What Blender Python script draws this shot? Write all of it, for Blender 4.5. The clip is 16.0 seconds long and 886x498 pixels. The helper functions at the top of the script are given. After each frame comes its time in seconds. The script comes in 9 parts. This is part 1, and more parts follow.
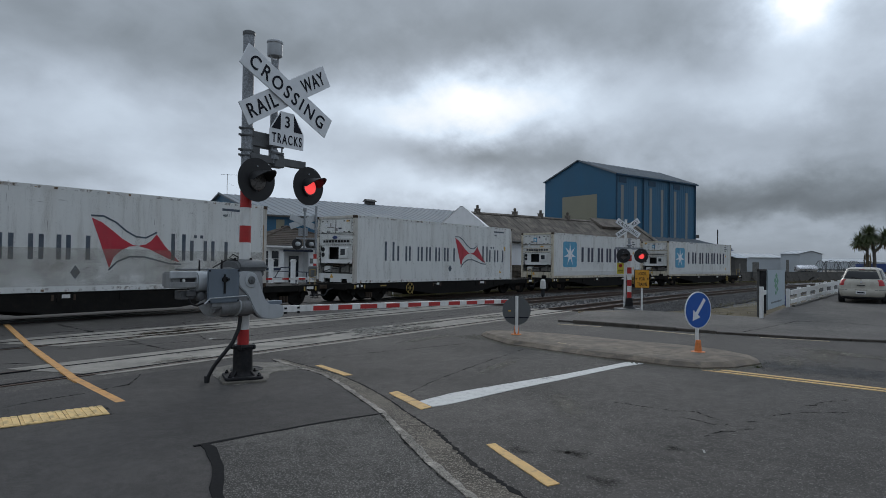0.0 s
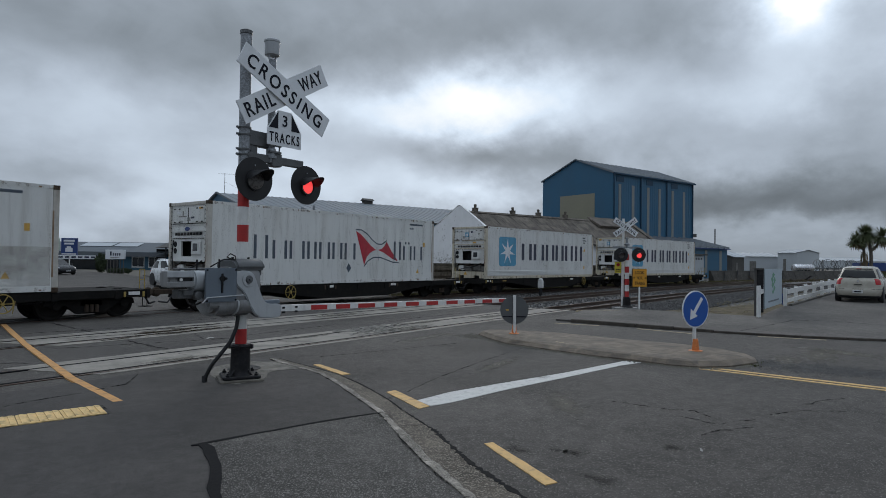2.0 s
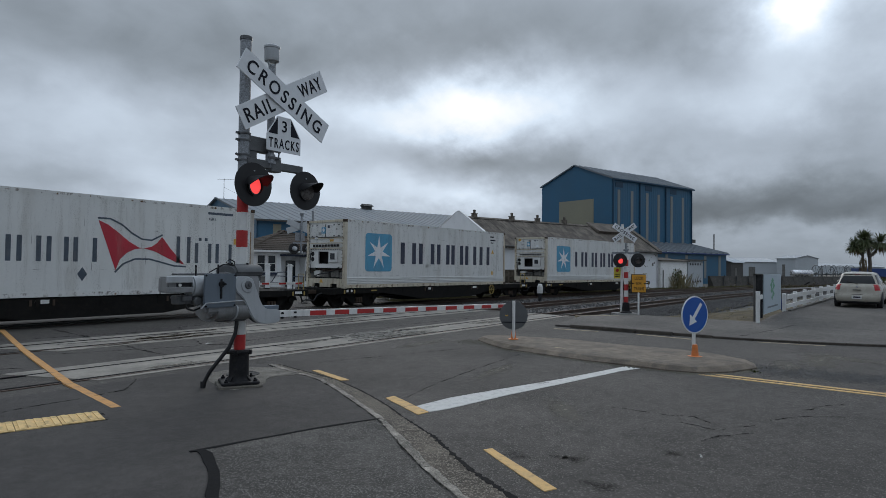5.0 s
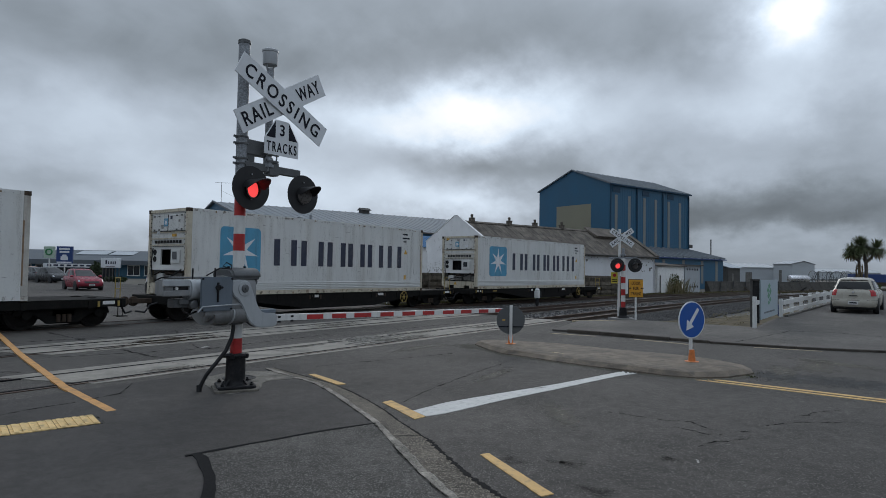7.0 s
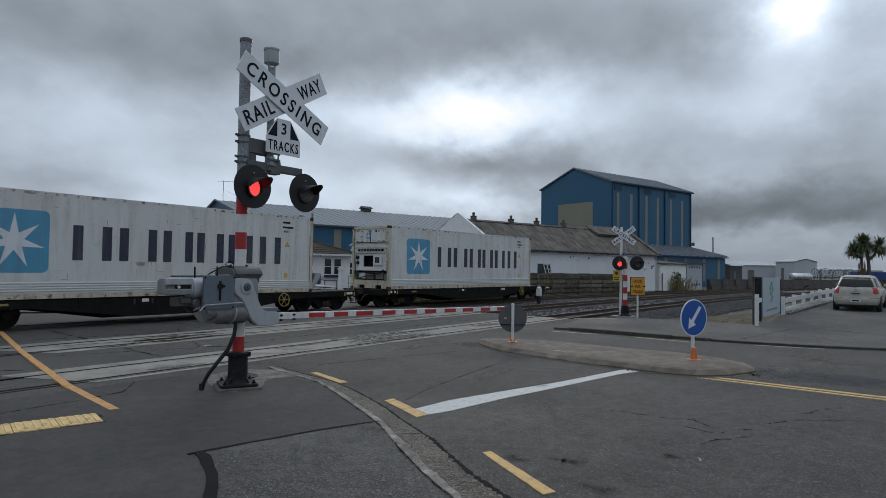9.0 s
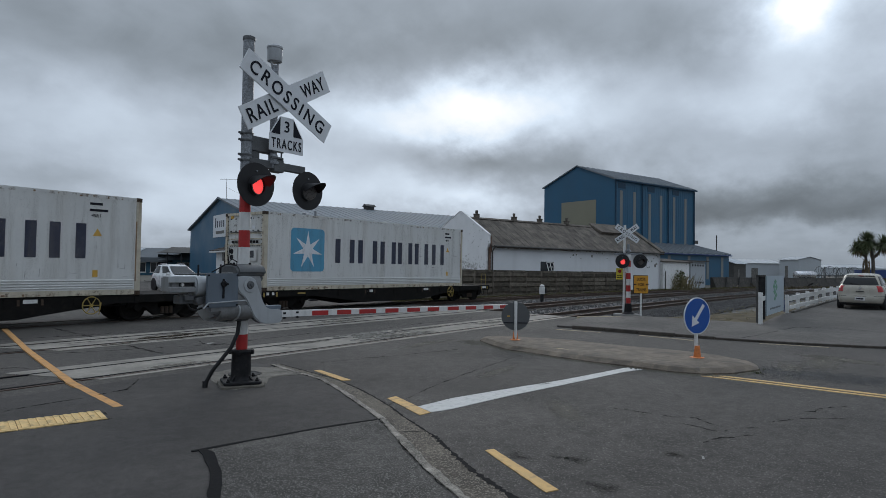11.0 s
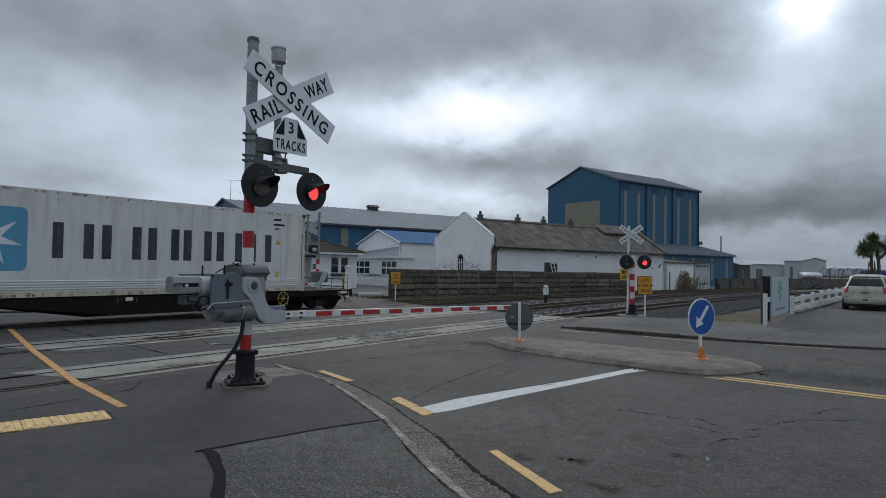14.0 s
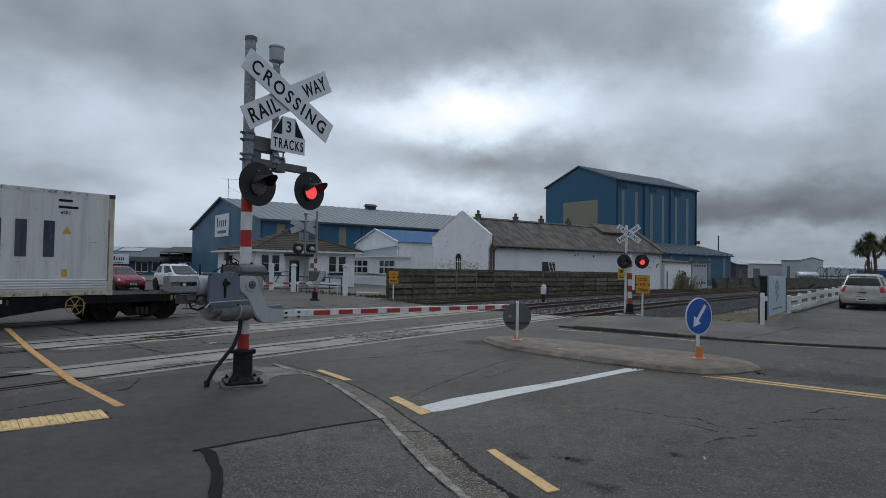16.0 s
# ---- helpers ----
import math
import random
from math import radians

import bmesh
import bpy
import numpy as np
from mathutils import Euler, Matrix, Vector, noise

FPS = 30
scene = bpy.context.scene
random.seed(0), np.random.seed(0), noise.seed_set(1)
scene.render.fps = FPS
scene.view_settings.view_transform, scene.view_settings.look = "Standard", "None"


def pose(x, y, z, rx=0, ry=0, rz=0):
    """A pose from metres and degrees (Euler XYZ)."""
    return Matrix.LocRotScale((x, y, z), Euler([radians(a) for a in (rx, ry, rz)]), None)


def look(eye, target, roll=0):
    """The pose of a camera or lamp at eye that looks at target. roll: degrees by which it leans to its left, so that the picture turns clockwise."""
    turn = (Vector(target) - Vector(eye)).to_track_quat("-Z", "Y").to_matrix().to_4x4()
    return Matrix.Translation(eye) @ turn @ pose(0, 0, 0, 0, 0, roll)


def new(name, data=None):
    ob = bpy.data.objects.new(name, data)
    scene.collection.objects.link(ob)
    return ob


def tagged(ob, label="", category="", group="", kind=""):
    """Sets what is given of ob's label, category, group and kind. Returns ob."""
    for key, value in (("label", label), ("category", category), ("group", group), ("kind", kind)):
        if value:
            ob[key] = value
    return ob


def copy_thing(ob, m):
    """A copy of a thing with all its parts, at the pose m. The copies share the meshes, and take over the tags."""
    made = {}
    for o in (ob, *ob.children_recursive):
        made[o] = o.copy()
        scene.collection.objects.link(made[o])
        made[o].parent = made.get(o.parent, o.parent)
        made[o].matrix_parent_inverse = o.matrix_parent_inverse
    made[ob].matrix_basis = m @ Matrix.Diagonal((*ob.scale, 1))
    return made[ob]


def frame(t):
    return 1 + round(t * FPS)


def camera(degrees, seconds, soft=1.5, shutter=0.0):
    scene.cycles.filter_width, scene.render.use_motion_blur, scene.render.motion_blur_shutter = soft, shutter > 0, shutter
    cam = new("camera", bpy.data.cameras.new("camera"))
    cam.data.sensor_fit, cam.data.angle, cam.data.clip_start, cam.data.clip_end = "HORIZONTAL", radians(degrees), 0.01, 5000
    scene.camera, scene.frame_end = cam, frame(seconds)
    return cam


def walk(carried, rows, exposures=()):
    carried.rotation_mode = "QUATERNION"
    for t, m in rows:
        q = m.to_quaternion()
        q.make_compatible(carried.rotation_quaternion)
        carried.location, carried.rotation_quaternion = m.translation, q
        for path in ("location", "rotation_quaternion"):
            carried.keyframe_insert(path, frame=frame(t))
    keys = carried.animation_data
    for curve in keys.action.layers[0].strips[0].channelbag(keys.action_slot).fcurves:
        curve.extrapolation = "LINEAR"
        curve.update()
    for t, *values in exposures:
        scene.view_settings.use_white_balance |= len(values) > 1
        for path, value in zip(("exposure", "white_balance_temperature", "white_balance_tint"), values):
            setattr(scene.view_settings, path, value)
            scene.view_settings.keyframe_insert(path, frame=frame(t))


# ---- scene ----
# ---------------------------------------------------------------- camera
EYE_HEIGHT = 1.82
PATH = [
    (0.0, 91.144, -0.753, -53.554), (0.5, 91.069, -0.753, -53.461), (1.0, 91.135, -0.76, -53.505),
    (1.5, 91.06, -0.74, -53.599), (2.0, 91.07, -0.728, -53.76), (2.5, 90.943, -0.672, -54.127),
    (3.0, 90.653, -0.681, -54.104), (3.5, 90.973, -0.693, -54.09), (4.0, 91.225, -0.767, -53.799),
    (6.5, 91.979, -0.845, -54.093), (7.0, 91.985, -0.942, -54.083), (7.5, 91.883, -0.928, -54.252),
    (8.0, 91.857, -0.916, -54.002), (8.5, 91.958, -0.824, -53.985), (9.0, 91.818, -0.868, -53.917),
    (11.5, 91.619, -0.878, -53.623), (12.0, 91.681, -0.77, -53.609), (12.5, 91.494, -0.673, -53.235),
    (13.0, 91.508, -0.728, -53.23), (13.5, 91.761, -0.936, -53.198), (14.0, 91.687, -0.93, -53.295),
    (14.5, 91.758, -0.93, -53.351), (15.0, 91.896, -0.859, -53.377), (15.5, 91.826, -0.843, -53.411),
    (16.0, 91.617, -0.97, -53.497),
]
cam = camera(71.68, 16.0, soft=0.6)
walk(cam, [(t, pose(0, 0, EYE_HEIGHT, rx, ry, rz)) for t, rx, ry, rz in PATH], exposures=[(0.0, 0.0), (16.0, 0.0)])

# The camera's level frame: across (to its right) and ahead, for what stands square to the street behind the line.
AHEAD, ACROSS = (0.80556, 0.59251), (0.59251, -0.80556)


def out(across, ahead):
    """World x, y of a point so far to the right of and so far ahead of the camera's mean heading."""
    across -= 0.0033 * ahead
    return across * ACROSS[0] + ahead * AHEAD[0], across * ACROSS[1] + ahead * AHEAD[1]


STREET = math.degrees(math.atan2(-0.306, 0.951))  # the yards' buildings stand turned by this to the line


# ---------------------------------------------------------------- sky and sun
SUN_AZIMUTH, SUN_HEIGHT = (0.76, 0.58), 16.0
world = bpy.data.worlds.new("overcast_sky")
scene.world = world
world.use_nodes = True
wn, wl = world.node_tree.nodes, world.node_tree.links
wn.clear()


def wnode(kind, **inputs):
    n = wn.new(kind)
    for k, v in inputs.items():
        n.inputs[k.replace("_", " ")].default_value = v
    return n


def wmath(op, a, b=None, c=None, clamp=False):
    n = wn.new("ShaderNodeMath")
    n.operation, n.use_clamp = op, clamp
    for i, s in enumerate((a, b, c)):
        if s is None:
            continue
        if isinstance(s, (int, float)):
            n.inputs[i].default_value = s
        else:
            wl.new(s, n.inputs[i])
    return n.outputs[0]


sky = wn.new("ShaderNodeTexSky")
sky.sky_type, sky.sun_disc = "NISHITA", False
sky.sun_elevation, sky.sun_rotation = radians(SUN_HEIGHT), math.atan2(SUN_AZIMUTH[0], SUN_AZIMUTH[1])
coord = wn.new("ShaderNodeTexCoord")
sep = wn.new("ShaderNodeSeparateXYZ")
wl.new(coord.outputs["Generated"], sep.inputs[0])
up = wmath("MAXIMUM", sep.outputs[2], 0.0)


def layer(lift):
    """A cloud layer, drawn together towards the horizon the more, the less its lift."""
    above, flat = wmath("ADD", up, lift), wn.new("ShaderNodeCombineXYZ")
    wl.new(wmath("DIVIDE", sep.outputs[0], above), flat.inputs[0])
    wl.new(wmath("DIVIDE", sep.outputs[1], above), flat.inputs[1])
    return flat.outputs[0]


veil, heaps = layer(0.30), layer(0.62)


def cloud(scale, detail, rough, shift, distortion=0.4, colour=False, on=veil):
    """Noise on a cloud layer."""
    mp = wn.new("ShaderNodeMapping")
    mp.inputs["Location"].default_value = shift
    wl.new(on, mp.inputs[0])
    n = wnode("ShaderNodeTexNoise", Scale=scale, Detail=detail, Roughness=rough, Distortion=distortion)
    wl.new(mp.outputs[0], n.inputs["Vector"])
    return n.outputs["Color" if colour else "Fac"]


def toward(v):
    """How far the view runs along a level direction."""
    return wmath("MULTIPLY_ADD", sep.outputs[0], v[0], wmath("MULTIPLY", sep.outputs[1], v[1]))


# bearing from the mean heading and height, in radians, both bent by noise so that the banks get ragged rims
bend = wn.new("ShaderNodeSeparateColor")
wl.new(cloud(4.2, 7.0, 0.56, (3.7, 1.9, 0.0), 0.0, True, heaps), bend.inputs[0])
bearing = wmath("MULTIPLY_ADD", bend.outputs[0], 0.34, wmath("ADD", wmath("ARCTAN2", toward(ACROSS), toward(AHEAD)), -0.17))
height = wmath("MULTIPLY_ADD", bend.outputs[1], 0.15, wmath("ADD", wmath("ARCSINE", sep.outputs[2]), -0.075))


def bank(at, up_at, wide, tall):
    """1 in the middle of a cloud bank or of a thin place in the cover, falling off to its rim."""
    a = wmath("MULTIPLY", wmath("ADD", bearing, -at), 1.0 / wide)
    e = wmath("MULTIPLY", wmath("ADD", height, -up_at), 1.0 / tall)
    return wmath("POWER", 2.71828, wmath("MULTIPLY", wmath("MULTIPLY_ADD", a, a, wmath("MULTIPLY", e, e)), -0.72))


s_dir = Vector((0.816, 0.523, 0.30)).normalized()
mid, small = cloud(1.6, 6.0, 0.50, (4.6, 2.2, 0.4), 0.2), cloud(6.5, 7.0, 0.55, (2.1, 8.2, 0.7), 0.5, on=heaps)
light = wmath("ADD", wmath("MULTIPLY_ADD", mid, 0.38, 0.163), wmath("MULTIPLY_ADD", small, 0.15, -0.075))
THIN = (
    (0.054, 0.247, 0.115, 0.039, 0.47), (0.100, 0.273, 0.240, 0.074, 0.16), (-0.130, 0.230, 0.101, 0.039, 0.20),
    (0.534, 0.358, 0.062, 0.034, 0.55), (0.540, 0.330, 0.150, 0.085, 0.30), (-0.173, 0.115, 0.203, 0.041, 0.24),
    (-0.578, 0.199, 0.203, 0.037, 0.12), (-0.454, 0.060, 0.166, 0.035, 0.18), (0.056, 0.100, 0.100, 0.026, 0.30),
    (-0.427, 0.175, 0.330, 0.085, 0.12), (0.310, 0.225, 0.190, 0.070, 0.16), (0.484, 0.238, 0.064, 0.032, 0.12), (0.448, 0.161, 0.064, 0.023, 0.08), (0.547, 0.043, 0.240, 0.013, 0.10))
HEAVY = (
    (0.073, 0.183, 0.106, 0.026, -0.20), (0.178, 0.153, 0.078, 0.028, -0.12), (-0.040, 0.337, 0.190, 0.038, -0.17),
    (-0.431, 0.306, 0.295, 0.041, -0.07), (-0.548, 0.103, 0.083, 0.026, -0.10), (0.402, 0.088, 0.240, 0.040, -0.19),
    (0.580, 0.091, 0.157, 0.037, -0.06), (0.290, 0.345, 0.184, 0.070, -0.10))
for at, up_at, wide, tall, gain in THIN + HEAVY:
    light = wmath("MULTIPLY_ADD", bank(at, up_at, wide, tall), gain, light)
ramp = wn.new("ShaderNodeValToRGB")
ramp.color_ramp.elements[0].position, ramp.color_ramp.elements[0].color = 0.0, (0.071, 0.085, 0.097, 1)
ramp.color_ramp.elements[1].position, ramp.color_ramp.elements[1].color = 1.0, (0.96, 0.99, 1.0, 1)
for place, tone, blue in ((0.1, 0.12, 1.135), (0.25, 0.25, 1.155), (0.5, 0.50, 1.175), (0.75, 0.78, 1.165)):
    e = ramp.color_ramp.elements.new(place)
    e.color = (tone * (0.42 + 0.38 * blue), tone, tone * blue, 1)
wl.new(light, ramp.inputs[0])
# an overcast sky is brighter overhead than at the horizon
gain = wmath("MULTIPLY_ADD", wmath("POWER", up, 3.0), 2.1, 1.02)
mixc = wn.new("ShaderNodeMix")
mixc.data_type = "RGBA"
mixc.inputs["Factor"].default_value = 0.994
skyk = wn.new("ShaderNodeVectorMath")
skyk.operation = "SCALE"
skyk.inputs["Scale"].default_value = 0.09
wl.new(sky.outputs[0], skyk.inputs[0])
wl.new(skyk.outputs[0], mixc.inputs["A"])
wl.new(ramp.outputs[0], mixc.inputs["B"])
bg = wn.new("ShaderNodeBackground")
wl.new(mixc.outputs["Result"], bg.inputs["Color"])
wl.new(gain, bg.inputs["Strength"])
wl.new(bg.outputs[0], wn.new("ShaderNodeOutputWorld").inputs["Surface"])

sun = new("sun", bpy.data.lights.new("sun", "SUN"))
sun.data.energy, sun.data.angle, sun.data.color = 0.8, radians(30), (1.0, 0.97, 0.93)
sun.matrix_basis = look(s_dir * 50, (0, 0, 0))


# ---------------------------------------------------------------- materials
def material(name, color, rough=0.7, metal=0.0, var=0.15, scale=3.0, fine=60.0, bump=0.1, grime=0.0, grime_color=(0.09, 0.07, 0.05), streak=False, random_var=0.0, emit=0.0, spec=0.5, grime_at=(0.52, 0.74)):
    """A surface with colour, coarse stains, fine grain and relief at real size."""
    m = bpy.data.materials.new(name)
    m.use_nodes = True
    nt = m.node_tree
    n, l = nt.nodes, nt.links
    b = n["Principled BSDF"]
    b.inputs["Roughness"].default_value, b.inputs["Metallic"].default_value = rough, metal
    b.inputs["Specular IOR Level"].default_value = spec
    tc = n.new("ShaderNodeTexCoord")

    def noise_tex(sc, detail=5.0, vec=None):
        t = n.new("ShaderNodeTexNoise")
        t.inputs["Scale"].default_value, t.inputs["Detail"].default_value = sc, detail
        l.new(vec or tc.outputs["Object"], t.inputs["Vector"])
        return t.outputs["Fac"]

    def mix(kind, fac, a, c):
        x = n.new("ShaderNodeMix")
        x.data_type, x.blend_type = "RGBA", kind
        for sock, s in ((x.inputs["Factor"], fac), (x.inputs["A"], a), (x.inputs["B"], c)):
            if isinstance(s, (int, float)):
                sock.default_value = s
            elif isinstance(s, tuple):
                sock.default_value = (*s[:3], 1)
            else:
                l.new(s, sock)
        return x.outputs["Result"]

    def ramp_of(fac, lo, hi, a, c):
        r = n.new("ShaderNodeMapRange")
        r.inputs["From Min"].default_value, r.inputs["From Max"].default_value = lo, hi
        r.inputs["To Min"].default_value, r.inputs["To Max"].default_value = a, c
        l.new(fac, r.inputs["Value"])
        return r.outputs["Result"]

    coarse, grain = noise_tex(scale), noise_tex(fine, 3.0)
    shade = n.new("ShaderNodeMath")
    shade.operation = "MULTIPLY"
    l.new(ramp_of(coarse, 0.3, 0.7, 1 - var, 1 + var), shade.inputs[0])
    l.new(ramp_of(grain, 0.3, 0.7, 1 - var * 0.6, 1 + var * 0.6), shade.inputs[1])
    tone = shade.outputs[0]
    if random_var:
        oi = n.new("ShaderNodeObjectInfo")
        k = n.new("ShaderNodeMath")
        k.operation = "MULTIPLY"
        l.new(ramp_of(oi.outputs["Random"], 0, 1, 1 - random_var, 1 + random_var), k.inputs[0])
        l.new(tone, k.inputs[1])
        tone = k.outputs[0]
    vm = n.new("ShaderNodeVectorMath")
    vm.operation = "SCALE"
    vm.inputs[0].default_value = color[:3]
    l.new(tone, vm.inputs["Scale"])
    col = vm.outputs[0]
    if grime:
        vec = None
        if streak:
            mp = n.new("ShaderNodeMapping")
            mp.inputs["Scale"].default_value = (1.0, 1.0, 0.12) if streak is True else streak
            l.new(tc.outputs["Object"], mp.inputs[0])
            vec = mp.outputs[0]
        g = noise_tex(scale * 2.3, 8.0, vec)
        col = mix("MIX", ramp_of(g, grime_at[0], grime_at[1], 0.0, grime), col, grime_color)
    l.new(col, b.inputs["Base Color"])
    l.new(ramp_of(coarse, 0.3, 0.7, max(rough - 0.1, 0.02), min(rough + 0.1, 1.0)), b.inputs["Roughness"])
    if bump:
        bp = n.new("ShaderNodeBump")
        bp.inputs["Strength"].default_value, bp.inputs["Distance"].default_value = min(bump * 3, 1.0), 0.004
        l.new(grain, bp.inputs["Height"])
        l.new(bp.outputs[0], b.inputs["Normal"])
    if emit:
        b.inputs["Emission Color"].default_value, b.inputs["Emission Strength"].default_value = (*color[:3], 1), emit
    return m


CONCRETE = material("concrete", (0.25, 0.245, 0.235), 0.9, var=0.2, scale=1.2, fine=40, bump=0.2, grime=0.45)
KERB = material("kerb_concrete", (0.115, 0.108, 0.098), 0.92, var=0.35, scale=2.0, fine=40, bump=0.3, grime=0.7, grime_color=(0.05, 0.045, 0.04))
DIRT = material("dry_dirt", (0.12, 0.11, 0.09), 0.95, var=0.3, scale=0.7, fine=30, bump=0.3)
BALLAST = material("ballast_stone", (0.100, 0.097, 0.096), 0.92, var=0.35, scale=3, fine=25, bump=0.3, random_var=0.2, spec=0.2)
STEEL = material("rail_steel", (0.075, 0.048, 0.036), 0.6, 0.4, var=0.2)
WHITE_PANEL = material("white_container_paint", (0.66, 0.67, 0.66), 0.5, var=0.05, scale=0.6, fine=20, bump=0.03, grime=0.30, grime_color=(0.30, 0.26, 0.21), streak=True)
BLACK_STEEL = material("black_underframe", (0.012, 0.0115, 0.011), 0.8, 0.0, var=0.3, grime=0.35, grime_color=(0.03, 0.024, 0.018), spec=0.12)

YELLOW_LINE = material("yellow_road_paint", (0.60, 0.38, 0.15), 0.8, var=0.12, scale=4, fine=70, bump=0.2, grime=0.55, grime_color=(0.10, 0.09, 0.08))
PALE_YELLOW = material("pale_yellow_tactile", (0.68, 0.475, 0.215), 0.85, var=0.16, scale=5, fine=50, bump=0.1, grime=0.65, grime_color=(0.26, 0.19, 0.10), random_var=0.06, grime_at=(0.50, 0.66))
WHITE_LINE = material("white_road_paint", (0.55, 0.54, 0.52), 0.8, var=0.08, scale=5, fine=80, bump=0.2, grime=0.45, grime_color=(0.16, 0.16, 0.16))
TAR = material("tar_seam", (0.011, 0.011, 0.012), 0.95, var=0.3, fine=40, spec=0.12)
GROOVE_SHADE = material("painted_flangeway_shade", (0.012, 0.012, 0.013), 0.9, var=0.2, spec=0.12)
SLEEPER = material("weathered_sleeper", (0.13, 0.115, 0.10), 0.95, var=0.3, scale=4, fine=30, bump=0.3, random_var=0.25)
GRASS = material("dry_grass", (0.105, 0.095, 0.05), 0.97, var=0.4, scale=3, fine=30, bump=0.0, spec=0.05)
STRAW = material("bleached_straw", (0.22, 0.19, 0.11), 0.95, var=0.35, scale=3, fine=30, bump=0.0, spec=0.05)
WEED = material("green_weeds", (0.075, 0.085, 0.035), 0.95, var=0.35, scale=3, fine=30, bump=0.0, spec=0.1)
GALV = material("galvanised_steel", (0.25, 0.265, 0.285), 0.5, 0.5, var=0.38, scale=26, fine=60, bump=0.06, grime=0.5, grime_color=(0.09, 0.10, 0.12))
DARK_GALV = material("dull_grey_steel", (0.12, 0.125, 0.13), 0.6, 0.4, var=0.2, scale=8, fine=60)
RED_PAINT = material("red_paint", (0.42, 0.022, 0.022), 0.5, var=0.12, scale=6, fine=40, bump=0.03, grime=0.2, streak=True)
WHITE_PAINT = material("white_paint", (0.68, 0.68, 0.67), 0.5, var=0.06, scale=5, fine=40, bump=0.03, grime=0.25, grime_color=(0.24, 0.23, 0.21), streak=True)
SIGN_WHITE = material("sign_white", (0.70, 0.72, 0.75), 0.45, var=0.04, scale=4, fine=50, bump=0.0, grime=0.12, grime_color=(0.35, 0.35, 0.35))
SIGN_BLACK = material("sign_black", (0.007, 0.008, 0.016), 0.55, var=0.1, bump=0.0, spec=0.2)
LAMP_BLACK = material("matt_black_lamp", (0.012, 0.012, 0.014), 0.6, var=0.15, scale=8, bump=0.05)
CASE_GREY = material("blue_grey_machine_paint", (0.135, 0.165, 0.20), 0.55, 0.1, var=0.06, scale=3, fine=50, bump=0.04, grime=0.25, grime_color=(0.05, 0.05, 0.05), streak=True)
ARM_GREY = material("pale_grey_machine_paint", (0.40, 0.42, 0.44), 0.5, 0.1, var=0.06, scale=4, fine=50, bump=0.04, grime=0.3, grime_color=(0.12, 0.12, 0.12), streak=True)
CAST_IRON = material("black_cast_iron", (0.02, 0.02, 0.022), 0.55, 0.2, var=0.3, scale=6, fine=40, bump=0.2, grime=0.3, grime_color=(0.07, 0.065, 0.06), spec=0.12)
RUBBER = material("black_rubber", (0.014, 0.014, 0.016), 0.6, var=0.2, fine=40)
SIGN_BLUE = material("sign_blue", (0.012, 0.085, 0.36), 0.35, var=0.05, scale=4, bump=0.0)
ORANGE = material("orange_plastic", (0.62, 0.19, 0.05), 0.6, var=0.12, scale=8, grime=0.3)
SIGN_GREY = material("grey_aluminium_back", (0.11, 0.115, 0.12), 0.55, 0.3, var=0.1, scale=5)
SIGN_LEMON = material("lemon_yellow_sign", (0.66, 0.54, 0.05), 0.5, var=0.06, scale=4, bump=0.0, grime=0.15)
SIGN_YELLOW = material("sign_yellow", (0.62, 0.29, 0.02), 0.5, var=0.06, scale=4, bump=0.0, grime=0.2)
LAMP_LIT = material("lit_red_lamp", (1.0, 0.075, 0.075), 0.4, var=0.0, bump=0.0, emit=0.9)
LAMP_DARK = material("unlit_red_lens", (0.12, 0.11, 0.105), 0.3, var=0.2, scale=30, fine=200, bump=0.2)
RUST_CREAM = material("cream_steel_with_rust", (0.55, 0.50, 0.40), 0.65, var=0.16, scale=3, fine=30, bump=0.06, grime=0.65, grime_color=(0.17, 0.09, 0.045), streak=True)
RUST_WHITE = material("white_steel_with_rust", (0.50, 0.48, 0.44), 0.65, var=0.14, scale=3, fine=30, bump=0.06, grime=0.45, grime_color=(0.16, 0.09, 0.05), streak=True)
CREAM_PANEL = material("off_white_container_paint", (0.63, 0.635, 0.625), 0.5, var=0.06, scale=0.6, fine=20, bump=0.03, grime=0.35, grime_color=(0.33, 0.28, 0.22), streak=True)
UNIT_DARK = material("dark_machinery", (0.03, 0.03, 0.032), 0.7, 0.2, var=0.4, scale=8, fine=30, spec=0.12)
MACHINE_GREY = material("dusty_machinery", (0.16, 0.155, 0.145), 0.7, 0.2, var=0.4, scale=8, fine=30)
NAVY_MARK = material("navy_marking", (0.02, 0.025, 0.055), 0.5, var=0.08, bump=0.0, grime=0.12, grime_color=(0.2, 0.2, 0.2))
SLATE_MARK = material("slate_blue_marking", (0.055, 0.075, 0.105), 0.55, var=0.08, bump=0.0, grime=0.2, grime_color=(0.25, 0.25, 0.25))
SKY_MARK = material("sky_blue_marking", (0.075, 0.30, 0.47), 0.5, var=0.05, bump=0.0, grime=0.12, grime_color=(0.2, 0.25, 0.28))
RED_MARK = material("red_marking", (0.44, 0.02, 0.04), 0.5, var=0.06, bump=0.0, grime=0.15, grime_color=(0.25, 0.1, 0.1))
AMBER_MARK = material("amber_marking", (0.62, 0.36, 0.06), 0.5, var=0.06, bump=0.0)
BRAKE_YELLOW = material("yellow_brake_paint", (0.36, 0.26, 0.07), 0.65, var=0.2, scale=8, grime=0.6)
RUSTY = material("rusty_steel", (0.06, 0.042, 0.03), 0.85, 0.2, var=0.35, scale=8, fine=40, bump=0.1)
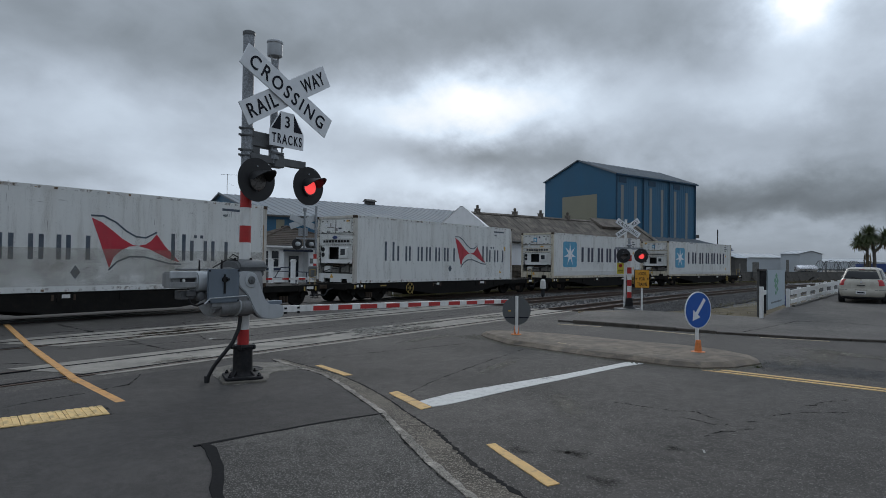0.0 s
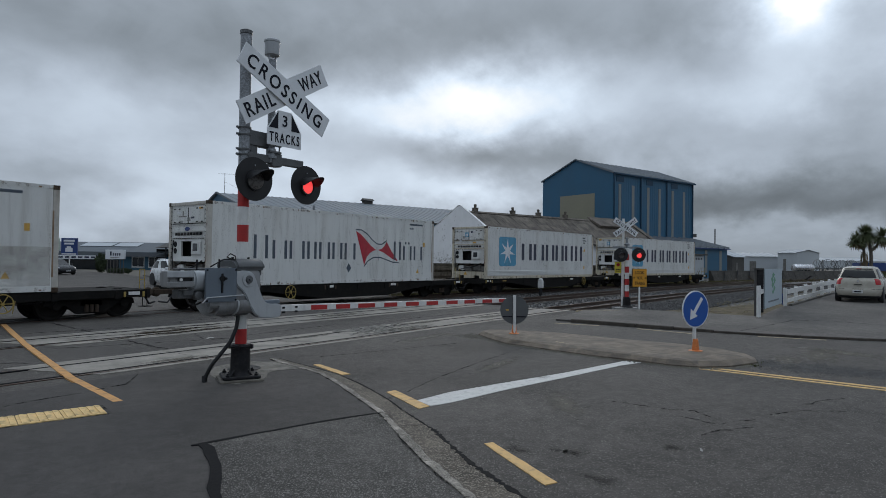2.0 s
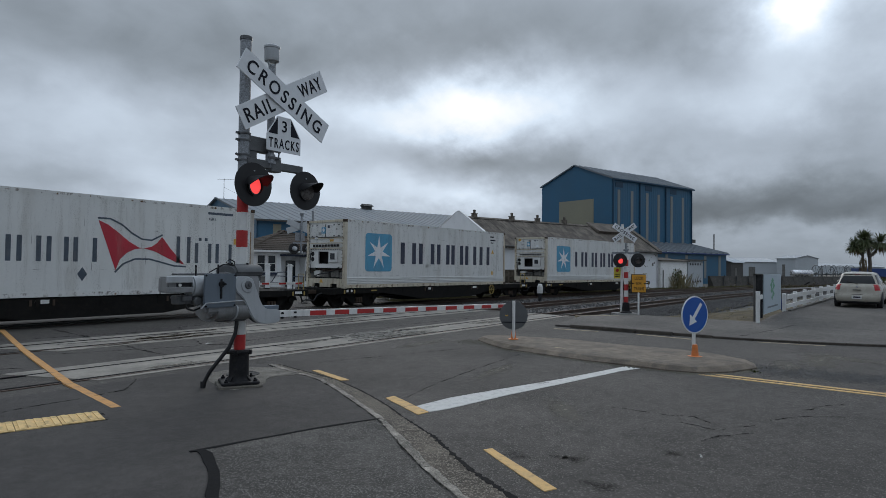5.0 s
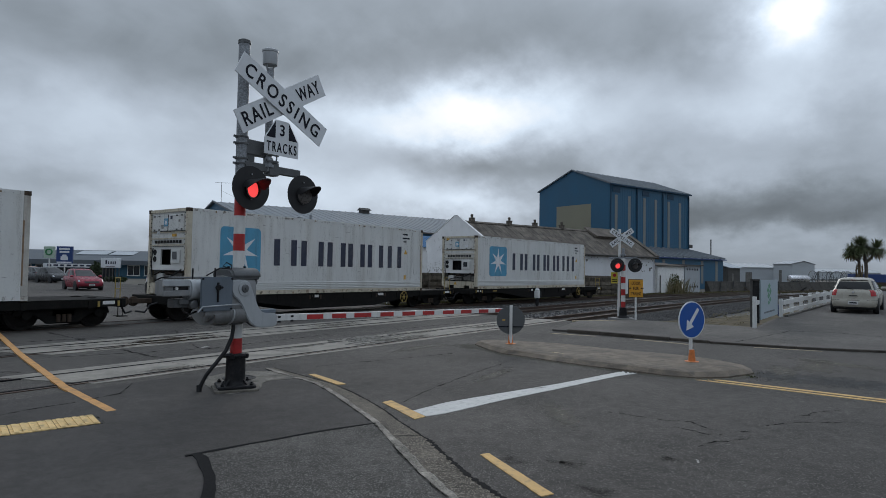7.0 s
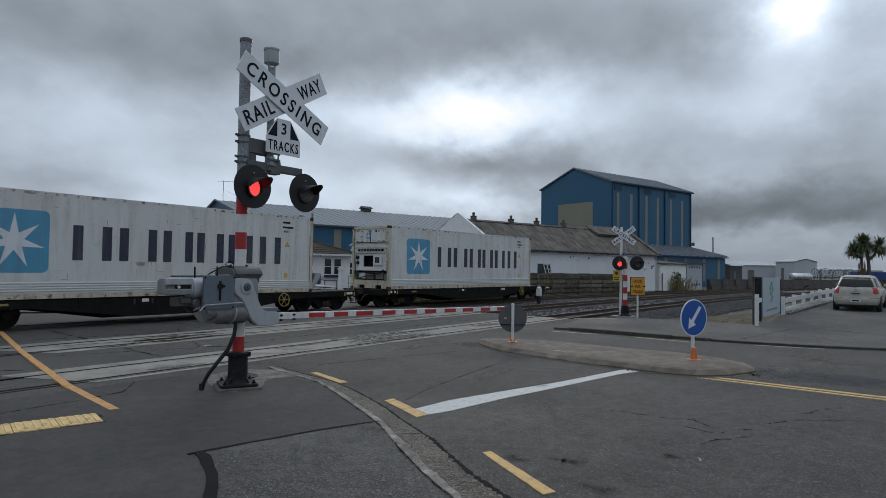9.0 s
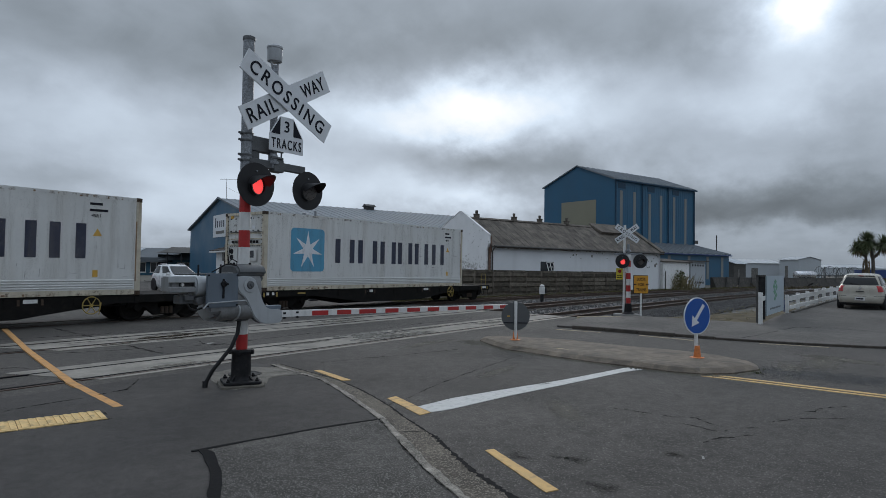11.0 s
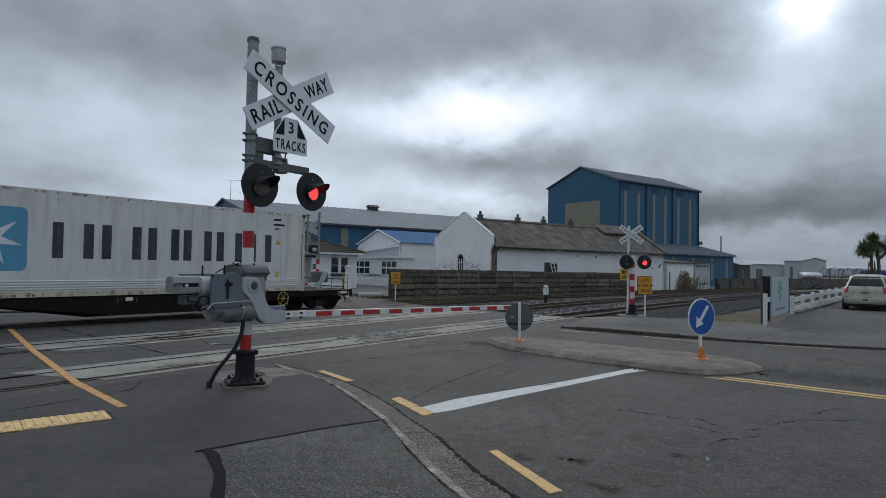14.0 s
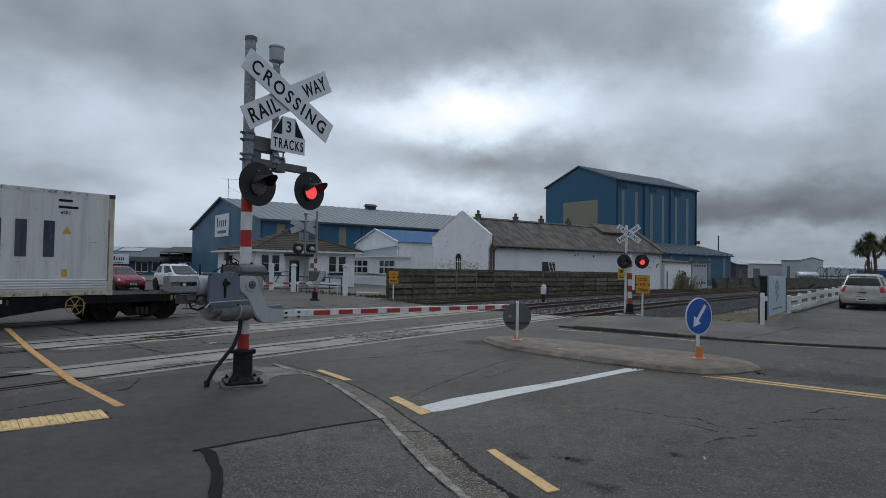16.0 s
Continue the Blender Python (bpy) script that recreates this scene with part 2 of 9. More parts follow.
WHEEL_STEEL = material("dusty_wheel_steel", (0.022, 0.02, 0.019), 0.8, 0.0, var=0.25, scale=6, spec=0.12)
PEELING = material("peeling_white_masonry", (0.84, 0.84, 0.83), 0.85, var=0.06, scale=2.6, fine=14, bump=0.15, grime=0.75, grime_color=(0.30, 0.28, 0.25), grime_at=(0.60, 0.67))
OLD_SLATE = material("weathered_roof_sheet", (0.130, 0.113, 0.097), 0.92, var=0.44, scale=1.1, fine=7, bump=0.2, grime=0.85, grime_color=(0.045, 0.040, 0.036), streak=(1.6, 0.3, 0.3), spec=0.25)


def flaking(name, paint, bare, band_z, band_half):
    """Limewash that has flaked off in ragged spots, most of all in a damp band round a height."""
    m = bpy.data.materials.new(name)
    m.use_nodes = True
    n, l = m.node_tree.nodes, m.node_tree.links
    b = n["Principled BSDF"]
    b.inputs["Roughness"].default_value, b.inputs["Specular IOR Level"].default_value = 0.9, 0.2
    tc, sx = n.new("ShaderNodeTexCoord"), n.new("ShaderNodeSeparateXYZ")
    l.new(tc.outputs["Object"], sx.inputs[0])

    def calc(op, *args):
        k = n.new("ShaderNodeMath")
        k.operation = op
        for i, a in enumerate(args):
            if isinstance(a, (int, float)):
                k.inputs[i].default_value = a
            else:
                l.new(a, k.inputs[i])
        return k.outputs[0]

    def tex(scale, detail, rough=0.6):
        t = n.new("ShaderNodeTexNoise")
        t.inputs["Scale"].default_value, t.inputs["Detail"].default_value, t.inputs["Roughness"].default_value = scale, detail, rough
        l.new(tc.outputs["Object"], t.inputs["Vector"])
        return t.outputs["Fac"]

    off = calc("MULTIPLY", calc("ADD", sx.outputs[2], -band_z), 1.0 / band_half)
    band = calc("POWER", 2.718, calc("MULTIPLY", calc("MULTIPLY", off, off), -1.0))
    fac = calc("ADD", calc("ADD", tex(4.5, 9.0, 0.72), calc("MULTIPLY", tex(0.7, 3.0), 0.30)), calc("MULTIPLY", band, 0.105))
    r = n.new("ShaderNodeMapRange")
    for key, v in (("From Min", 0.775), ("From Max", 0.80), ("To Min", 0.0), ("To Max", 0.85)):
        r.inputs[key].default_value = v
    l.new(fac, r.inputs["Value"])
    tone = n.new("ShaderNodeVectorMath")
    tone.operation = "SCALE"
    tone.inputs[0].default_value = paint
    l.new(calc("MULTIPLY_ADD", tex(1.3, 5.0), 0.22, 0.89), tone.inputs["Scale"])
    mx = n.new("ShaderNodeMix")
    mx.data_type = "RGBA"
    l.new(r.outputs["Result"], mx.inputs["Factor"])
    l.new(tone.outputs[0], mx.inputs["A"])
    mx.inputs["B"].default_value = (*bare, 1)
    l.new(mx.outputs["Result"], b.inputs["Base Color"])
    bp = n.new("ShaderNodeBump")
    bp.inputs["Strength"].default_value, bp.inputs["Distance"].default_value = 0.5, 0.01
    l.new(r.outputs["Result"], bp.inputs["Height"])
    bp.invert = True
    l.new(bp.outputs[0], b.inputs["Normal"])
    return m


FLAKING = flaking("flaking_gable_limewash", (0.84, 0.84, 0.85), (0.33, 0.315, 0.30), 2.05, 0.75)
LIMEWASH = material("grey_white_limewash", (0.73, 0.745, 0.77), 0.85, var=0.05, scale=0.5, fine=14, bump=0.08, grime=0.25, grime_color=(0.42, 0.41, 0.40), streak=True)
TILE_ROOF = material("brown_roof_tile", (0.060, 0.048, 0.039), 0.9, var=0.25, scale=1.5, fine=12, bump=0.2, random_var=0.25, spec=0.25)
OLD_WOOD = material("weathered_fence_board", (0.132, 0.115, 0.094), 0.92, var=0.5, scale=2.5, fine=24, bump=0.2, random_var=0.38, spec=0.12, grime=0.5, grime_color=(0.035, 0.036, 0.030), streak=(0.3, 1.0, 2.0))
SHED_BLUE = material("blue_steel_cladding", (0.022, 0.105, 0.19), 0.5, 0.0, var=0.07, scale=0.3, fine=5, bump=0.0, grime=0.12, grime_color=(0.05, 0.09, 0.12), streak=True)
SHED_ROOF = material("grey_steel_roof", (0.17, 0.19, 0.21), 0.75, 0.0, var=0.1, scale=0.3, fine=5, bump=0.0, grime=0.3, grime_color=(0.11, 0.12, 0.13), streak=False)
BRIGHT_BLUE_ROOF = material("bright_blue_roof", (0.035, 0.125, 0.26), 0.85, 0.0, var=0.08, scale=0.4, fine=5, bump=0.0)
TAN = material("tan_panel", (0.25, 0.235, 0.17), 0.6, var=0.06, scale=0.3, fine=5, bump=0.0)
PANEL_GREY = material("translucent_grey_sheet", (0.20, 0.21, 0.20), 0.5, var=0.08, scale=0.5, fine=5, bump=0.0)
GLASS_DARK = material("dark_window_glass", (0.02, 0.024, 0.03), 0.08, var=0.1, bump=0.0)
CREAM_WALL = material("white_weatherboard", (0.74, 0.75, 0.76), 0.75, var=0.05, scale=1.0, fine=20, bump=0.05, grime=0.3, grime_color=(0.38, 0.38, 0.36))
PALE_SHED = material("pale_grey_cladding", (0.42, 0.45, 0.48), 0.6, var=0.06, scale=0.2, fine=3, bump=0.0)
TEAL_WALL = material("blue_shop_wall", (0.03, 0.10, 0.16), 0.7, var=0.1, scale=0.4, fine=6, bump=0.0)
SHOP_ROOF = material("grey_shop_roof", (0.10, 0.115, 0.13), 0.7, var=0.12, scale=0.3, fine=5, bump=0.0)
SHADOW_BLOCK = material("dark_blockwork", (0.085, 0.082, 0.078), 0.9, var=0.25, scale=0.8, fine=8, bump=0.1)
BARK = material("grey_bark", (0.11, 0.095, 0.08), 0.95, var=0.3, scale=6, fine=40, bump=0.3)
PALM_LEAF = material("cabbage_tree_leaf", (0.085, 0.105, 0.045), 0.6, var=0.3, scale=2, fine=20, bump=0.0)
HEDGE = material("hedge_leaf", (0.035, 0.05, 0.022), 0.8, var=0.35, scale=2, fine=14, bump=0.0)
PALE_CONCRETE = material("pale_weathered_concrete", (0.46, 0.44, 0.40), 0.9, var=0.2, scale=4, fine=40, bump=0.2, grime=0.5, grime_color=(0.16, 0.15, 0.13))
TRODDEN_PAPER = material("trodden_paper", (0.34, 0.33, 0.31), 0.9, var=0.3, scale=20, bump=0.05)
CAR_CHAMPAGNE = material("champagne_car_paint", (0.37, 0.345, 0.295), 0.26, 0.0, var=0.03, bump=0.0)
CAR_WHITE = material("white_car_paint", (0.66, 0.67, 0.68), 0.3, 0.0, var=0.03, bump=0.0)
CAR_RED = material("dark_red_car_paint", (0.25, 0.02, 0.04), 0.3, 0.2, var=0.04, bump=0.0)
CAR_BLACK = material("black_car_paint", (0.02, 0.022, 0.026), 0.28, 0.2, var=0.05, bump=0.0)
CAR_DARK_GREY = material("dark_grey_car_paint", (0.07, 0.075, 0.085), 0.3, 0.3, var=0.04, bump=0.0)
CAR_TAN = material("tan_car_paint", (0.27, 0.16, 0.12), 0.3, 0.2, var=0.04, bump=0.0)
CAR_SILVER = material("silver_car_paint", (0.33, 0.34, 0.36), 0.3, 0.5, var=0.04, bump=0.0)
CAR_GLASS = material("car_glass", (0.012, 0.014, 0.016), 0.1, var=0.1, bump=0.0, spec=0.25)
TAIL_RED = material("red_tail_lens", (0.38, 0.015, 0.02), 0.2, var=0.05, bump=0.0)
HEADLAMP = material("clear_headlamp", (0.55, 0.57, 0.6), 0.15, 0.2, var=0.05, bump=0.0)
HEADLAMP_LIT = material("lit_headlamp", (1.0, 0.98, 0.93), 0.2, var=0.0, bump=0.0, emit=2.0)
PLATE_WHITE = material("plate_white", (0.6, 0.6, 0.6), 0.5, var=0.05, bump=0.0)
DARK_PLASTIC = material("dark_plastic", (0.02, 0.02, 0.022), 0.6, var=0.1, bump=0.0)
CHROME = material("bright_metal", (0.6, 0.6, 0.62), 0.25, 0.9, var=0.05, bump=0.0)
BILL_GREY = material("pale_blue_hoarding", (0.40, 0.47, 0.52), 0.6, var=0.05, scale=1.5, bump=0.0, grime=0.2, grime_color=(0.25, 0.27, 0.28))
BILL_GREEN = material("green_print", (0.12, 0.30, 0.19), 0.6, var=0.05, bump=0.0)
FUEL_GREEN = material("pale_green_sign", (0.42, 0.52, 0.44), 0.5, var=0.04, bump=0.0)
FUEL_DARK_GREEN = material("green_ring", (0.03, 0.22, 0.08), 0.5, var=0.04, bump=0.0)
SIGN_NAVY = material("navy_sign", (0.015, 0.045, 0.17), 0.5, var=0.05, bump=0.0)


def road_surface(name, color, chips, chip_color, scale=120.0, wear=0.25, patches=0.35):
    """Bitumen with stone chips: broad wear, mottling, speckle and relief."""
    m = bpy.data.materials.new(name)
    m.use_nodes = True
    n, l = m.node_tree.nodes, m.node_tree.links
    b = n["Principled BSDF"]
    b.inputs["Roughness"].default_value, b.inputs["Specular IOR Level"].default_value = 0.88, 0.35
    tc = n.new("ShaderNodeTexCoord")

    def tex(sc, detail, rough=0.55):
        t = n.new("ShaderNodeTexNoise")
        t.inputs["Scale"].default_value, t.inputs["Detail"].default_value, t.inputs["Roughness"].default_value = sc, detail, rough
        l.new(tc.outputs["Object"], t.inputs["Vector"])
        return t.outputs["Fac"]

    def span(s, lo, hi, a, c):
        r = n.new("ShaderNodeMapRange")
        for k, v in (("From Min", lo), ("From Max", hi), ("To Min", a), ("To Max", c)):
            r.inputs[k].default_value = v
        l.new(s, r.inputs["Value"])
        return r.outputs["Result"]

    def times(a, c):
        k = n.new("ShaderNodeMath")
        k.operation = "MULTIPLY"
        l.new(a, k.inputs[0])
        l.new(c, k.inputs[1])
        return k.outputs[0]

    broad, mid, mottle, fine = tex(patches, 5), tex(5.0, 6, 0.65), tex(27.0, 4, 0.7), tex(scale, 2)
    tone = times(times(span(broad, 0.35, 0.65, 1 - wear, 1 + wear), times(span(mid, 0.35, 0.65, 1 - wear * 0.8, 1 + wear * 0.8), span(mottle, 0.35, 0.65, 1 - wear * 0.9, 1 + wear * 0.9))), span(fine, 0.3, 0.7, 0.62, 1.38))
    vm = n.new("ShaderNodeVectorMath")
    vm.operation = "SCALE"
    vm.inputs[0].default_value = color
    l.new(tone, vm.inputs["Scale"])
    vo = n.new("ShaderNodeTexVoronoi")
    vo.inputs["Scale"].default_value = scale * 0.75
    l.new(tc.outputs["Object"], vo.inputs["Vector"])
    sp = n.new("ShaderNodeSeparateColor")
    l.new(vo.outputs["Color"], sp.inputs[0])
    mx = n.new("ShaderNodeMix")
    mx.data_type = "RGBA"
    l.new(span(sp.outputs[0], 1 - chips, 1 - chips + 0.05, 0.0, 0.75), mx.inputs["Factor"])
    l.new(vm.outputs[0], mx.inputs["A"])
    mx.inputs["B"].default_value = (*chip_color, 1)
    l.new(mx.outputs["Result"], b.inputs["Base Color"])
    bp = n.new("ShaderNodeBump")
    bp.inputs["Strength"].default_value, bp.inputs["Distance"].default_value = 0.8, 0.004
    l.new(fine, bp.inputs["Height"])
    l.new(bp.outputs[0], b.inputs["Normal"])
    return m


ASPHALT = road_surface("asphalt", (0.0625, 0.0560, 0.051), 0.12, (0.185, 0.172, 0.155), 125, 0.28, 0.35)
PATH_ASPHALT = road_surface("footpath_asphalt", (0.0545, 0.0495, 0.0465), 0.05, (0.08, 0.08, 0.08), 130, 0.18, 0.6)
CHIP = road_surface("chip_seal", (0.053, 0.0485, 0.044), 0.22, (0.20, 0.19, 0.175), 150, 0.30, 0.8)
PANEL_CONCRETE = material("pale_crossing_concrete", (0.265, 0.243, 0.212), 0.9, var=0.24, scale=0.9, fine=40, bump=0.2, grime=0.8, grime_color=(0.135, 0.125, 0.11), grime_at=(0.46, 0.70))

GUTTER_STONE = road_surface("gutter_aggregate", (0.080, 0.067, 0.053), 0.28, (0.26, 0.23, 0.19), 120, 0.32, 1.2)
YARD_ASPHALT = road_surface("yard_asphalt", (0.100, 0.091, 0.083), 0.06, (0.13, 0.13, 0.12), 150, 0.2, 0.4)
APRON = road_surface("broken_concrete_apron", (0.13, 0.118, 0.10), 0.25, (0.22, 0.21, 0.19), 120, 0.35, 3.0)
SCUFF = material("grey_scuff", (0.30, 0.30, 0.295), 0.8, var=0.4, scale=9, fine=60, bump=0.0)
RUST_CHIP = material("rust_chip", (0.22, 0.145, 0.09), 0.9, var=0.4, scale=9, fine=60, bump=0.0)


def worn_away(name, color, low, high, scale, falloff=0.0, most=0.85, drawn=None):
    """A thin film on the road, broken by wear: bare where the noise is low and, with falloff, towards its rim."""
    m = bpy.data.materials.new(name)
    m.use_nodes = True
    n, l = m.node_tree.nodes, m.node_tree.links
    b = n["Principled BSDF"]
    b.inputs["Base Color"].default_value, b.inputs["Roughness"].default_value, b.inputs["Specular IOR Level"].default_value = (*color, 1), 0.95, 0.12
    tc, t = n.new("ShaderNodeTexCoord"), n.new("ShaderNodeTexNoise")
    t.inputs["Scale"].default_value, t.inputs["Detail"].default_value, t.inputs["Roughness"].default_value = scale, 6.0, 0.65
    if drawn:
        mp = n.new("ShaderNodeMapping")
        mp.inputs["Scale"].default_value = drawn
        l.new(tc.outputs["Object"], mp.inputs[0])
        l.new(mp.outputs[0], t.inputs["Vector"])
    else:
        l.new(tc.outputs["Object"], t.inputs["Vector"])
    fac = t.outputs["Fac"]
    if falloff:
        c = n.new("ShaderNodeVectorMath")
        c.operation = "DISTANCE"
        c.inputs[1].default_value = (0.5, 0.5, 1.0)
        fl = n.new("ShaderNodeVectorMath")
        fl.operation = "MULTIPLY_ADD"
        fl.inputs[1].default_value, fl.inputs[2].default_value = (1, 1, 0), (0, 0, 1)
        l.new(tc.outputs["Generated"], fl.inputs[0])
        l.new(fl.outputs[0], c.inputs[0])
        k = n.new("ShaderNodeMath")
        k.operation = "MULTIPLY_ADD"
        k.inputs[1].default_value = -falloff
        l.new(c.outputs["Value"], k.inputs[0])
        l.new(fac, k.inputs[2])
        fac = k.outputs[0]
    r = n.new("ShaderNodeMapRange")
    r.inputs["From Min"].default_value, r.inputs["From Max"].default_value = low, high
    r.inputs["To Min"].default_value, r.inputs["To Max"].default_value = 0.0, most
    l.new(fac, r.inputs["Value"])
    l.new(r.outputs["Result"], b.inputs["Alpha"])
    return m


OIL = worn_away("soaked_in_oil", (0.024, 0.023, 0.022), 0.16, 0.85, 30.0, 0.90, 0.40)
DUST = worn_away("pale_dust", (0.19, 0.175, 0.15), 0.15, 0.65, 6.0, 0.9)
FINE_CRACK = worn_away("hairline_crack", (0.016, 0.016, 0.016), 0.44, 0.64, 6.0)
MUD = worn_away("dropped_mud", (0.055, 0.042, 0.030), 0.14, 0.50, 7.0, 0.8)
BROKEN_CONCRETE = material("broken_concrete", (0.155, 0.147, 0.132), 0.93, var=0.45, scale=9, fine=40, bump=0.3, grime=0.5, grime_color=(0.07, 0.066, 0.06))
ORANGE_LINE = material("orange_yellow_road_paint", (0.56, 0.29, 0.10), 0.8, var=0.12, scale=4, fine=70, bump=0.2, grime=0.5, grime_color=(0.12, 0.10, 0.08))
LIP_CONCRETE = road_surface("worn_kerb_lip_concrete", (0.17, 0.154, 0.132), 0.35, (0.31, 0.285, 0.25), 150, 0.50, 2.5)
SHELL_GREY = material("mid_grey_machine_paint", (0.23, 0.235, 0.24), 0.55, 0.1, var=0.12, scale=5, fine=50, bump=0.06, grime=0.45, grime_color=(0.08, 0.08, 0.08), streak=True)
NAVY_PAINT = material("dark_navy_paint", (0.012, 0.02, 0.05), 0.5, var=0.1, bump=0.0)
WALL_DARK = material("sooty_concrete", (0.05, 0.046, 0.041), 0.95, var=0.4, scale=1.2, fine=9, bump=0.2, grime=0.6, grime_color=(0.11, 0.10, 0.085))
SANDY = material("sandy_dirt", (0.125, 0.104, 0.074), 0.97, var=0.35, scale=1.5, fine=25, bump=0.3, grime=0.65, grime_color=(0.05, 0.054, 0.032), spec=0.05)
FADED_YELLOW = material("faded_yellow_road_paint", (0.38, 0.30, 0.19), 0.85, var=0.15, scale=4, fine=70, bump=0.2, grime=0.7, grime_color=(0.10, 0.095, 0.09), grime_at=(0.45, 0.62))
GRIME_FILM = worn_away("grimy_film", (0.42, 0.39, 0.335), 0.30, 0.80, 1.2, 0.0, 0.40, (0.6, 0.6, 1.0))
RAIN_STREAK = worn_away("rain_streaks", (0.50, 0.465, 0.41), 0.48, 0.90, 1.5, 0.0, 0.15, (2.2, 2.2, 0.22))
RUST_BLEED = worn_away("rust_bleed", (0.24, 0.15, 0.09), 0.52, 0.80, 4.5, 0.0, 0.6, (1.3, 1.3, 1.0))
DARK_KERB = material("dark_worn_kerb", (0.062, 0.052, 0.043), 0.95, var=0.4, scale=3.0, fine=40, bump=0.3, grime=0.6, grime_color=(0.10, 0.095, 0.085))
DEEP_BLUE = material("deep_blue_steel", (0.012, 0.05, 0.095), 0.6, var=0.08, bump=0.0)

# ---------------------------------------------------------------- shapes
class Shape:
    """Vertices and faces gathered in metres, made into one mesh by part()."""

    def __init__(self):
        self.v, self.f = [], []

    def add(self, verts, faces):
        n = len(self.v)
        self.v += [tuple(p) for p in verts]
        self.f += [tuple(n + i for i in face) for face in faces]
        return self

    def box(self, x0, x1, y0, y1, z0, z1, m=None):
        c = [Vector((x, y, z)) for z in (z0, z1) for y in (y0, y1) for x in (x0, x1)]
        if m is not None:
            c = [m @ p for p in c]
        return self.add(c, [(0, 2, 3, 1), (4, 5, 7, 6), (0, 1, 5, 4), (2, 6, 7, 3), (0, 4, 6, 2), (1, 3, 7, 5)])

    def beam(self, a, b, w, h):
        """A square bar from a to b, w wide and h high."""
        a, b = Vector(a), Vector(b)
        d = (b - a).normalized()
        side = d.cross(Vector((0, 0, 1)))
        side = side.normalized() if side.length > 1e-4 else Vector((1, 0, 0))
        up = side.cross(d)
        c = [p + side * (i * w / 2) + up * (j * h / 2) for p in (a, b) for j in (-1, 1) for i in (-1, 1)]
        return self.add(c, [(0, 2, 3, 1), (4, 5, 7, 6), (0, 1, 5, 4), (2, 6, 7, 3), (0, 4, 6, 2), (1, 3, 7, 5)])

    def tube(self, points, radius, n=10, radii=None, caps=True):
        pts = [Vector(p) for p in points]
        rings, ref = [], None
        for i, p in enumerate(pts):
            d = (pts[min(i + 1, len(pts) - 1)] - pts[max(i - 1, 0)]).normalized()
            if ref is None:
                ref = d.cross(Vector((0, 0, 1)))
                ref = ref.normalized() if ref.length > 1e-3 else Vector((1, 0, 0))
            ref = (ref - d * ref.dot(d)).normalized()
            o = d.cross(ref)
            r = radii[i] if radii else radius
            rings.append([p + (ref * math.cos(k * 2 * math.pi / n) + o * math.sin(k * 2 * math.pi / n)) * r for k in range(n)])
        faces = []
        for i in range(len(rings) - 1):
            for k in range(n):
                a, b = i * n + k, i * n + (k + 1) % n
                faces.append((a, b, b + n, a + n))
        if caps:
            faces += [tuple(range(n))[::-1], tuple((len(rings) - 1) * n + k for k in range(n))]
        return self.add([p for r in rings for p in r], faces)

    def lathe(self, profile, origin=(0, 0, 0), n=16, axis="z"):
        """Turns (radius, along) pairs round an axis through origin."""
        o, verts, faces = Vector(origin), [], []
        for r, h in profile:
            for k in range(n):
                a, b = r * math.cos(2 * math.pi * k / n), r * math.sin(2 * math.pi * k / n)
                verts.append(o + Vector({"z": (a, b, h), "x": (h, a, b), "y": (b, h, a)}[axis]))
        for i in range(len(profile) - 1):
            for k in range(n):
                a, b = i * n + k, i * n + (k + 1) % n
                faces.append((a, b, b + n, a + n))
        faces += [tuple(range(n))[::-1], tuple((len(profile) - 1) * n + k for k in range(n))]
        return self.add(verts, faces)

    def slab(self, outline, z0, z1, m=None):
        """An outline in x, y, raised from z0 to z1."""
        n = len(outline)
        c = [Vector((x, y, z0)) for x, y in outline] + [Vector((x, y, z1)) for x, y in outline]
        if m is not None:
            c = [m @ p for p in c]
        area = sum(outline[i][0] * outline[(i + 1) % n][1] - outline[(i + 1) % n][0] * outline[i][1] for i in range(n))
        faces = [tuple(range(n))[::-1], tuple(range(n, 2 * n))] + [(i, (i + 1) % n, n + (i + 1) % n, n + i) for i in range(n)]
        if area < 0:
            faces = [f[::-1] for f in faces]
        return self.add(c, faces)

    def profile(self, outline, x0, x1, m=None):
        """An outline in y, z, drawn out along x."""
        n = len(outline)
        c = [Vector((x0, y, z)) for y, z in outline] + [Vector((x1, y, z)) for y, z in outline]
        if m is not None:
            c = [m @ p for p in c]
        area = sum(outline[i][0] * outline[(i + 1) % n][1] - outline[(i + 1) % n][0] * outline[i][1] for i in range(n))
        faces = [tuple(range(n))[::-1], tuple(range(n, 2 * n))] + [(i, (i + 1) % n, n + (i + 1) % n, n + i) for i in range(n)]
        if area < 0:
            faces = [f[::-1] for f in faces]
        return self.add(c, faces)


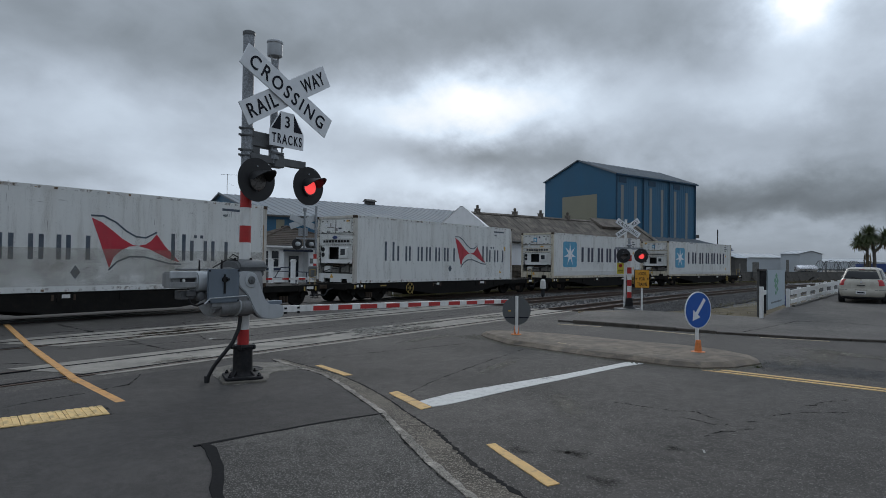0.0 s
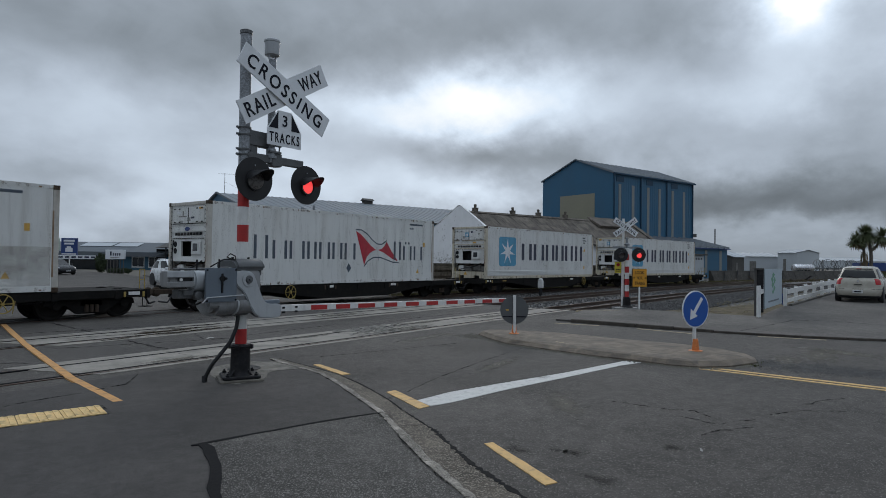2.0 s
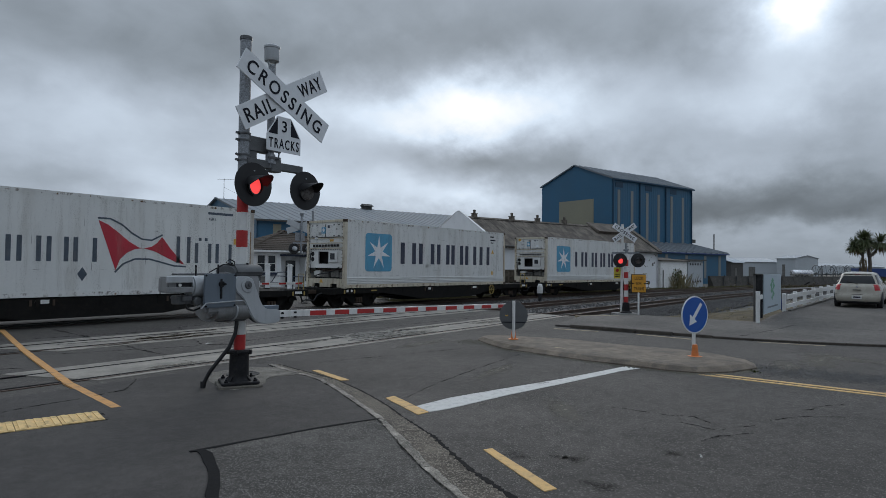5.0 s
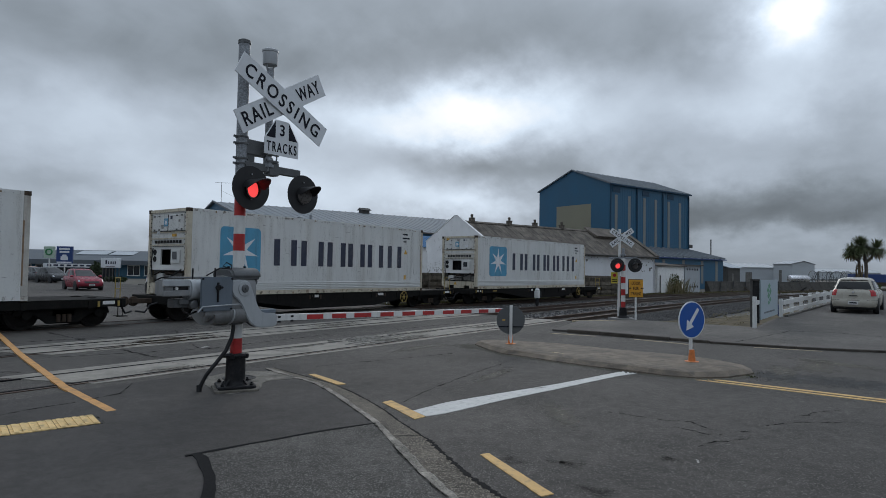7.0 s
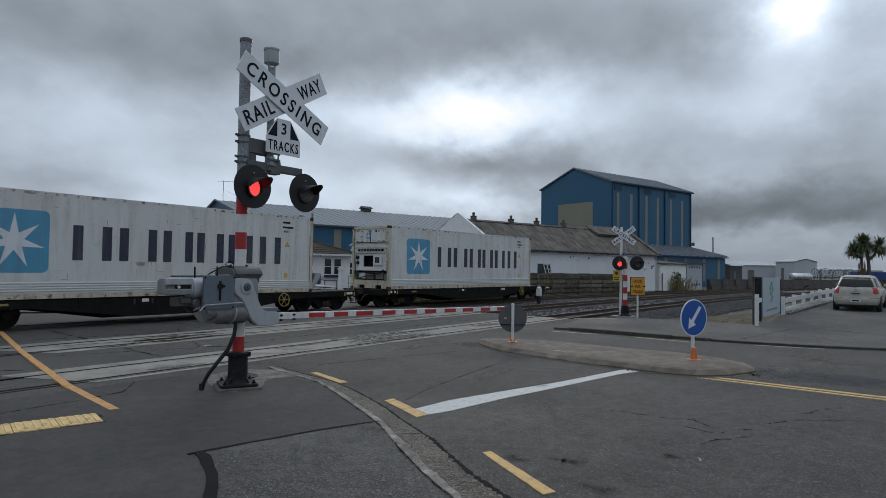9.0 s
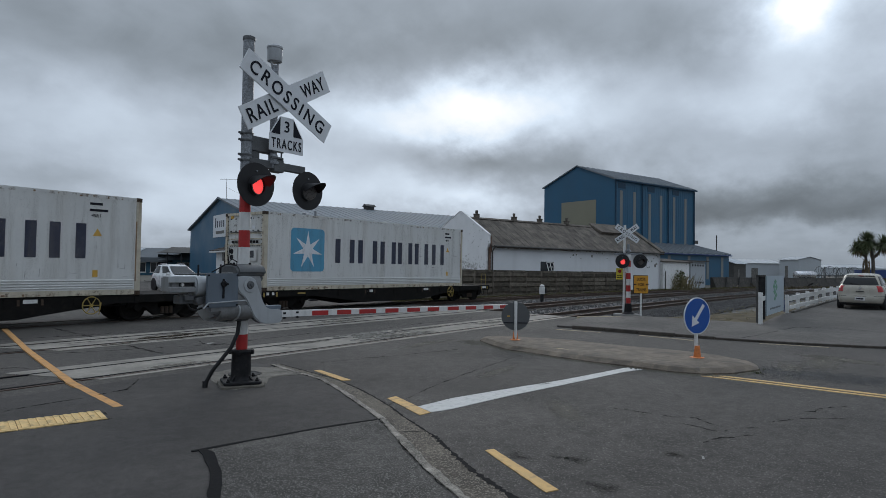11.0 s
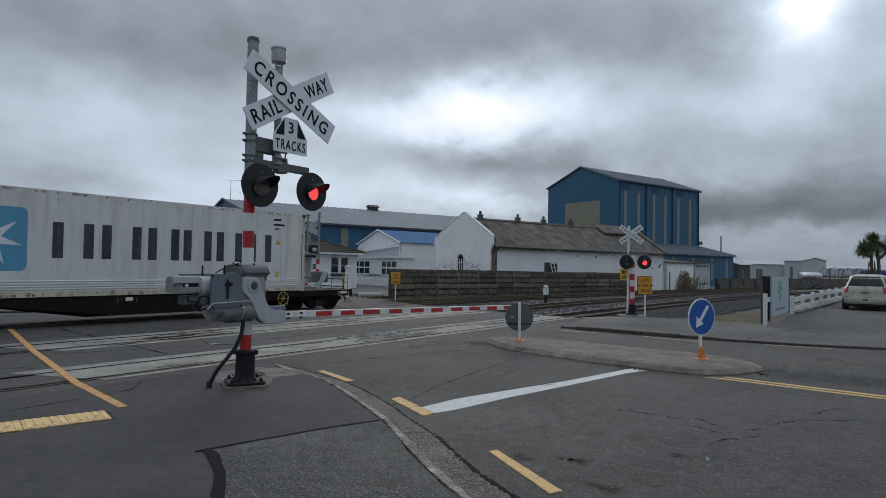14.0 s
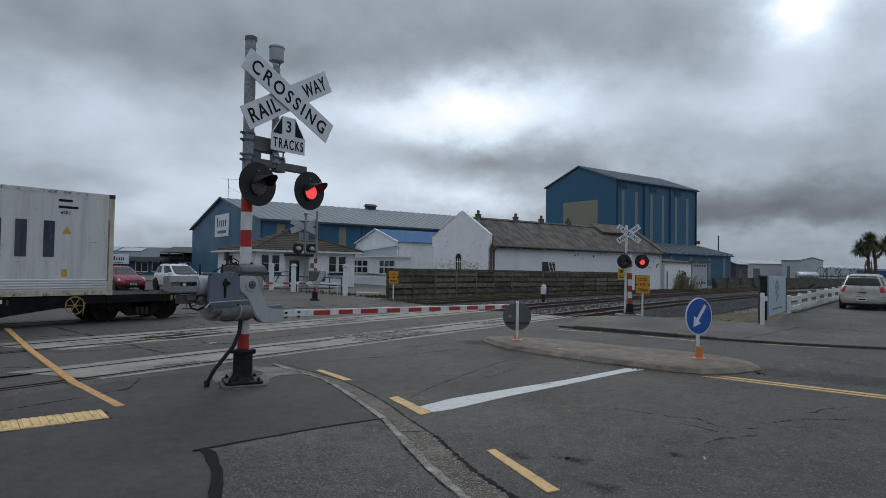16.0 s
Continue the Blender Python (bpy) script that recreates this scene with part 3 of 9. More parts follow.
def part(name, shape, material, parent=None, label="", bevel=0.0, smooth=False, at=None, steps=1):
    """One mesh object of a shape, under a thing or a part."""
    me = bpy.data.meshes.new(name)
    me.from_pydata(shape.v, [], shape.f)
    me.validate()
    if bevel:
        bm = bmesh.new()
        bm.from_mesh(me)
        sharp = [e for e in bm.edges if len(e.link_faces) == 2 and e.calc_face_angle(0) > 0.6]
        bmesh.ops.bevel(bm, geom=sharp, offset=bevel, segments=steps, affect="EDGES", clamp_overlap=True)
        bm.to_mesh(me)
        bm.free()
    me.materials.append(material)
    if smooth:
        me.polygons.foreach_set("use_smooth", [True] * len(me.polygons))
        me.set_sharp_from_angle(angle=radians(40))
    ob = new(name, me)
    if parent is not None:
        ob.parent = parent
    if at is not None:
        ob.matrix_basis = at
    if label:
        ob["label"] = label
    return ob


def thing(name, label, category, m=None, group="", kind=""):
    ob = new(name)
    ob.empty_display_size = 0.2
    if m is not None:
        ob.matrix_basis = m
    return tagged(ob, label, category, group, kind)


def lettering(name, words, height, material, parent, m, depth=0.003, width=None, label="", apart=1.0):
    """Words in the built-in font, centred, as a mesh; height is that of the capitals."""
    cu = bpy.data.curves.new(name, "FONT")
    cu.body, cu.align_x, cu.align_y, cu.size, cu.extrude, cu.offset = words, "CENTER", "CENTER", height / 0.7, depth, 0.003 * height / 0.2
    cu.space_character = apart
    ob = bpy.data.objects.new(name, cu)
    scene.collection.objects.link(ob)
    bpy.context.view_layer.update()
    me = bpy.data.meshes.new_from_object(ob.evaluated_get(bpy.context.evaluated_depsgraph_get()))
    bpy.data.objects.remove(ob)
    me.name = name
    xs = [v.co.x for v in me.vertices]
    ys = [v.co.y for v in me.vertices]
    cx, cy = (min(xs) + max(xs)) / 2, (min(ys) + max(ys)) / 2
    k = width / (max(xs) - min(xs)) if width else 1.0
    for v in me.vertices:
        v.co.x, v.co.y = (v.co.x - cx) * k, v.co.y - cy
    me.materials.clear()
    me.materials.append(material)
    made = new(name, me)
    made.parent, made.matrix_basis = parent, m
    if label:
        made["label"] = label
    return made


# ---------------------------------------------------------------- ground, road, pavement
tagged(part("ground", Shape().slab([(-1500, -1500), (2500, -1500), (2500, 2500), (-1500, 2500)], -0.9, -0.22), DIRT), "flat dry ground with sparse grass reaching the horizon", "ground", kind="structure")

KERB_EAST = [(19.6, -60), (18.45, 0.0), (17.95, 1.2), (17.68, 2.1), (17.55, 3.0), (17.42, 4.0), (17.38, 5.7), (17.45, 7.3), (17.4, 8.4)]
road_edge = KERB_EAST + [(21.5, 9.3), (22.2, 16.0), (23.6, 20.5), (24.6, 23.0), (27.0, 36.0), (30.0, 60.0), (44.0, 120.0), (60, 190), (-80, 190), (-80, -60)]
road = tagged(part("road", Shape().slab(road_edge, -0.4, 0.0), ASPHALT), "worn grey asphalt road over the crossing", "road", kind="structure")

LIP = [(7.05, 9.0), (6.88, 8.5), (6.80, 7.84), (6.62, 7.2), (6.40, 6.72), (6.10, 6.15), (5.86, 5.72), (5.60, 5.22), (5.34, 4.78), (5.0, 4.29), (4.67, 3.86), (4.42, 3.48), (4.15, 3.07), (3.55, 2.0), (2.9, 0.4), (2.5, -2.0), (2.3, -8.0)]
GUTTER = [(7.28, 9.0), (7.17, 8.5), (7.07, 8.0), (6.89, 7.11), (6.56, 6.29), (6.28, 5.73), (6.06, 5.30), (5.72, 4.75), (5.48, 4.33), (5.30, 3.99), (4.96, 3.52), (4.61, 3.02), (4.42, 2.67), (4.05, 2.0), (3.3, 0.2), (2.9, -2.1), (2.7, -8.0)]
west = tagged(part("pavement_west", Shape().slab([(-40, 9.35), (6.9, 9.35)] + LIP + [(-40, -8.0)], -0.3, 0.022), PATH_ASPHALT), "dark patched asphalt footpath", "pavement", kind="structure")
chip = [(3.39, 5.36), (3.95, 5.24), (4.70, 5.07), (5.36, 4.84)] + [(a - 0.03, b) for a, b in LIP if -3 < b < 4.5] + [(0.6, -2.0), (1.6, 1.6), (2.15, 3.05), (2.83, 4.24), (3.15, 4.71), (3.30, 5.0), (3.40, 5.27)]
part("chip_patch", Shape().slab(chip, 0.0, 0.027), CHIP, west, "coarse chip-seal patch")


def ribbon(points, width, z0, z1, jitter=0.0, seed=1):
    """A strip of a width along points."""
    rnd, s, left, right = random.Random(seed), Shape(), [], []
    pts = [Vector((x, y)) for x, y in points]
    for i, p in enumerate(pts):
        d = (pts[min(i + 1, len(pts) - 1)] - pts[max(i - 1, 0)]).normalized()
        n = Vector((-d.y, d.x)) * (width / 2 * (1 + jitter * rnd.uniform(-1, 1)))
        left.append(p + n)
        right.append(p - n)
    for i in range(len(pts) - 1):
        s.slab([tuple(left[i]), tuple(left[i + 1]), tuple(right[i + 1]), tuple(right[i])], z0, z1)
    return s


def finer(points, step=0.25, wobble=0.0, seed=1):
    rnd, o = random.Random(seed), []
    for (x0, y0), (x1, y1) in zip(points, points[1:]):
        n = max(1, int(math.hypot(x1 - x0, y1 - y0) / step))
        o += [(x0 + (x1 - x0) * i / n + rnd.uniform(-wobble, wobble), y0 + (y1 - y0) * i / n + rnd.uniform(-wobble, wobble)) for i in range(n)]
    return o + [points[-1]]


part("seam", ribbon(finer([(3.34, 5.385), (3.95, 5.255), (4.70, 5.085), (5.40, 4.845)], 0.2, 0.006), 0.045, 0.0, 0.031, 0.3), TAR, west, "black tar seam")
part("seam", ribbon(finer([(3.43, 5.34), (3.39, 5.2), (3.29, 5.0), (3.15, 4.71), (2.85, 4.28), (2.15, 3.05), (1.4, 1.6)], 0.15, 0.006), 0.095, 0.0, 0.0315, 0.2), TAR, west, "black tar seam")
part("seam", ribbon(finer([(0.8, 7.6), (2.69, 8.43), (3.1, 8.56), (3.67, 8.57), (4.36, 8.7), (4.77, 9.2), (4.85, 9.33)], 0.2, 0.015, 4), 0.022, 0.0, 0.028, 0.4), FINE_CRACK, west, "black tar seam")

apron = [(5.24, 7.83), (5.6, 8.62), (5.95, 9.0), (6.21, 9.05), (6.69, 8.94), (6.98, 8.6), (6.84, 7.86), (6.62, 7.84), (6.4, 7.98), (6.15, 7.9), (5.92, 7.62), (5.5, 7.5), (5.3, 7.55)]
part("apron", Shape().slab(finer(apron + apron[:1], 0.12, 0.025, 15)[:-1], 0.0, 0.026), APRON, west, "broken pale concrete apron")
cover = part("access_cover", Shape().lathe([(0.26, -0.02), (0.26, 0.034), (0.22, 0.036), (0.21, 0.031), (0.02, 0.031)], (6.17, 8.5, 0.0), 24), CAST_IRON, west, "round iron access cover")
# kerb: a pale lip and a gutter, stone by stone
kerb = thing("kerb_west", "worn flush concrete kerb and gutter along the footpath", "kerb", kind="structure")


def split(points, step):
    o, left = [Vector(points[0])], step
    for a, b in zip(points, points[1:]):
        a, b = Vector(a), Vector(b)
        while (b - a).length > left:
            a = a + (b - a).normalized() * left
            o.append(a.copy())
            left = step
        left -= (b - a).length
    return o


lip_pts = split(finer(LIP, 0.2), 0.9)
rnd = random.Random(5)
for i in range(len(lip_pts) - 1):
    a, b = lip_pts[i], lip_pts[i + 1]
    d = (b - a).normalized()
    w = Vector((-d.y, d.x)) if Vector((-d.y, d.x)).x > 0 else Vector((d.y, -d.x))
    a, b = a + d * 0.004, b - d * 0.004
    s, verts, steps = Shape(), [], 9
    for q in range(steps + 1):
        p = a.lerp(b, q / steps)
        k = rnd.uniform(0.085, 0.125)
        for o, z in ((rnd.uniform(-0.01, 0.012), 0.028 + rnd.uniform(-0.003, 0.003)), (k * 0.72, 0.026 + rnd.uniform(-0.003, 0.002)), (k, 0.006), (k, -0.1), (0, -0.1)):
            c = p + w * o
            verts.append((c.x, c.y, z))
    s.add(verts, [(q * 5 + e, q * 5 + (e + 1) % 5, q * 5 + 5 + (e + 1) % 5, q * 5 + 5 + e) for q in range(steps) for e in range(5)] + [(4, 3, 2, 1, 0), tuple(steps * 5 + e for e in range(5))])
    part("kerb_stone", s, LIP_CONCRETE, kerb)


def beside(points, off):
    """Points set off to the road's side of a line."""
    o = []
    for i, (x, y) in enumerate(points):
        d = (Vector(points[min(i + 1, len(points) - 1)]) - Vector(points[max(i - 1, 0)])).normalized()
        o.append((x - d.y * off, y + d.x * off))
    return o


inner, strip = beside(LIP, 0.09), Shape()
for k in range(len(LIP) - 1):
    strip.slab([inner[k], inner[k + 1], GUTTER[k + 1], GUTTER[k]], -0.1, 0.004)
part("gutter", strip, GUTTER_STONE, kerb, "exposed-aggregate gutter strip")
part("tar_edge", ribbon(finer(GUTTER[:10], 0.035, 0.006, 6), 0.022, -0.02, 0.0065, 0.8, 6), TAR, kerb, "ragged black tar edge")
part("tar_edge", ribbon(finer(GUTTER[9:], 0.035, 0.005, 8), 0.045, -0.02, 0.0065, 0.8, 8), TAR, kerb, "ragged black tar edge")
part("joint", ribbon(finer([(5.20, 4.36), (5.38, 4.16)], 0.04, 0.006, 3), 0.012, -0.02, 0.0055, 0.6, 3), TAR, kerb)
part("tar_edge", ribbon(finer(beside(LIP, -0.008), 0.06, 0.007, 7), 0.02, 0.0, 0.0285, 0.8, 7), FINE_CRACK, kerb, "ragged black tar edge")

# pavement on the far side of the road
def yard_z(x):
    """The yard beside the line climbs gently away from the road."""
    return 0.055 + 0.026 * min(max(0.0, x - 23.0), 13.0)


sh, cols = Shape(), [15.6, 18.0, 21.0, 23.0, 26.0, 29.0, 32.0, 36.0, 45.0, 62.0]
east = tagged(part("pavement_east", Shape().slab(KERB_EAST[1:] + [(21.5, 9.25), (23.3, 8.0), (23.3, 3.65), (23.0, 3.0), (23.0, -60), (19.6, -60)], -0.3, 0.055), YARD_ASPHALT), "dark asphalt footpath beside the line", "pavement", kind="structure")
fence_y = [(23.0, 3.65), (26.0, 3.62), (29.0, 3.42), (32.0, 3.1), (36.0, 2.7), (45.0, 1.8), (62.0, 0.0)]
for (x0, y0), (x1, y1) in zip(fence_y, fence_y[1:]):
    z0, z1 = yard_z(x0), yard_z(x1)
    sh.add([(x0, -60, z0), (x1, -60, z1), (x1, y1, z1), (x0, y0, z0), (x0, y0, -0.4), (x1, y1, -0.4)], [(0, 1, 2, 3), (3, 2, 5, 4)])
tagged(part("yard", sh, YARD_ASPHALT), "gently rising asphalt yard behind the white fence", "yard", kind="structure")
part("joint", ribbon(finer([(22.4, 2.7), (22.75, 2.1), (22.9, 1.25), (22.6, 0.27), (22.3, -1.0)], 0.2, 0.02, 9), 0.06, 0.0, 0.0585, 0.5), FINE_CRACK, east)
part("joint", ribbon(finer([(17.6, 3.3), (19.2, 3.02), (21.4, 2.7), (22.9, 2.55)], 0.2, 0.02, 10), 0.05, 0.0, 0.0585, 0.5), FINE_CRACK, east)
kerb2 = thing("kerb_east", "low concrete kerb with a dark worn edge", "kerb", kind="structure")
pts = split(KERB_EAST[1:], 1.0)
for a, b in zip(pts, pts[1:]):
    d = (b - a).normalized() * 0.008
    a, b = a + d, b - d
    n = Vector((-(b - a).normalized().y, (b - a).normalized().x)) * (0.20 if a.y > 3.9 else 0.10)
    part("kerb_stone", Shape().slab([tuple(a), tuple(b), tuple(b + n), tuple(a + n)], -0.1, 0.06 + 0.045 * min(1.0, max(0.0, (a.y - 3.0) / 2.0))), DARK_KERB, kerb2, bevel=0.012)

# ---------------------------------------------------------------- road markings
marks = thing("road_marking", "worn yellow and white painted lines on the road", "road marking", kind="structure")


def mark(outline, material_, top=0.005, label=""):
    ragged = finer(list(outline) + [outline[0]], 0.12, 0.003, int(outline[0][0] * 100))[:-1]
    part("painted_line", Shape().slab(ragged, -0.02, top), material_, marks, label)


mark([(7.20, 8.01), (7.31, 7.98), (7.0, 6.92), (6.87, 6.98)], YELLOW_LINE, 0.008)
mark([(6.37, 5.60), (6.54, 5.59), (6.10, 4.65), (5.91, 4.67)], YELLOW_LINE, 0.008)
mark([(5.2, 3.28), (5.29, 3.23), (4.67, 2.23), (4.55, 2.28)], YELLOW_LINE, 0.008)
mark([(6.25, 4.97), (6.12, 4.65), (6.41, 4.56), (7.57, 4.41), (8.88, 4.17), (10.62, 3.88), (11.22, 3.71), (11.30, 3.98), (9.24, 4.36), (7.99, 4.68), (6.95, 4.93)], WHITE_LINE, 0.006, "white limit line")
mark([(11.40, 2.75), (11.52, 2.72), (11.30, -1.5), (11.05, -8.0), (10.93, -8.0), (11.18, -1.5)], YELLOW_LINE)
mark([(11.20, 2.74), (11.30, 2.73), (11.08, -1.5), (10.83, -8.0), (10.73, -8.0), (10.98, -1.5)], YELLOW_LINE)
mark([(6.09, 18.7), (6.21, 18.66), (5.075, 14.0), (4.16, 9.8), (3.85, 7.74), (3.74, 7.76), (4.045, 9.84), (4.955, 14.0)], ORANGE_LINE, 0.024)
mark([(16.66, 8.1), (16.80, 8.1), (16.95, 6.8), (16.81, 6.8)], FADED_YELLOW)
mark([(16.84, 5.7), (16.98, 5.7), (16.76, 4.1), (16.62, 4.1)], FADED_YELLOW)
mark([(21.0, 9.35), (21.15, 9.4), (22.4, 8.2), (22.2, 8.2)], FADED_YELLOW, 0.062)
mark([(17.2, 2.75), (17.3, 2.75), (17.62, 1.3), (17.5, 1.3)], FADED_YELLOW)
for x, y in ((12.0, 30.0), (12.8, 36.0), (13.8, 43.0), (14.8, 50.0), (8.0, 33.0), (17.5, 57.0)):
    mark([(x, y), (x + 0.15, y), (x + 0.45, y + 2.6), (x + 0.3, y + 2.6)], WHITE_LINE)

# raised tactile tiles
tact = thing("tactile_paving", "pale yellow ribbed tactile paving on the footpath", "tactile paving", kind="structure")
a, b, wdt = Vector((3.54, 7.68)), Vector((0.6, 8.45)), 0.47
d = (b - a).normalized()
n = Vector((d.y, -d.x)) if Vector((d.y, -d.x)).y < 0 else Vector((-d.y, d.x))
tile = None
for i in range(7):
    s = Shape()
    o = Vector((0, 0))
    s.box(0.004, 0.416, 0.0, wdt, -0.03, 0.008)
    for k in range(5):
        s.profile([(0.012, 0.008), (wdt - 0.012, 0.008), (wdt - 0.02, 0.017), (0.02, 0.017)], 0.022 + k * 0.08, 0.066 + k * 0.08)
    m = Matrix(((d.x, n.x, 0, (a + d * 0.42 * i).x), (d.y, n.y, 0, (a + d * 0.42 * i).y), (0, 0, 1, 0.024), (0, 0, 0, 1)))
    if tile is None:
        tile = part("tile", s, PALE_YELLOW, tact)
        tile.matrix_basis = m
    else:
        t = new("tile", tile.data)
        t.parent, t.matrix_basis = tact, m

# broken dark lines along both long sides and the near end of the tiles
part("dark_border", ribbon([tuple(a + n * wdt + d * -0.02), tuple(a + n * wdt + d * 2.96)], 0.05, 0.0, 0.0255), FINE_CRACK, tact)
part("dark_border", ribbon([tuple(a - n * 0.015), tuple(a - n * 0.015 + d * 2.96)], 0.035, 0.0, 0.0255), FINE_CRACK, tact)
part("dark_border", ribbon([tuple(a - d * 0.015), tuple(a - d * 0.02 + n * wdt)], 0.045, 0.0, 0.0258), FINE_CRACK, tact)
# cracks, tar and oil on the road
cracks = Shape()


def crack(points, width, seed):
    c = ribbon(finer(points, 0.12, 0.025, seed), width, -0.02, 0.0045, 0.7, seed)
    cracks.add(c.v, c.f)


crack([(7.86, 2.95), (7.85, 2.6), (7.88, 2.25), (7.98, 2.0), (7.8, 1.75)], 0.02, 1)
crack([(7.62, 2.1), (7.50, 1.6), (7.78, 1.46), (8.0, 1.3)], 0.014, 3)
crack([(8.4, 1.2), (8.9, 0.9), (9.2, 0.4)], 0.012, 16)
crack([(9.26, 0.92), (9.7, 0.77), (10.1, 0.5)], 0.018, 2)
crack([(7.9, 8.6), (9.6, 8.1), (11.3, 7.7)], 0.018, 4)
crack([(6.9, 1.62), (7.24, 1.51), (7.6, 1.25)], 0.015, 5)
crack([(12.4, 16.5), (9.6, 16.2), (7.9, 12.4), (8.6, 11.7)], 0.05, 6)
crack([(3.0, 17.2), (5.8, 16.2), (9.0, 15.6)], 0.05, 7)
crack([(13.0, 11.8), (15.0, 12.1), (18.0, 12.0)], 0.03, 8)
crack([(5.2, 13.2), (8.0, 12.2), (12.0, 12.5)], 0.03, 10)
crack([(2.0, 12.6), (4.0, 12.0), (4.4, 11.5)], 0.03, 11)
crack([(6.12, 5.32), (6.9, 5.5), (8.0, 5.75), (9.4, 6.0), (12.0, 6.35)], 0.014, 13)
crack([(6.72, 13.5), (6.62, 12.42), (6.58, 11.5)], 0.07, 14)
crack([(7.1, 18.2), (6.98, 16.7), (6.92, 15.45)], 0.08, 15)
tagged(part("road_crack", cracks, FINE_CRACK), "fine dark cracks and tar lines in the asphalt", "road crack", kind="structure")
stains = thing("oil_stain", "dark oil stains and tyre scuffs on the asphalt", "stain", kind="structure")
rq = random.Random(44)
for cx0, cy0, sx0, sy0, count in ((5.33, 2.62, 0.10, 0.15, 5), (5.06, 2.02, 0.07, 0.12, 2), (6.29, 1.73, 0.03, 0.06, 2)):
    for _ in range(count):
        rx = rq.uniform(0.10, 0.26)
        oval = [(math.cos(q) * rx * rq.uniform(0.9, 1.1), math.sin(q) * rx * 0.62 * rq.uniform(0.9, 1.1)) for q in (j * 2 * math.pi / 20 for j in range(20))]
        part("stain", Shape().slab(oval, -0.002, 0.0), OIL, stains, at=pose(cx0 + rq.gauss(0, sx0), cy0 + rq.gauss(0, sy0), 0.0035 + rq.uniform(0, 0.0008), 0, 0, rq.uniform(0, 180)))
for x, y, rx, ry, turn in ((7.3, 3.4, 0.9, 0.25, 40), (13.2, 1.6, 1.3, 0.35, 10), (14.6, 1.2, 1.5, 0.5, 5), (15.3, 0.9, 1.2, 0.5, 70), (9.3, 5.6, 1.2, 0.2, 10), (11.5, 8.9, 1.5, 0.3, 5)):
    oval = [(math.cos(q) * rx, math.sin(q) * ry) for q in (j * 2 * math.pi / 24 for j in range(24))]
    part("dust_patch", Shape().slab(oval, -0.002, 0.0), DUST, stains, "pale grit swept to the side", at=pose(x, y, 0.004, 0, 0, turn))

part("stain", Shape().slab([(math.cos(q) * 0.24, math.sin(q) * 0.07) for q in (j * 2 * math.pi / 24 for j in range(24))], -0.002, 0.0), OIL, stains, at=pose(8.75, 4.42, 0.0095, 0, 0, -12))
for x, y, rx, ry, turn in ((12.6, 10.3, 1.4, 0.35, 0), (14.2, 11.0, 1.2, 0.3, 0), (9.6, 10.9, 1.0, 0.2, 0), (6.0, 10.2, 0.8, 0.2, 0), (17.0, 10.6, 1.3, 0.4, 0), (14.0, 14.4, 1.5, 0.4, 0), (3.4, 12.8, 0.7, 0.2, 20)):
    oval = [(math.cos(q) * rx, math.sin(q) * ry) for q in (j * 2 * math.pi / 24 for j in range(24))]
    part("dust_patch", Shape().slab(oval, -0.002, 0.0), DUST, stains, at=pose(x, y, 0.0225, 0, 0, turn))
rq = random.Random(45)
for _ in range(26):
    x, y, rx, ry = rq.gauss(7.9, 0.75), rq.gauss(14.2, 0.28), rq.uniform(0.25, 0.8), rq.uniform(0.03, 0.09)
    oval = [(math.cos(q) * rx, math.sin(q) * ry * rq.uniform(0.6, 1.3)) for q in (j * 2 * math.pi / 20 for j in range(20))]
    part("mud_patch", Shape().slab(oval, -0.002, 0.0), MUD, stains, "brown mud dropped on the crossing", at=pose(x, y, 0.0205 + rq.uniform(0, 0.0015), 0, 0, rq.uniform(-14, 14)))
broken = Shape()
for _ in range(520):
    x, y = rq.uniform(10.5, 13.6), rq.uniform(10.05, 11.45)
    if rq.random() > 1.15 - abs(x - 12.0) / 1.5:
        continue
    r0, z0 = rq.uniform(0.03, 0.11), rq.uniform(0.014, 0.024)
    ring = [(x + math.cos(q) * r0 * rq.uniform(0.6, 1.2), y + math.sin(q) * r0 * 0.8 * rq.uniform(0.6, 1.2)) for q in (j * math.pi / 3 for j in range(6))]
    broken.slab(ring, 0.0, z0)
tagged(part("broken_concrete", broken, BROKEN_CONCRETE), "broken-up concrete lumps on the crossing panels", "rubble", kind="stuff")
rr, grit = random.Random(12), Shape()
for _ in range(4200):
    u = rr.random()
    x, y = 12.55 + rr.gauss(0, 0.33) + 0.1 * u, 2.0 - 4.6 * u + rr.gauss(0, 0.12)
    r0 = rr.uniform(0.006, 0.022)
    grit.add([(x + p[0] * r0 * rr.uniform(0.7, 1.4), y + p[1] * r0 * rr.uniform(0.7, 1.4), 0.003 + p[2] * r0 * 0.6) for p in ((1, 0, 0), (0, 1, 0), (-1, 0, 0), (0, -1, 0), (0, 0, 1))], [(0, 1, 4), (1, 2, 4), (2, 3, 4), (3, 0, 4)])
for _ in range(700):
    x, y = rr.uniform(4.2, 11.0), rr.uniform(0.3, 4.5)
    r0 = rr.uniform(0.004, 0.010)
    grit.add([(x + p[0] * r0 * rr.uniform(0.7, 1.4), y + p[1] * r0 * rr.uniform(0.7, 1.4), 0.002 + p[2] * r0 * 0.6) for p in ((1, 0, 0), (0, 1, 0), (-1, 0, 0), (0, -1, 0), (0, 0, 1))], [(0, 1, 4), (1, 2, 4), (2, 3, 4), (3, 0, 4)])
tagged(part("loose_grit", grit, BALLAST), "loose grey grit scattered on the road", "grit", kind="stuff")
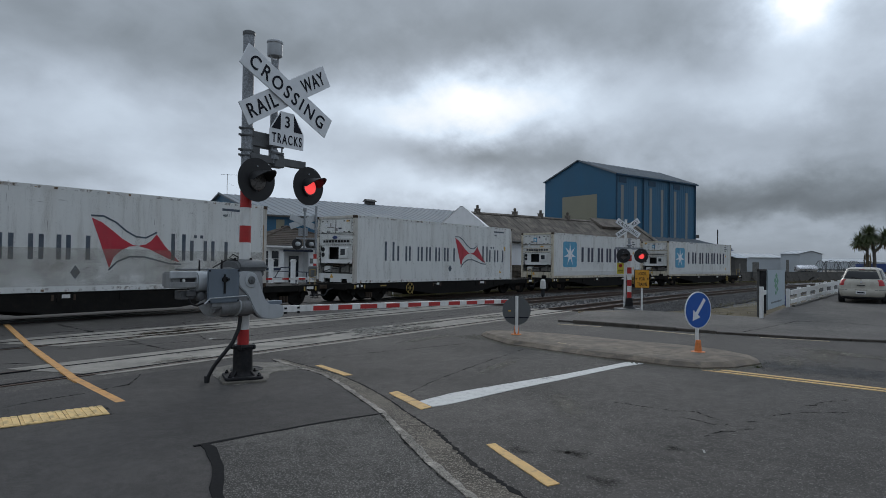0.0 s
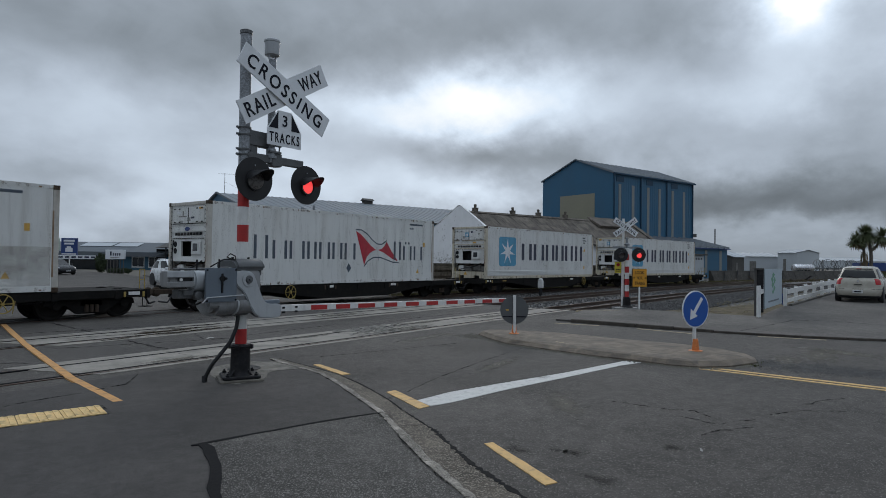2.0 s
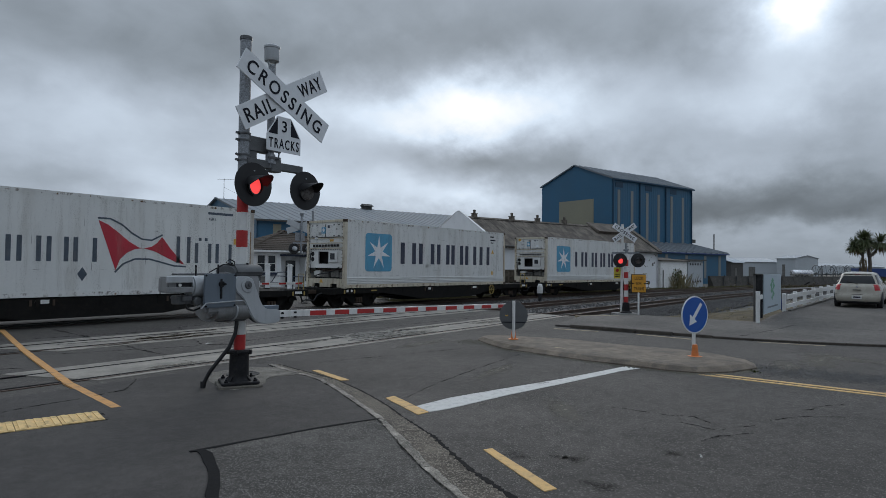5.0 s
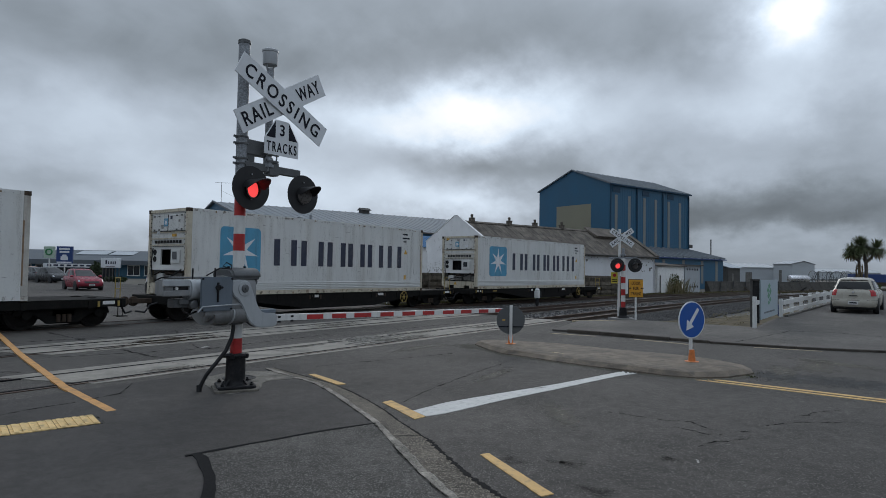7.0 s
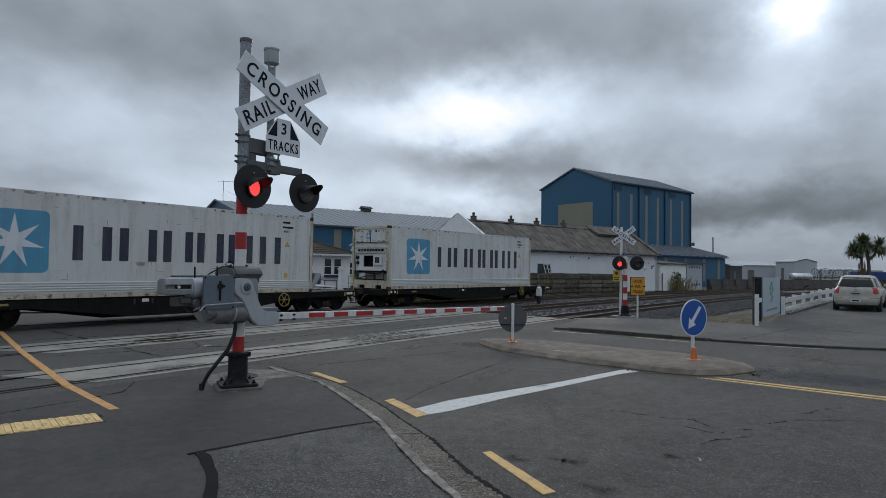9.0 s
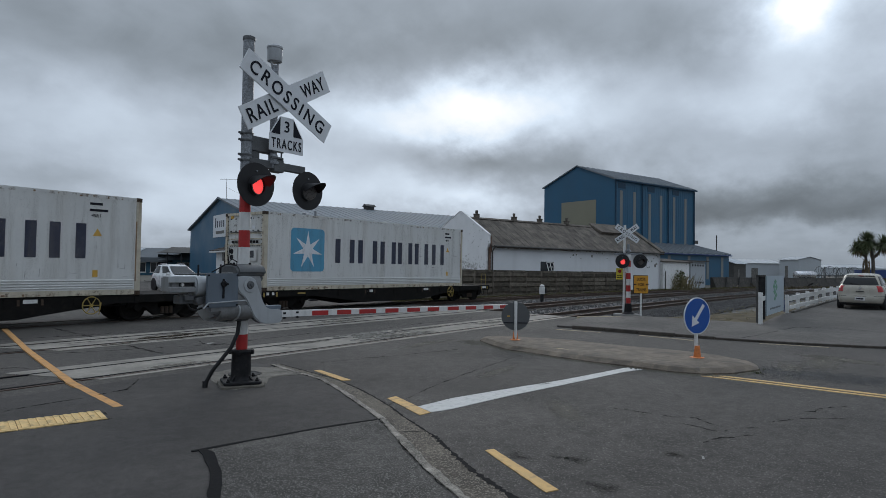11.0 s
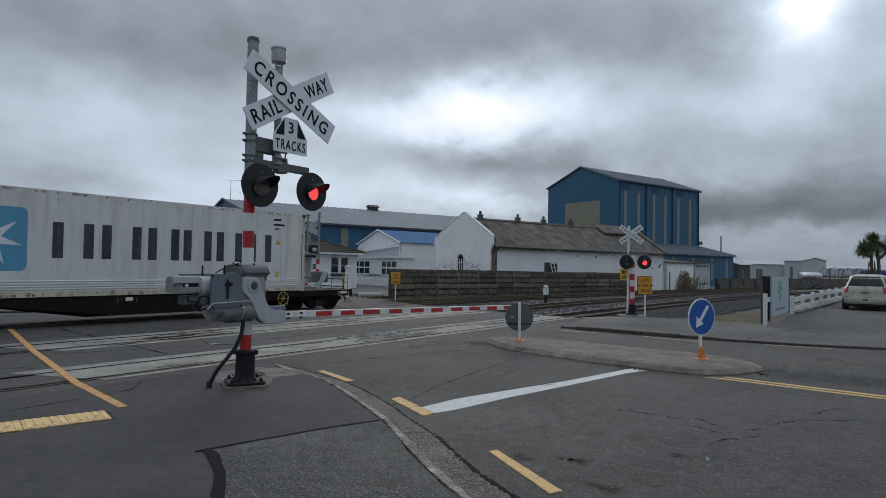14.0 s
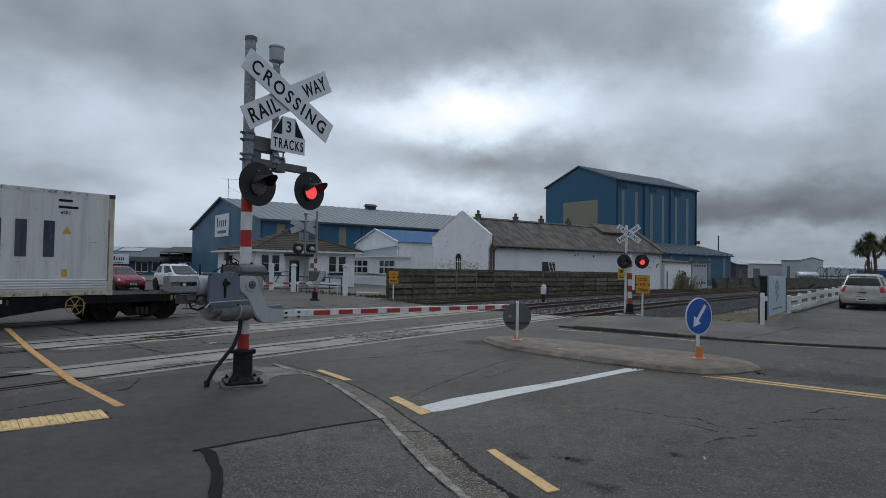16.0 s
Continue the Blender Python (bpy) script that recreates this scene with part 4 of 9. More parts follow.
for x, y, turn, w, h in ((6.36, 1.51, 20, 0.045, 0.012), (8.1, 12.42, 5, 0.10, 0.04)):
    tagged(part("paper_scrap", Shape().add([(-w, -h, 0.0), (0, -h, 0.012), (w, -h * 0.6, 0.002), (w, h, 0.006), (0, h, 0.016), (-w, h * 0.8, 0.003), (-w, -h, 0.0015), (0, -h, 0.0135), (w, -h * 0.6, 0.0035), (w, h, 0.0075), (0, h, 0.0175), (-w, h * 0.8, 0.0045)], [(0, 5, 4, 1), (1, 4, 3, 2), (6, 7, 10, 11), (7, 8, 9, 10)]), TRODDEN_PAPER, at=pose(x, y, 0.001, 0, 0, turn)), "crumpled scrap of white paper on the road", "litter")

# traffic island
island = thing("traffic_island", "long low weathered concrete traffic island", "traffic island", kind="structure")
foot = [(12.70, 8.20), (13.05, 8.35), (13.35, 8.15), (13.55, 7.5), (13.75, 6.5), (13.85, 5.1), (13.72, 3.5), (13.45, 2.65), (13.0, 2.12), (12.5, 2.0), (11.72, 2.3), (11.27, 2.72), (11.20, 3.2), (11.24, 3.9), (11.32, 4.7), (11.45, 5.5), (11.62, 6.2), (11.72, 6.85), (12.2, 7.6)]
cx, cy = sum(p[0] for p in foot) / len(foot), sum(p[1] for p in foot) / len(foot)
rnd = random.Random(8)


def inset(k):
    return [(x + (cx - x) / max(math.hypot(cx - x, cy - y), 0.1) * k, y + (cy - y) / max(math.hypot(cx - x, cy - y), 0.1) * k) for x, y in foot]


s = Shape()
rings = [[(x, y, -0.05) for x, y in foot], [(x, y, 0.035 + rnd.uniform(-0.01, 0.01)) for x, y in foot], [(x, y, 0.10 + rnd.uniform(-0.012, 0.012)) for x, y in inset(0.16)], [(x, y, 0.115 + rnd.uniform(-0.01, 0.01)) for x, y in inset(0.34)]]
n = len(foot)
s.add([p for r_ in rings for p in r_], [(i * n + k, i * n + (k + 1) % n, (i + 1) * n + (k + 1) % n, (i + 1) * n + k) for i in range(3) for k in range(n)] + [tuple(3 * n + k for k in range(n))])
s.f = [f[::-1] for f in s.f]
part("kerbed_slab", s, material("island_concrete", (0.158, 0.128, 0.099), 0.93, var=0.38, scale=2.6, fine=40, bump=0.4, grime=0.7, grime_color=(0.07, 0.062, 0.053), grime_at=(0.48, 0.70)), island)
rr, rubble = random.Random(21), Shape()
for (x0_, y0_), (x1_, y1_) in zip(foot[9:19], foot[10:19] + foot[:1]):
    for _ in range(110):
        q = rr.random()
        x, y = x0_ + (x1_ - x0_) * q - abs(rr.gauss(0, 0.07)), y0_ + (y1_ - y0_) * q - abs(rr.gauss(0, 0.04))
        r0 = rr.uniform(0.008, 0.03)
        rubble.add([(x + p[0] * r0 * rr.uniform(0.7, 1.4), y + p[1] * r0 * rr.uniform(0.7, 1.4), 0.002 + p[2] * r0 * 0.7) for p in ((1, 0, 0), (0, 1, 0), (-1, 0, 0), (0, -1, 0), (0, 0, 1))], [(0, 1, 4), (1, 2, 4), (2, 3, 4), (3, 0, 4)])
for _ in range(420):
    x, y, r0 = 12.45 + rr.gauss(0, 0.22), 8.05 + rr.gauss(0, 0.28), rr.uniform(0.008, 0.028)
    rubble.add([(x + p[0] * r0 * rr.uniform(0.7, 1.4), y + p[1] * r0 * rr.uniform(0.7, 1.4), 0.002 + p[2] * r0 * 0.7) for p in ((1, 0, 0), (0, 1, 0), (-1, 0, 0), (0, -1, 0), (0, 0, 1))], [(0, 1, 4), (1, 2, 4), (2, 3, 4), (3, 0, 4)])
tagged(part("kerb_rubble", rubble, DIRT), "crumbled grit along the island's foot", "grit", kind="stuff")
part("painted_edge", Shape().slab([(12.05, 5.80), (11.92, 4.70), (11.84, 4.70), (11.97, 5.80)], 0.08, 0.119), FADED_YELLOW, island, "worn yellow edge paint")

# ---------------------------------------------------------------- tracks


def off1(x):
    return 0.0 if x < 20 else 0.0016 * (x - 20) ** 2 if x < 60 else 2.56 + 0.128 * (x - 60)


def off2(x):
    return 0.0 if x < 20 else 0.0012 * (x - 20) ** 2 if x < 60 else 1.92 + 0.096 * (x - 60)


def off3(x):
    return 0.0 if x < 15 else 0.00237 * (x - 15) ** 2 if x < 60 else 4.80 + 0.213 * (x - 60)


LINES = ((10.53, off1, -50, 150, 22.0), (14.42, off2, -50, 70, 22.5), (19.55, off3, -50, 150, 23.5))
sleeper_mesh = None
for i, (yc, off, x0, x1, bed) in enumerate(LINES):
    tr = thing("track_%d" % (i + 1), "narrow-gauge railway track with rusty rails", "railway track", kind="structure")
    for side in (-1, 1):
        s = Shape()
        xs = [x0] + list(range(int(x0) + 5, 15, 5)) + [15 + 2.5 * k for k in range(int((x1 - 15) / 2.5) + 1)]
        outline = [(-0.035, 0.012), (0.035, 0.012), (0.035, -0.025), (0.01, -0.035), (0.01, -0.12), (0.06, -0.14), (-0.06, -0.14), (-0.01, -0.12), (-0.01, -0.035), (-0.035, -0.025)]
        ring = [(x, yc - off(x) + side * 0.567 + dy, z) for x in xs for dy, z in outline]
        m = len(outline)
        s.add(ring, [(k * m + j, (k + 1) * m + j, (k + 1) * m + (j + 1) % m, k * m + (j + 1) % m) for k in range(len(xs) - 1) for j in range(m)])
        part("rail", s, STEEL, tr, smooth=False)
        # flangeways are raised black strips, not cut grooves; the groove's shade is their colour
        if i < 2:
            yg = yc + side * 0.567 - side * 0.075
            part("flangeway", Shape().box(2.0 if i else -6.0, 21.6, yg - 0.035, yg + 0.035, -0.05, 0.0175 if i == 0 else 0.016), GROOVE_SHADE, tr)
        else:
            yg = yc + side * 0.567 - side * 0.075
            part("flangeway", Shape().box(-6, 22.5, yg - 0.035, yg + 0.035, -0.05, 0.006), GROOVE_SHADE, tr)
    x = bed
    rr = random.Random(60 + i)
    while x < min(x1, 86):
        slope = (off(x + 0.5) - off(x - 0.5))
        m = pose(x, yc - off(x), -0.135 + rr.uniform(-0.012, 0.006), 0, 0, -math.degrees(math.atan(slope)) + rr.uniform(-1.5, 1.5))
        if sleeper_mesh is None:
            ob = part("sleeper", Shape().box(-0.11, 0.11, -1.05, 1.05, -0.13, 0.02), SLEEPER, tr, bevel=0.012)
            sleeper_mesh = ob.data
        else:
            ob = new("sleeper", sleeper_mesh)
            ob.parent = tr
        ob.matrix_basis = m
        x += 0.66
# concrete crossing panels between and beside the rails
for name, y0, y1, xa, xb in (("crossing_panel_1", 9.78, 11.42, 4.0, 21.5), ("crossing_panel_2", 13.5, 15.4, 4.9, 21.6)):
    cp = thing(name, "pale worn concrete crossing panels between the rails", "crossing panel", kind="structure")
    rr = random.Random(len(name) + int(y0))
    x = xa
    while x < xb - 0.3:
        w = min(2.4, xb - x)
        for ya, yb in ((y0, y0 + 0.2), (y0 + 0.21, y1 - 0.21), (y1 - 0.2, y1)):
            z = 0.010 + rr.uniform(-0.003, 0.003)
            e = 0.45 * (ya - y0) if x == xa else 0.0
            e2 = 0.45 * (yb - y0) if x == xa else 0.0
            part("concrete_panel", Shape().slab([(x + 0.01 + 0.5 - e if x == xa else x + 0.01, ya), (x + w - 0.01, ya), (x + w - 0.01, yb), (x + 0.01 + 0.5 - e2 if x == xa else x + 0.01, yb)], -0.08, z), PANEL_CONCRETE, cp)
        x += w

# ballast bed with loose stones
xs, ys = [22 + 1.0 * k for k in range(129)], [-6.9, -6.0, -5.0, -4.0, -3.0, -2.0, -1.0, 0.0, 1.2, 2.4, 3.6, 4.8, 6.0, 7.2, 8.4, 9.6, 10.6, 11.2, 12.0]
verts, faces = [], []
for x in xs:
    for j, y in enumerate(ys):
        u = max(0, min(1, (y + 1.6) / 10.6))
        yy = 10.53 - off1(x) + y if y < 0 else 10.53 - off1(x) + (y / 10.4) * (9.02 + 1.4 - off3(x) + off1(x))
        z = -0.16 + 0.03 * noise.noise(Vector((x * 0.8, yy * 0.8, 0)))
        if j < 5:
            z = -0.26 + 0.045 * max(0, y + 6.9 - 2.4) * 1.4
        if j > 15:
            z = -0.2 - 0.05 * (j - 15)
        verts.append((x, yy, min(z, -0.13)))
for a in range(len(xs) - 1):
    for b in range(len(ys) - 1):
        k = a * len(ys) + b
        faces.append((k, k + len(ys), k + len(ys) + 1, k + 1))
bed = tagged(part("ballast_bed", Shape().add(verts, faces), BALLAST, smooth=True), "grey crushed-stone ballast bed under the tracks", "ballast", kind="structure")
rr = random.Random(77)
stones = Shape()
octa = [(1, 0, 0), (0, 1, 0), (-1, 0, 0), (0, -1, 0), (0, 0, 1), (0, 0, -1)]
ofaces = [(0, 1, 4), (1, 2, 4), (2, 3, 4), (3, 0, 4), (1, 0, 5), (2, 1, 5), (3, 2, 5), (0, 3, 5)]
for k in range(15000):
    x = 22.2 + rr.random() ** 1.7 * 50
    y = rr.uniform(-3.6, 10.3) if rr.random() < 0.55 else rr.uniform(-3.8, -0.8)
    yy = 10.53 - off1(x) + y if y < 0 else 10.53 - off1(x) + (y / 10.4) * (10.42 - off3(x) + off1(x))
    if x < 24.4 and yy < 8.9:
        continue
    r = rr.uniform(0.02, 0.05) * (1 + x / 90)
    m = Matrix.Translation((x, yy, -0.14 + r * 0.2)) @ Euler((rr.uniform(0, 6), rr.uniform(0, 6), rr.uniform(0, 6))).to_matrix().to_4x4()
    stones.add([m @ Vector((p[0] * r * rr.uniform(0.7, 1.3), p[1] * r * rr.uniform(0.7, 1.3), p[2] * r * rr.uniform(0.6, 1.1))) for p in octa], ofaces)
tagged(part("ballast_stones", stones, BALLAST), "loose grey crushed stones on the ballast", "stones", kind="stuff")


def tufts(name, label, count, place, height, material_, seed, blades=5, width=0.012):
    rr, s = random.Random(seed), Shape()
    for _ in range(count):
        x, y, z = place(rr)
        for _ in range(blades):
            a, h, lean = rr.uniform(0, 2 * math.pi), height * rr.uniform(0.4, 1.2), rr.uniform(0.1, 0.6)
            dx, dy = math.cos(a), math.sin(a)
            ox, oy = x + rr.uniform(-0.08, 0.08), y + rr.uniform(-0.08, 0.08)
            w = width * rr.uniform(0.7, 1.4)
            s.add([(ox - dy * w, oy + dx * w, z), (ox + dy * w, oy - dx * w, z), (ox + dx * h * lean * 0.5 + dy * w * 0.6, oy + dy * h * lean * 0.5 - dx * w * 0.6, z + h * 0.6), (ox + dx * h * lean, oy + dy * h * lean, z + h)], [(0, 1, 2), (0, 2, 3)])
    return tagged(part(name, s, material_), label, "grass", kind="stuff")


tagged(part("verge_east", Shape().slab([(23.4, 3.75), (23.4, 7.9), (26.0, 6.9), (30.0, 5.7), (36.0, 4.4), (46.0, 2.4), (46.0, 1.9), (36.0, 2.8), (28.0, 3.75)], -0.4, -0.06), SANDY), "sandy verge with sparse dry grass beside the fence", "verge", kind="structure")
tufts("dry_grass", "dry straw-coloured grass along the edge of the ballast", 380, lambda r_: ((lambda x: (x, 6.2 - off1(x) * 0.9 + r_.uniform(-1.6, 0.9), -0.07))(24.3 + r_.random() ** 1.5 * 30)), 0.055, STRAW, 3, 6, 0.008)
tagged(part("verge_north", Shape().slab([(25.2, 22.9), (60.5, 18.2), (60.5, 16.9), (50.0, 18.3), (40.0, 19.5), (30.0, 20.9), (25.0, 21.6)], -0.5, -0.14), SANDY), "strip of dry dirt and grass below the timber fence", "verge", kind="structure")
tufts("dry_grass", "dry grass below the timber fence", 1500, lambda r_: ((lambda u: (25 + u * 36, 22.1 - u * 4.4 + r_.uniform(-0.9, 0.3), -0.15))(r_.random())), 0.18, GRASS, 4, width=0.02)
tufts("dry_grass", "sparse dry grass beyond the tracks", 2600, lambda r_: ((lambda u: (56 + u * 60, 17.3 - u * 12 + r_.uniform(-3.5, 2.0), -0.22))(r_.random())), 0.25, GRASS, 5, width=0.03)
tufts("weeds", "green weeds in the cracks at the island's edge", 12, lambda r_: (12.4 + r_.uniform(-0.25, 0.3), 1.98 + r_.uniform(-0.05, 0.1), 0.0), 0.03, WEED, 6)


# ---------------------------------------------------------------- crossing signals
def facing(x, y, z, nx, ny):
    """A pose whose -y looks along (nx, ny): fronts of signs."""
    return pose(x, y, z, 0, 0, math.degrees(math.atan2(nx, -ny)))


def upright(m):
    """Lettering lies in x, y: stand it up so that it reads from -y."""
    return m @ pose(0, 0, 0, 90, 0, 0)


def crossbuck(parent, z, length, width, up_deg, down_deg, front=True, x=0.0, y=-0.1, words=True):
    for k, (deg, text, wd) in enumerate(((up_deg, "RAIL WAY", None), (-down_deg, "CROSSING", None))):
        m = pose(x, y - 0.03 * k, z, 0, -deg, 0)
        tip = 0.0
        o = [(-length / 2, -width / 2), (length / 2, -width / 2), (length / 2 + tip, 0), (length / 2, width / 2), (-length / 2, width / 2), (-length / 2 - tip, 0)]
        b = part("board", Shape().slab([(px, pz) for px, pz in o], -0.008, 0.008, pose(0, 0, 0, 90, 0, 0)), SIGN_WHITE if front else ARM_GREY, parent, at=m)
        if words and k == 0:
            lettering("word", "RAIL", width * 0.60, SIGN_BLACK, b, upright(pose(-length * 0.295, -0.011, 0)), width=length * 0.31, apart=1.2)
            lettering("word", "WAY", width * 0.58, SIGN_BLACK, b, upright(pose(length * 0.315, -0.011, 0)), width=length * 0.28, apart=1.15)
        elif words:
            lettering("word", "CROSSING", width * 0.58, SIGN_BLACK, b, upright(pose(0, -0.011, 0)), width=length * 0.86, apart=1.35)


LAMPS = []


def signal_lamp(parent, x, y, z, r, lit_first):
    """A round black target with a visor and, for a lens, an added turning drum that stands in for switching the lamp.
    """
    tg = part("target", Shape().lathe([(r, 0.0), (r, 0.012), (0.02, 0.03)], n=40, axis="y"), LAMP_BLACK, parent, "matt black lamp target", at=pose(x, y, z), smooth=True)
    rl = r * 0.40
    part("housing", Shape().lathe([(rl * 1.15, 0.02), (rl * 1.1, 0.16), (rl * 0.6, 0.2)], n=24, axis="y"), LAMP_BLACK, tg, smooth=True)
    s = Shape()
    n, length = 20, r * 1.35
    pts = []
    for a in range(n + 1):
        q = radians(8 + 164 * a / n)
        for rr_, yy in ((rl * 1.12, 0.0), (rl * 1.22, -length * (0.18 + 0.72 * max(0, math.sin(q))))):
            pts.append((math.cos(q) * rr_, yy, math.sin(q) * rr_ - (0.0 if yy == 0 else 0.03)))
    k = len(pts)
    pts += [(p[0] * 0.95, p[1], p[2] * 0.95 - 0.002) for p in pts]
    faces = []
    for a in range(n):
        faces += [(2 * a, 2 * a + 2, 2 * a + 3, 2 * a + 1), (k + 2 * a + 1, k + 2 * a + 3, k + 2 * a + 2, k + 2 * a), (2 * a + 1, 2 * a + 3, k + 2 * a + 3, k + 2 * a + 1)]
    part("visor", s.add(pts, faces), LAMP_BLACK, tg, "black hood over the lens", smooth=True, at=pose(0, 0, -0.015))
    part("bolt", Shape().lathe([(0.012, -0.015), (0.012, 0.0)], (0, 0, r * 0.62), 8, "y"), GALV, tg)
    part("bolt", Shape().lathe([(0.012, -0.015), (0.012, 0.0)], (0, 0, -r * 0.5), 8, "y"), GALV, tg)
    # added drum in place of switching the lamp: one face glows, the other is dark; it turns about its upright axis
    # inside the housing
    drum = part("flasher", Shape().lathe([(rl * 0.05, -0.022), (rl * 0.7, -0.018), (rl * 0.98, -0.006), (rl, 0.0)], n=24, axis="y"), LAMP_LIT, tg, "glowing red lens face of the added drum", smooth=True)
    back = Shape().lathe([(rl * 1.04, -0.008), (rl * 1.04, 0.004), (rl * 0.7, 0.018), (rl * 0.05, 0.022)], n=24, axis="y")
    part("flasher_back", back, LAMP_DARK, drum, "unlit lens face of the added drum", smooth=True)
    part("bezel", Shape().lathe([(rl * 1.14, 0.004), (rl * 1.14, -0.034), (rl * 1.07, -0.034), (rl * 1.07, 0.002)], (0, 0, -0.02), 28, "y"), LAMP_BLACK, tg, "black bezel round the lens", smooth=True)
    drum.matrix_basis = pose(0, -0.03, -0.02)
    LAMPS.append((drum, lit_first))
    return tg


BANDS = [(0.53, 0.77, "r"), (0.77, 1.03, "w"), (1.03, 1.74, "w"), (1.74, 2.06, "w"), (2.06, 2.31, "r"), (2.31, 2.58, "w"), (2.58, 2.83, "r")]
near = thing("crossing_signal", "red and white striped level-crossing signal with half-barrier", "crossing signal", pose(5.60, 7.81, 0.0), "level crossing signals")
R0 = 0.083
SQ = pose(0, 0, 0, 0, 0, -28)


def rounded(half, r, n=4):
    o = []
    for sx, sy, a0 in ((1, 1, 0), (-1, 1, 90), (-1, -1, 180), (1, -1, 270)):
        o += [(sx * (half - r) + r * math.cos(radians(a0 + 90 * k / n)), sy * (half - r) + r * math.sin(radians(a0 + 90 * k / n))) for k in range(n + 1)]
    return o


part("base", Shape().slab(rounded(0.31, 0.07), -0.02, 0.058, SQ), material("rough_base_concrete", (0.13, 0.118, 0.10), 0.95, var=0.3, scale=5, bump=0.3), near, "rough concrete footing", bevel=0.012)
part("base_plate", Shape().slab(rounded(0.27, 0.06), 0.058, 0.10, SQ), CAST_IRON, near, "black cast-iron base plate", bevel=0.012)
for a in range(4):
    q = radians(a * 90 + 45 - 28)
    part("bolt", Shape().lathe([(0.03, 0.10), (0.03, 0.125), (0.016, 0.126), (0.016, 0.15)], (0.285 * math.cos(q), 0.285 * math.sin(q), 0), 6), CAST_IRON, near)
    part("gusset", Shape().slab([(0.12, 0.10), (0.22, 0.10), (0.14, 0.18)], -0.012, 0.012, pose(0, 0, 0, 0, 0, math.degrees(q)) @ pose(0, 0, 0, 90, 0, 0)), CAST_IRON, near)
    part("collar_lug", Shape().box(0.13, 0.185, -0.03, 0.03, 0.475, 0.545, pose(0, 0, 0, 0, 0, math.degrees(q) + 20)), CAST_IRON, near, bevel=0.012)
part("flange", Shape().lathe([(0.185, 0.098), (0.155, 0.125), (0.142, 0.18), (0.137, 0.49), (0.155, 0.495), (0.16, 0.52), (0.145, 0.545), (0.09, 0.55)], n=28), CAST_IRON, near, "black cast-iron socket", smooth=True)
for z0, z1, c in BANDS:
    part("band", Shape().tube([(0, 0, z0), (0, 0, z1)], R0, 24), RED_PAINT if c == "r" else WHITE_PAINT, near, "red band" if c == "r" else "white band", smooth=True)
part("pole", Shape().tube([(0, 0, 2.83), (0, 0, 5.19)], R0, 24), GALV, near, "galvanised steel pole", smooth=True)
part("cap", Shape().lathe([(0.092, 5.17), (0.092, 5.22), (0.06, 5.238)], n=20), DARK_GALV, near, smooth=True)
for z in (3.36, 3.44, 3.66, 3.76):
    part("clamp", Shape().lathe([(0.084, z - 0.012), (0.098, z - 0.012), (0.098, z + 0.012), (0.084, z + 0.012)], n=20).box(-0.14, -0.09, -0.015, 0.015, z - 0.015, z + 0.015), DARK_GALV, near)
# brackets that carry the sign mast
MX, MY = 0.44, -0.06
part("bracket", Shape().profile([(-0.07, 3.52), (0.07, 3.52), (0.07, 3.56), (-0.03, 3.60), (-0.03, 3.66), (0.07, 3.70), (0.07, 3.74), (-0.07, 3.74)], -0.05, MX + 0.05).box(-0.02, 0.20, -0.05, 0.05, 3.40, 3.52), DARK_GALV, near, "grey steel bracket", bevel=0.006)
part("bracket", Shape().box(0.0, 1.06, -0.10, -0.02, 3.28, 3.40).box(0.42, 0.60, -0.13, 0.02, 3.24, 3.44), DARK_GALV, near, "grey steel cross-arm", bevel=0.008)
part("mast", Shape().tube([(MX, MY, 3.30), (MX, MY, 4.90)], 0.058, 20).lathe([(0.075, 3.40), (0.075, 3.50), (0.06, 3.52)], (MX, MY, 0), 18).lathe([(0.09, 3.36), (0.09, 3.40)], (MX, MY, 0), 18), GALV, near, "short galvanised mast", smooth=True)
part("u_bolt", Shape().tube([(MX + 0.1, MY - 0.07, 3.46), (MX + 0.11, MY - 0.07, 3.58)], 0.012, 8).box(MX - 0.09, MX + 0.13, MY - 0.09, MY - 0.06, 3.44, 3.47).box(MX - 0.09, MX + 0.13, MY - 0.09, MY - 0.06, 3.54, 3.57), DARK_GALV, near)
bell = part("bell", Shape().lathe([(0.11, 4.96), (0.115, 4.98), (0.115, 5.15), (0.125, 5.16), (0.125, 5.185), (0.10, 5.205), (0.0, 5.21)], (MX - 0.01, MY, 0), 24), ARM_GREY, near, "pale grey warning bell", smooth=True)
part("bell_strap", Shape().tube([(MX - 0.085, MY, 4.98), (MX - 0.06, MY, 4.89), (MX, MY, 4.84)], 0.014, 8).tube([(MX + 0.065, MY, 4.98), (MX + 0.045, MY, 4.89), (MX, MY, 4.84)], 0.014, 8), ARM_GREY, bell)
crossbuck(near, 4.408, 1.85, 0.355, 30.6, 26.6, x=0.612, y=MY - 0.10)
trk = part("tracks_board", Shape().slab([(-0.33, -0.27), (0.33, -0.27), (0.33, -0.02), (0.13, 0.28), (-0.13, 0.28), (-0.33, -0.02)], -0.006, 0.006, pose(0, 0, 0, 90, 0, 0)), SIGN_WHITE, near, "white and black track-count board", at=pose(0.62, MY - 0.09, 3.83))
for k in (-1, 1):
    part("black_corner", Shape().slab([(0.13 * k, 0.26), (0.30 * k, -0.005), (0.13 * k, -0.005)], 0.0, 0.004, pose(0, -0.006, 0, 90, 0, 0)), SIGN_BLACK, trk)
lettering("word", "3", 0.17, SIGN_BLACK, trk, upright(pose(0, -0.009, 0.13)))
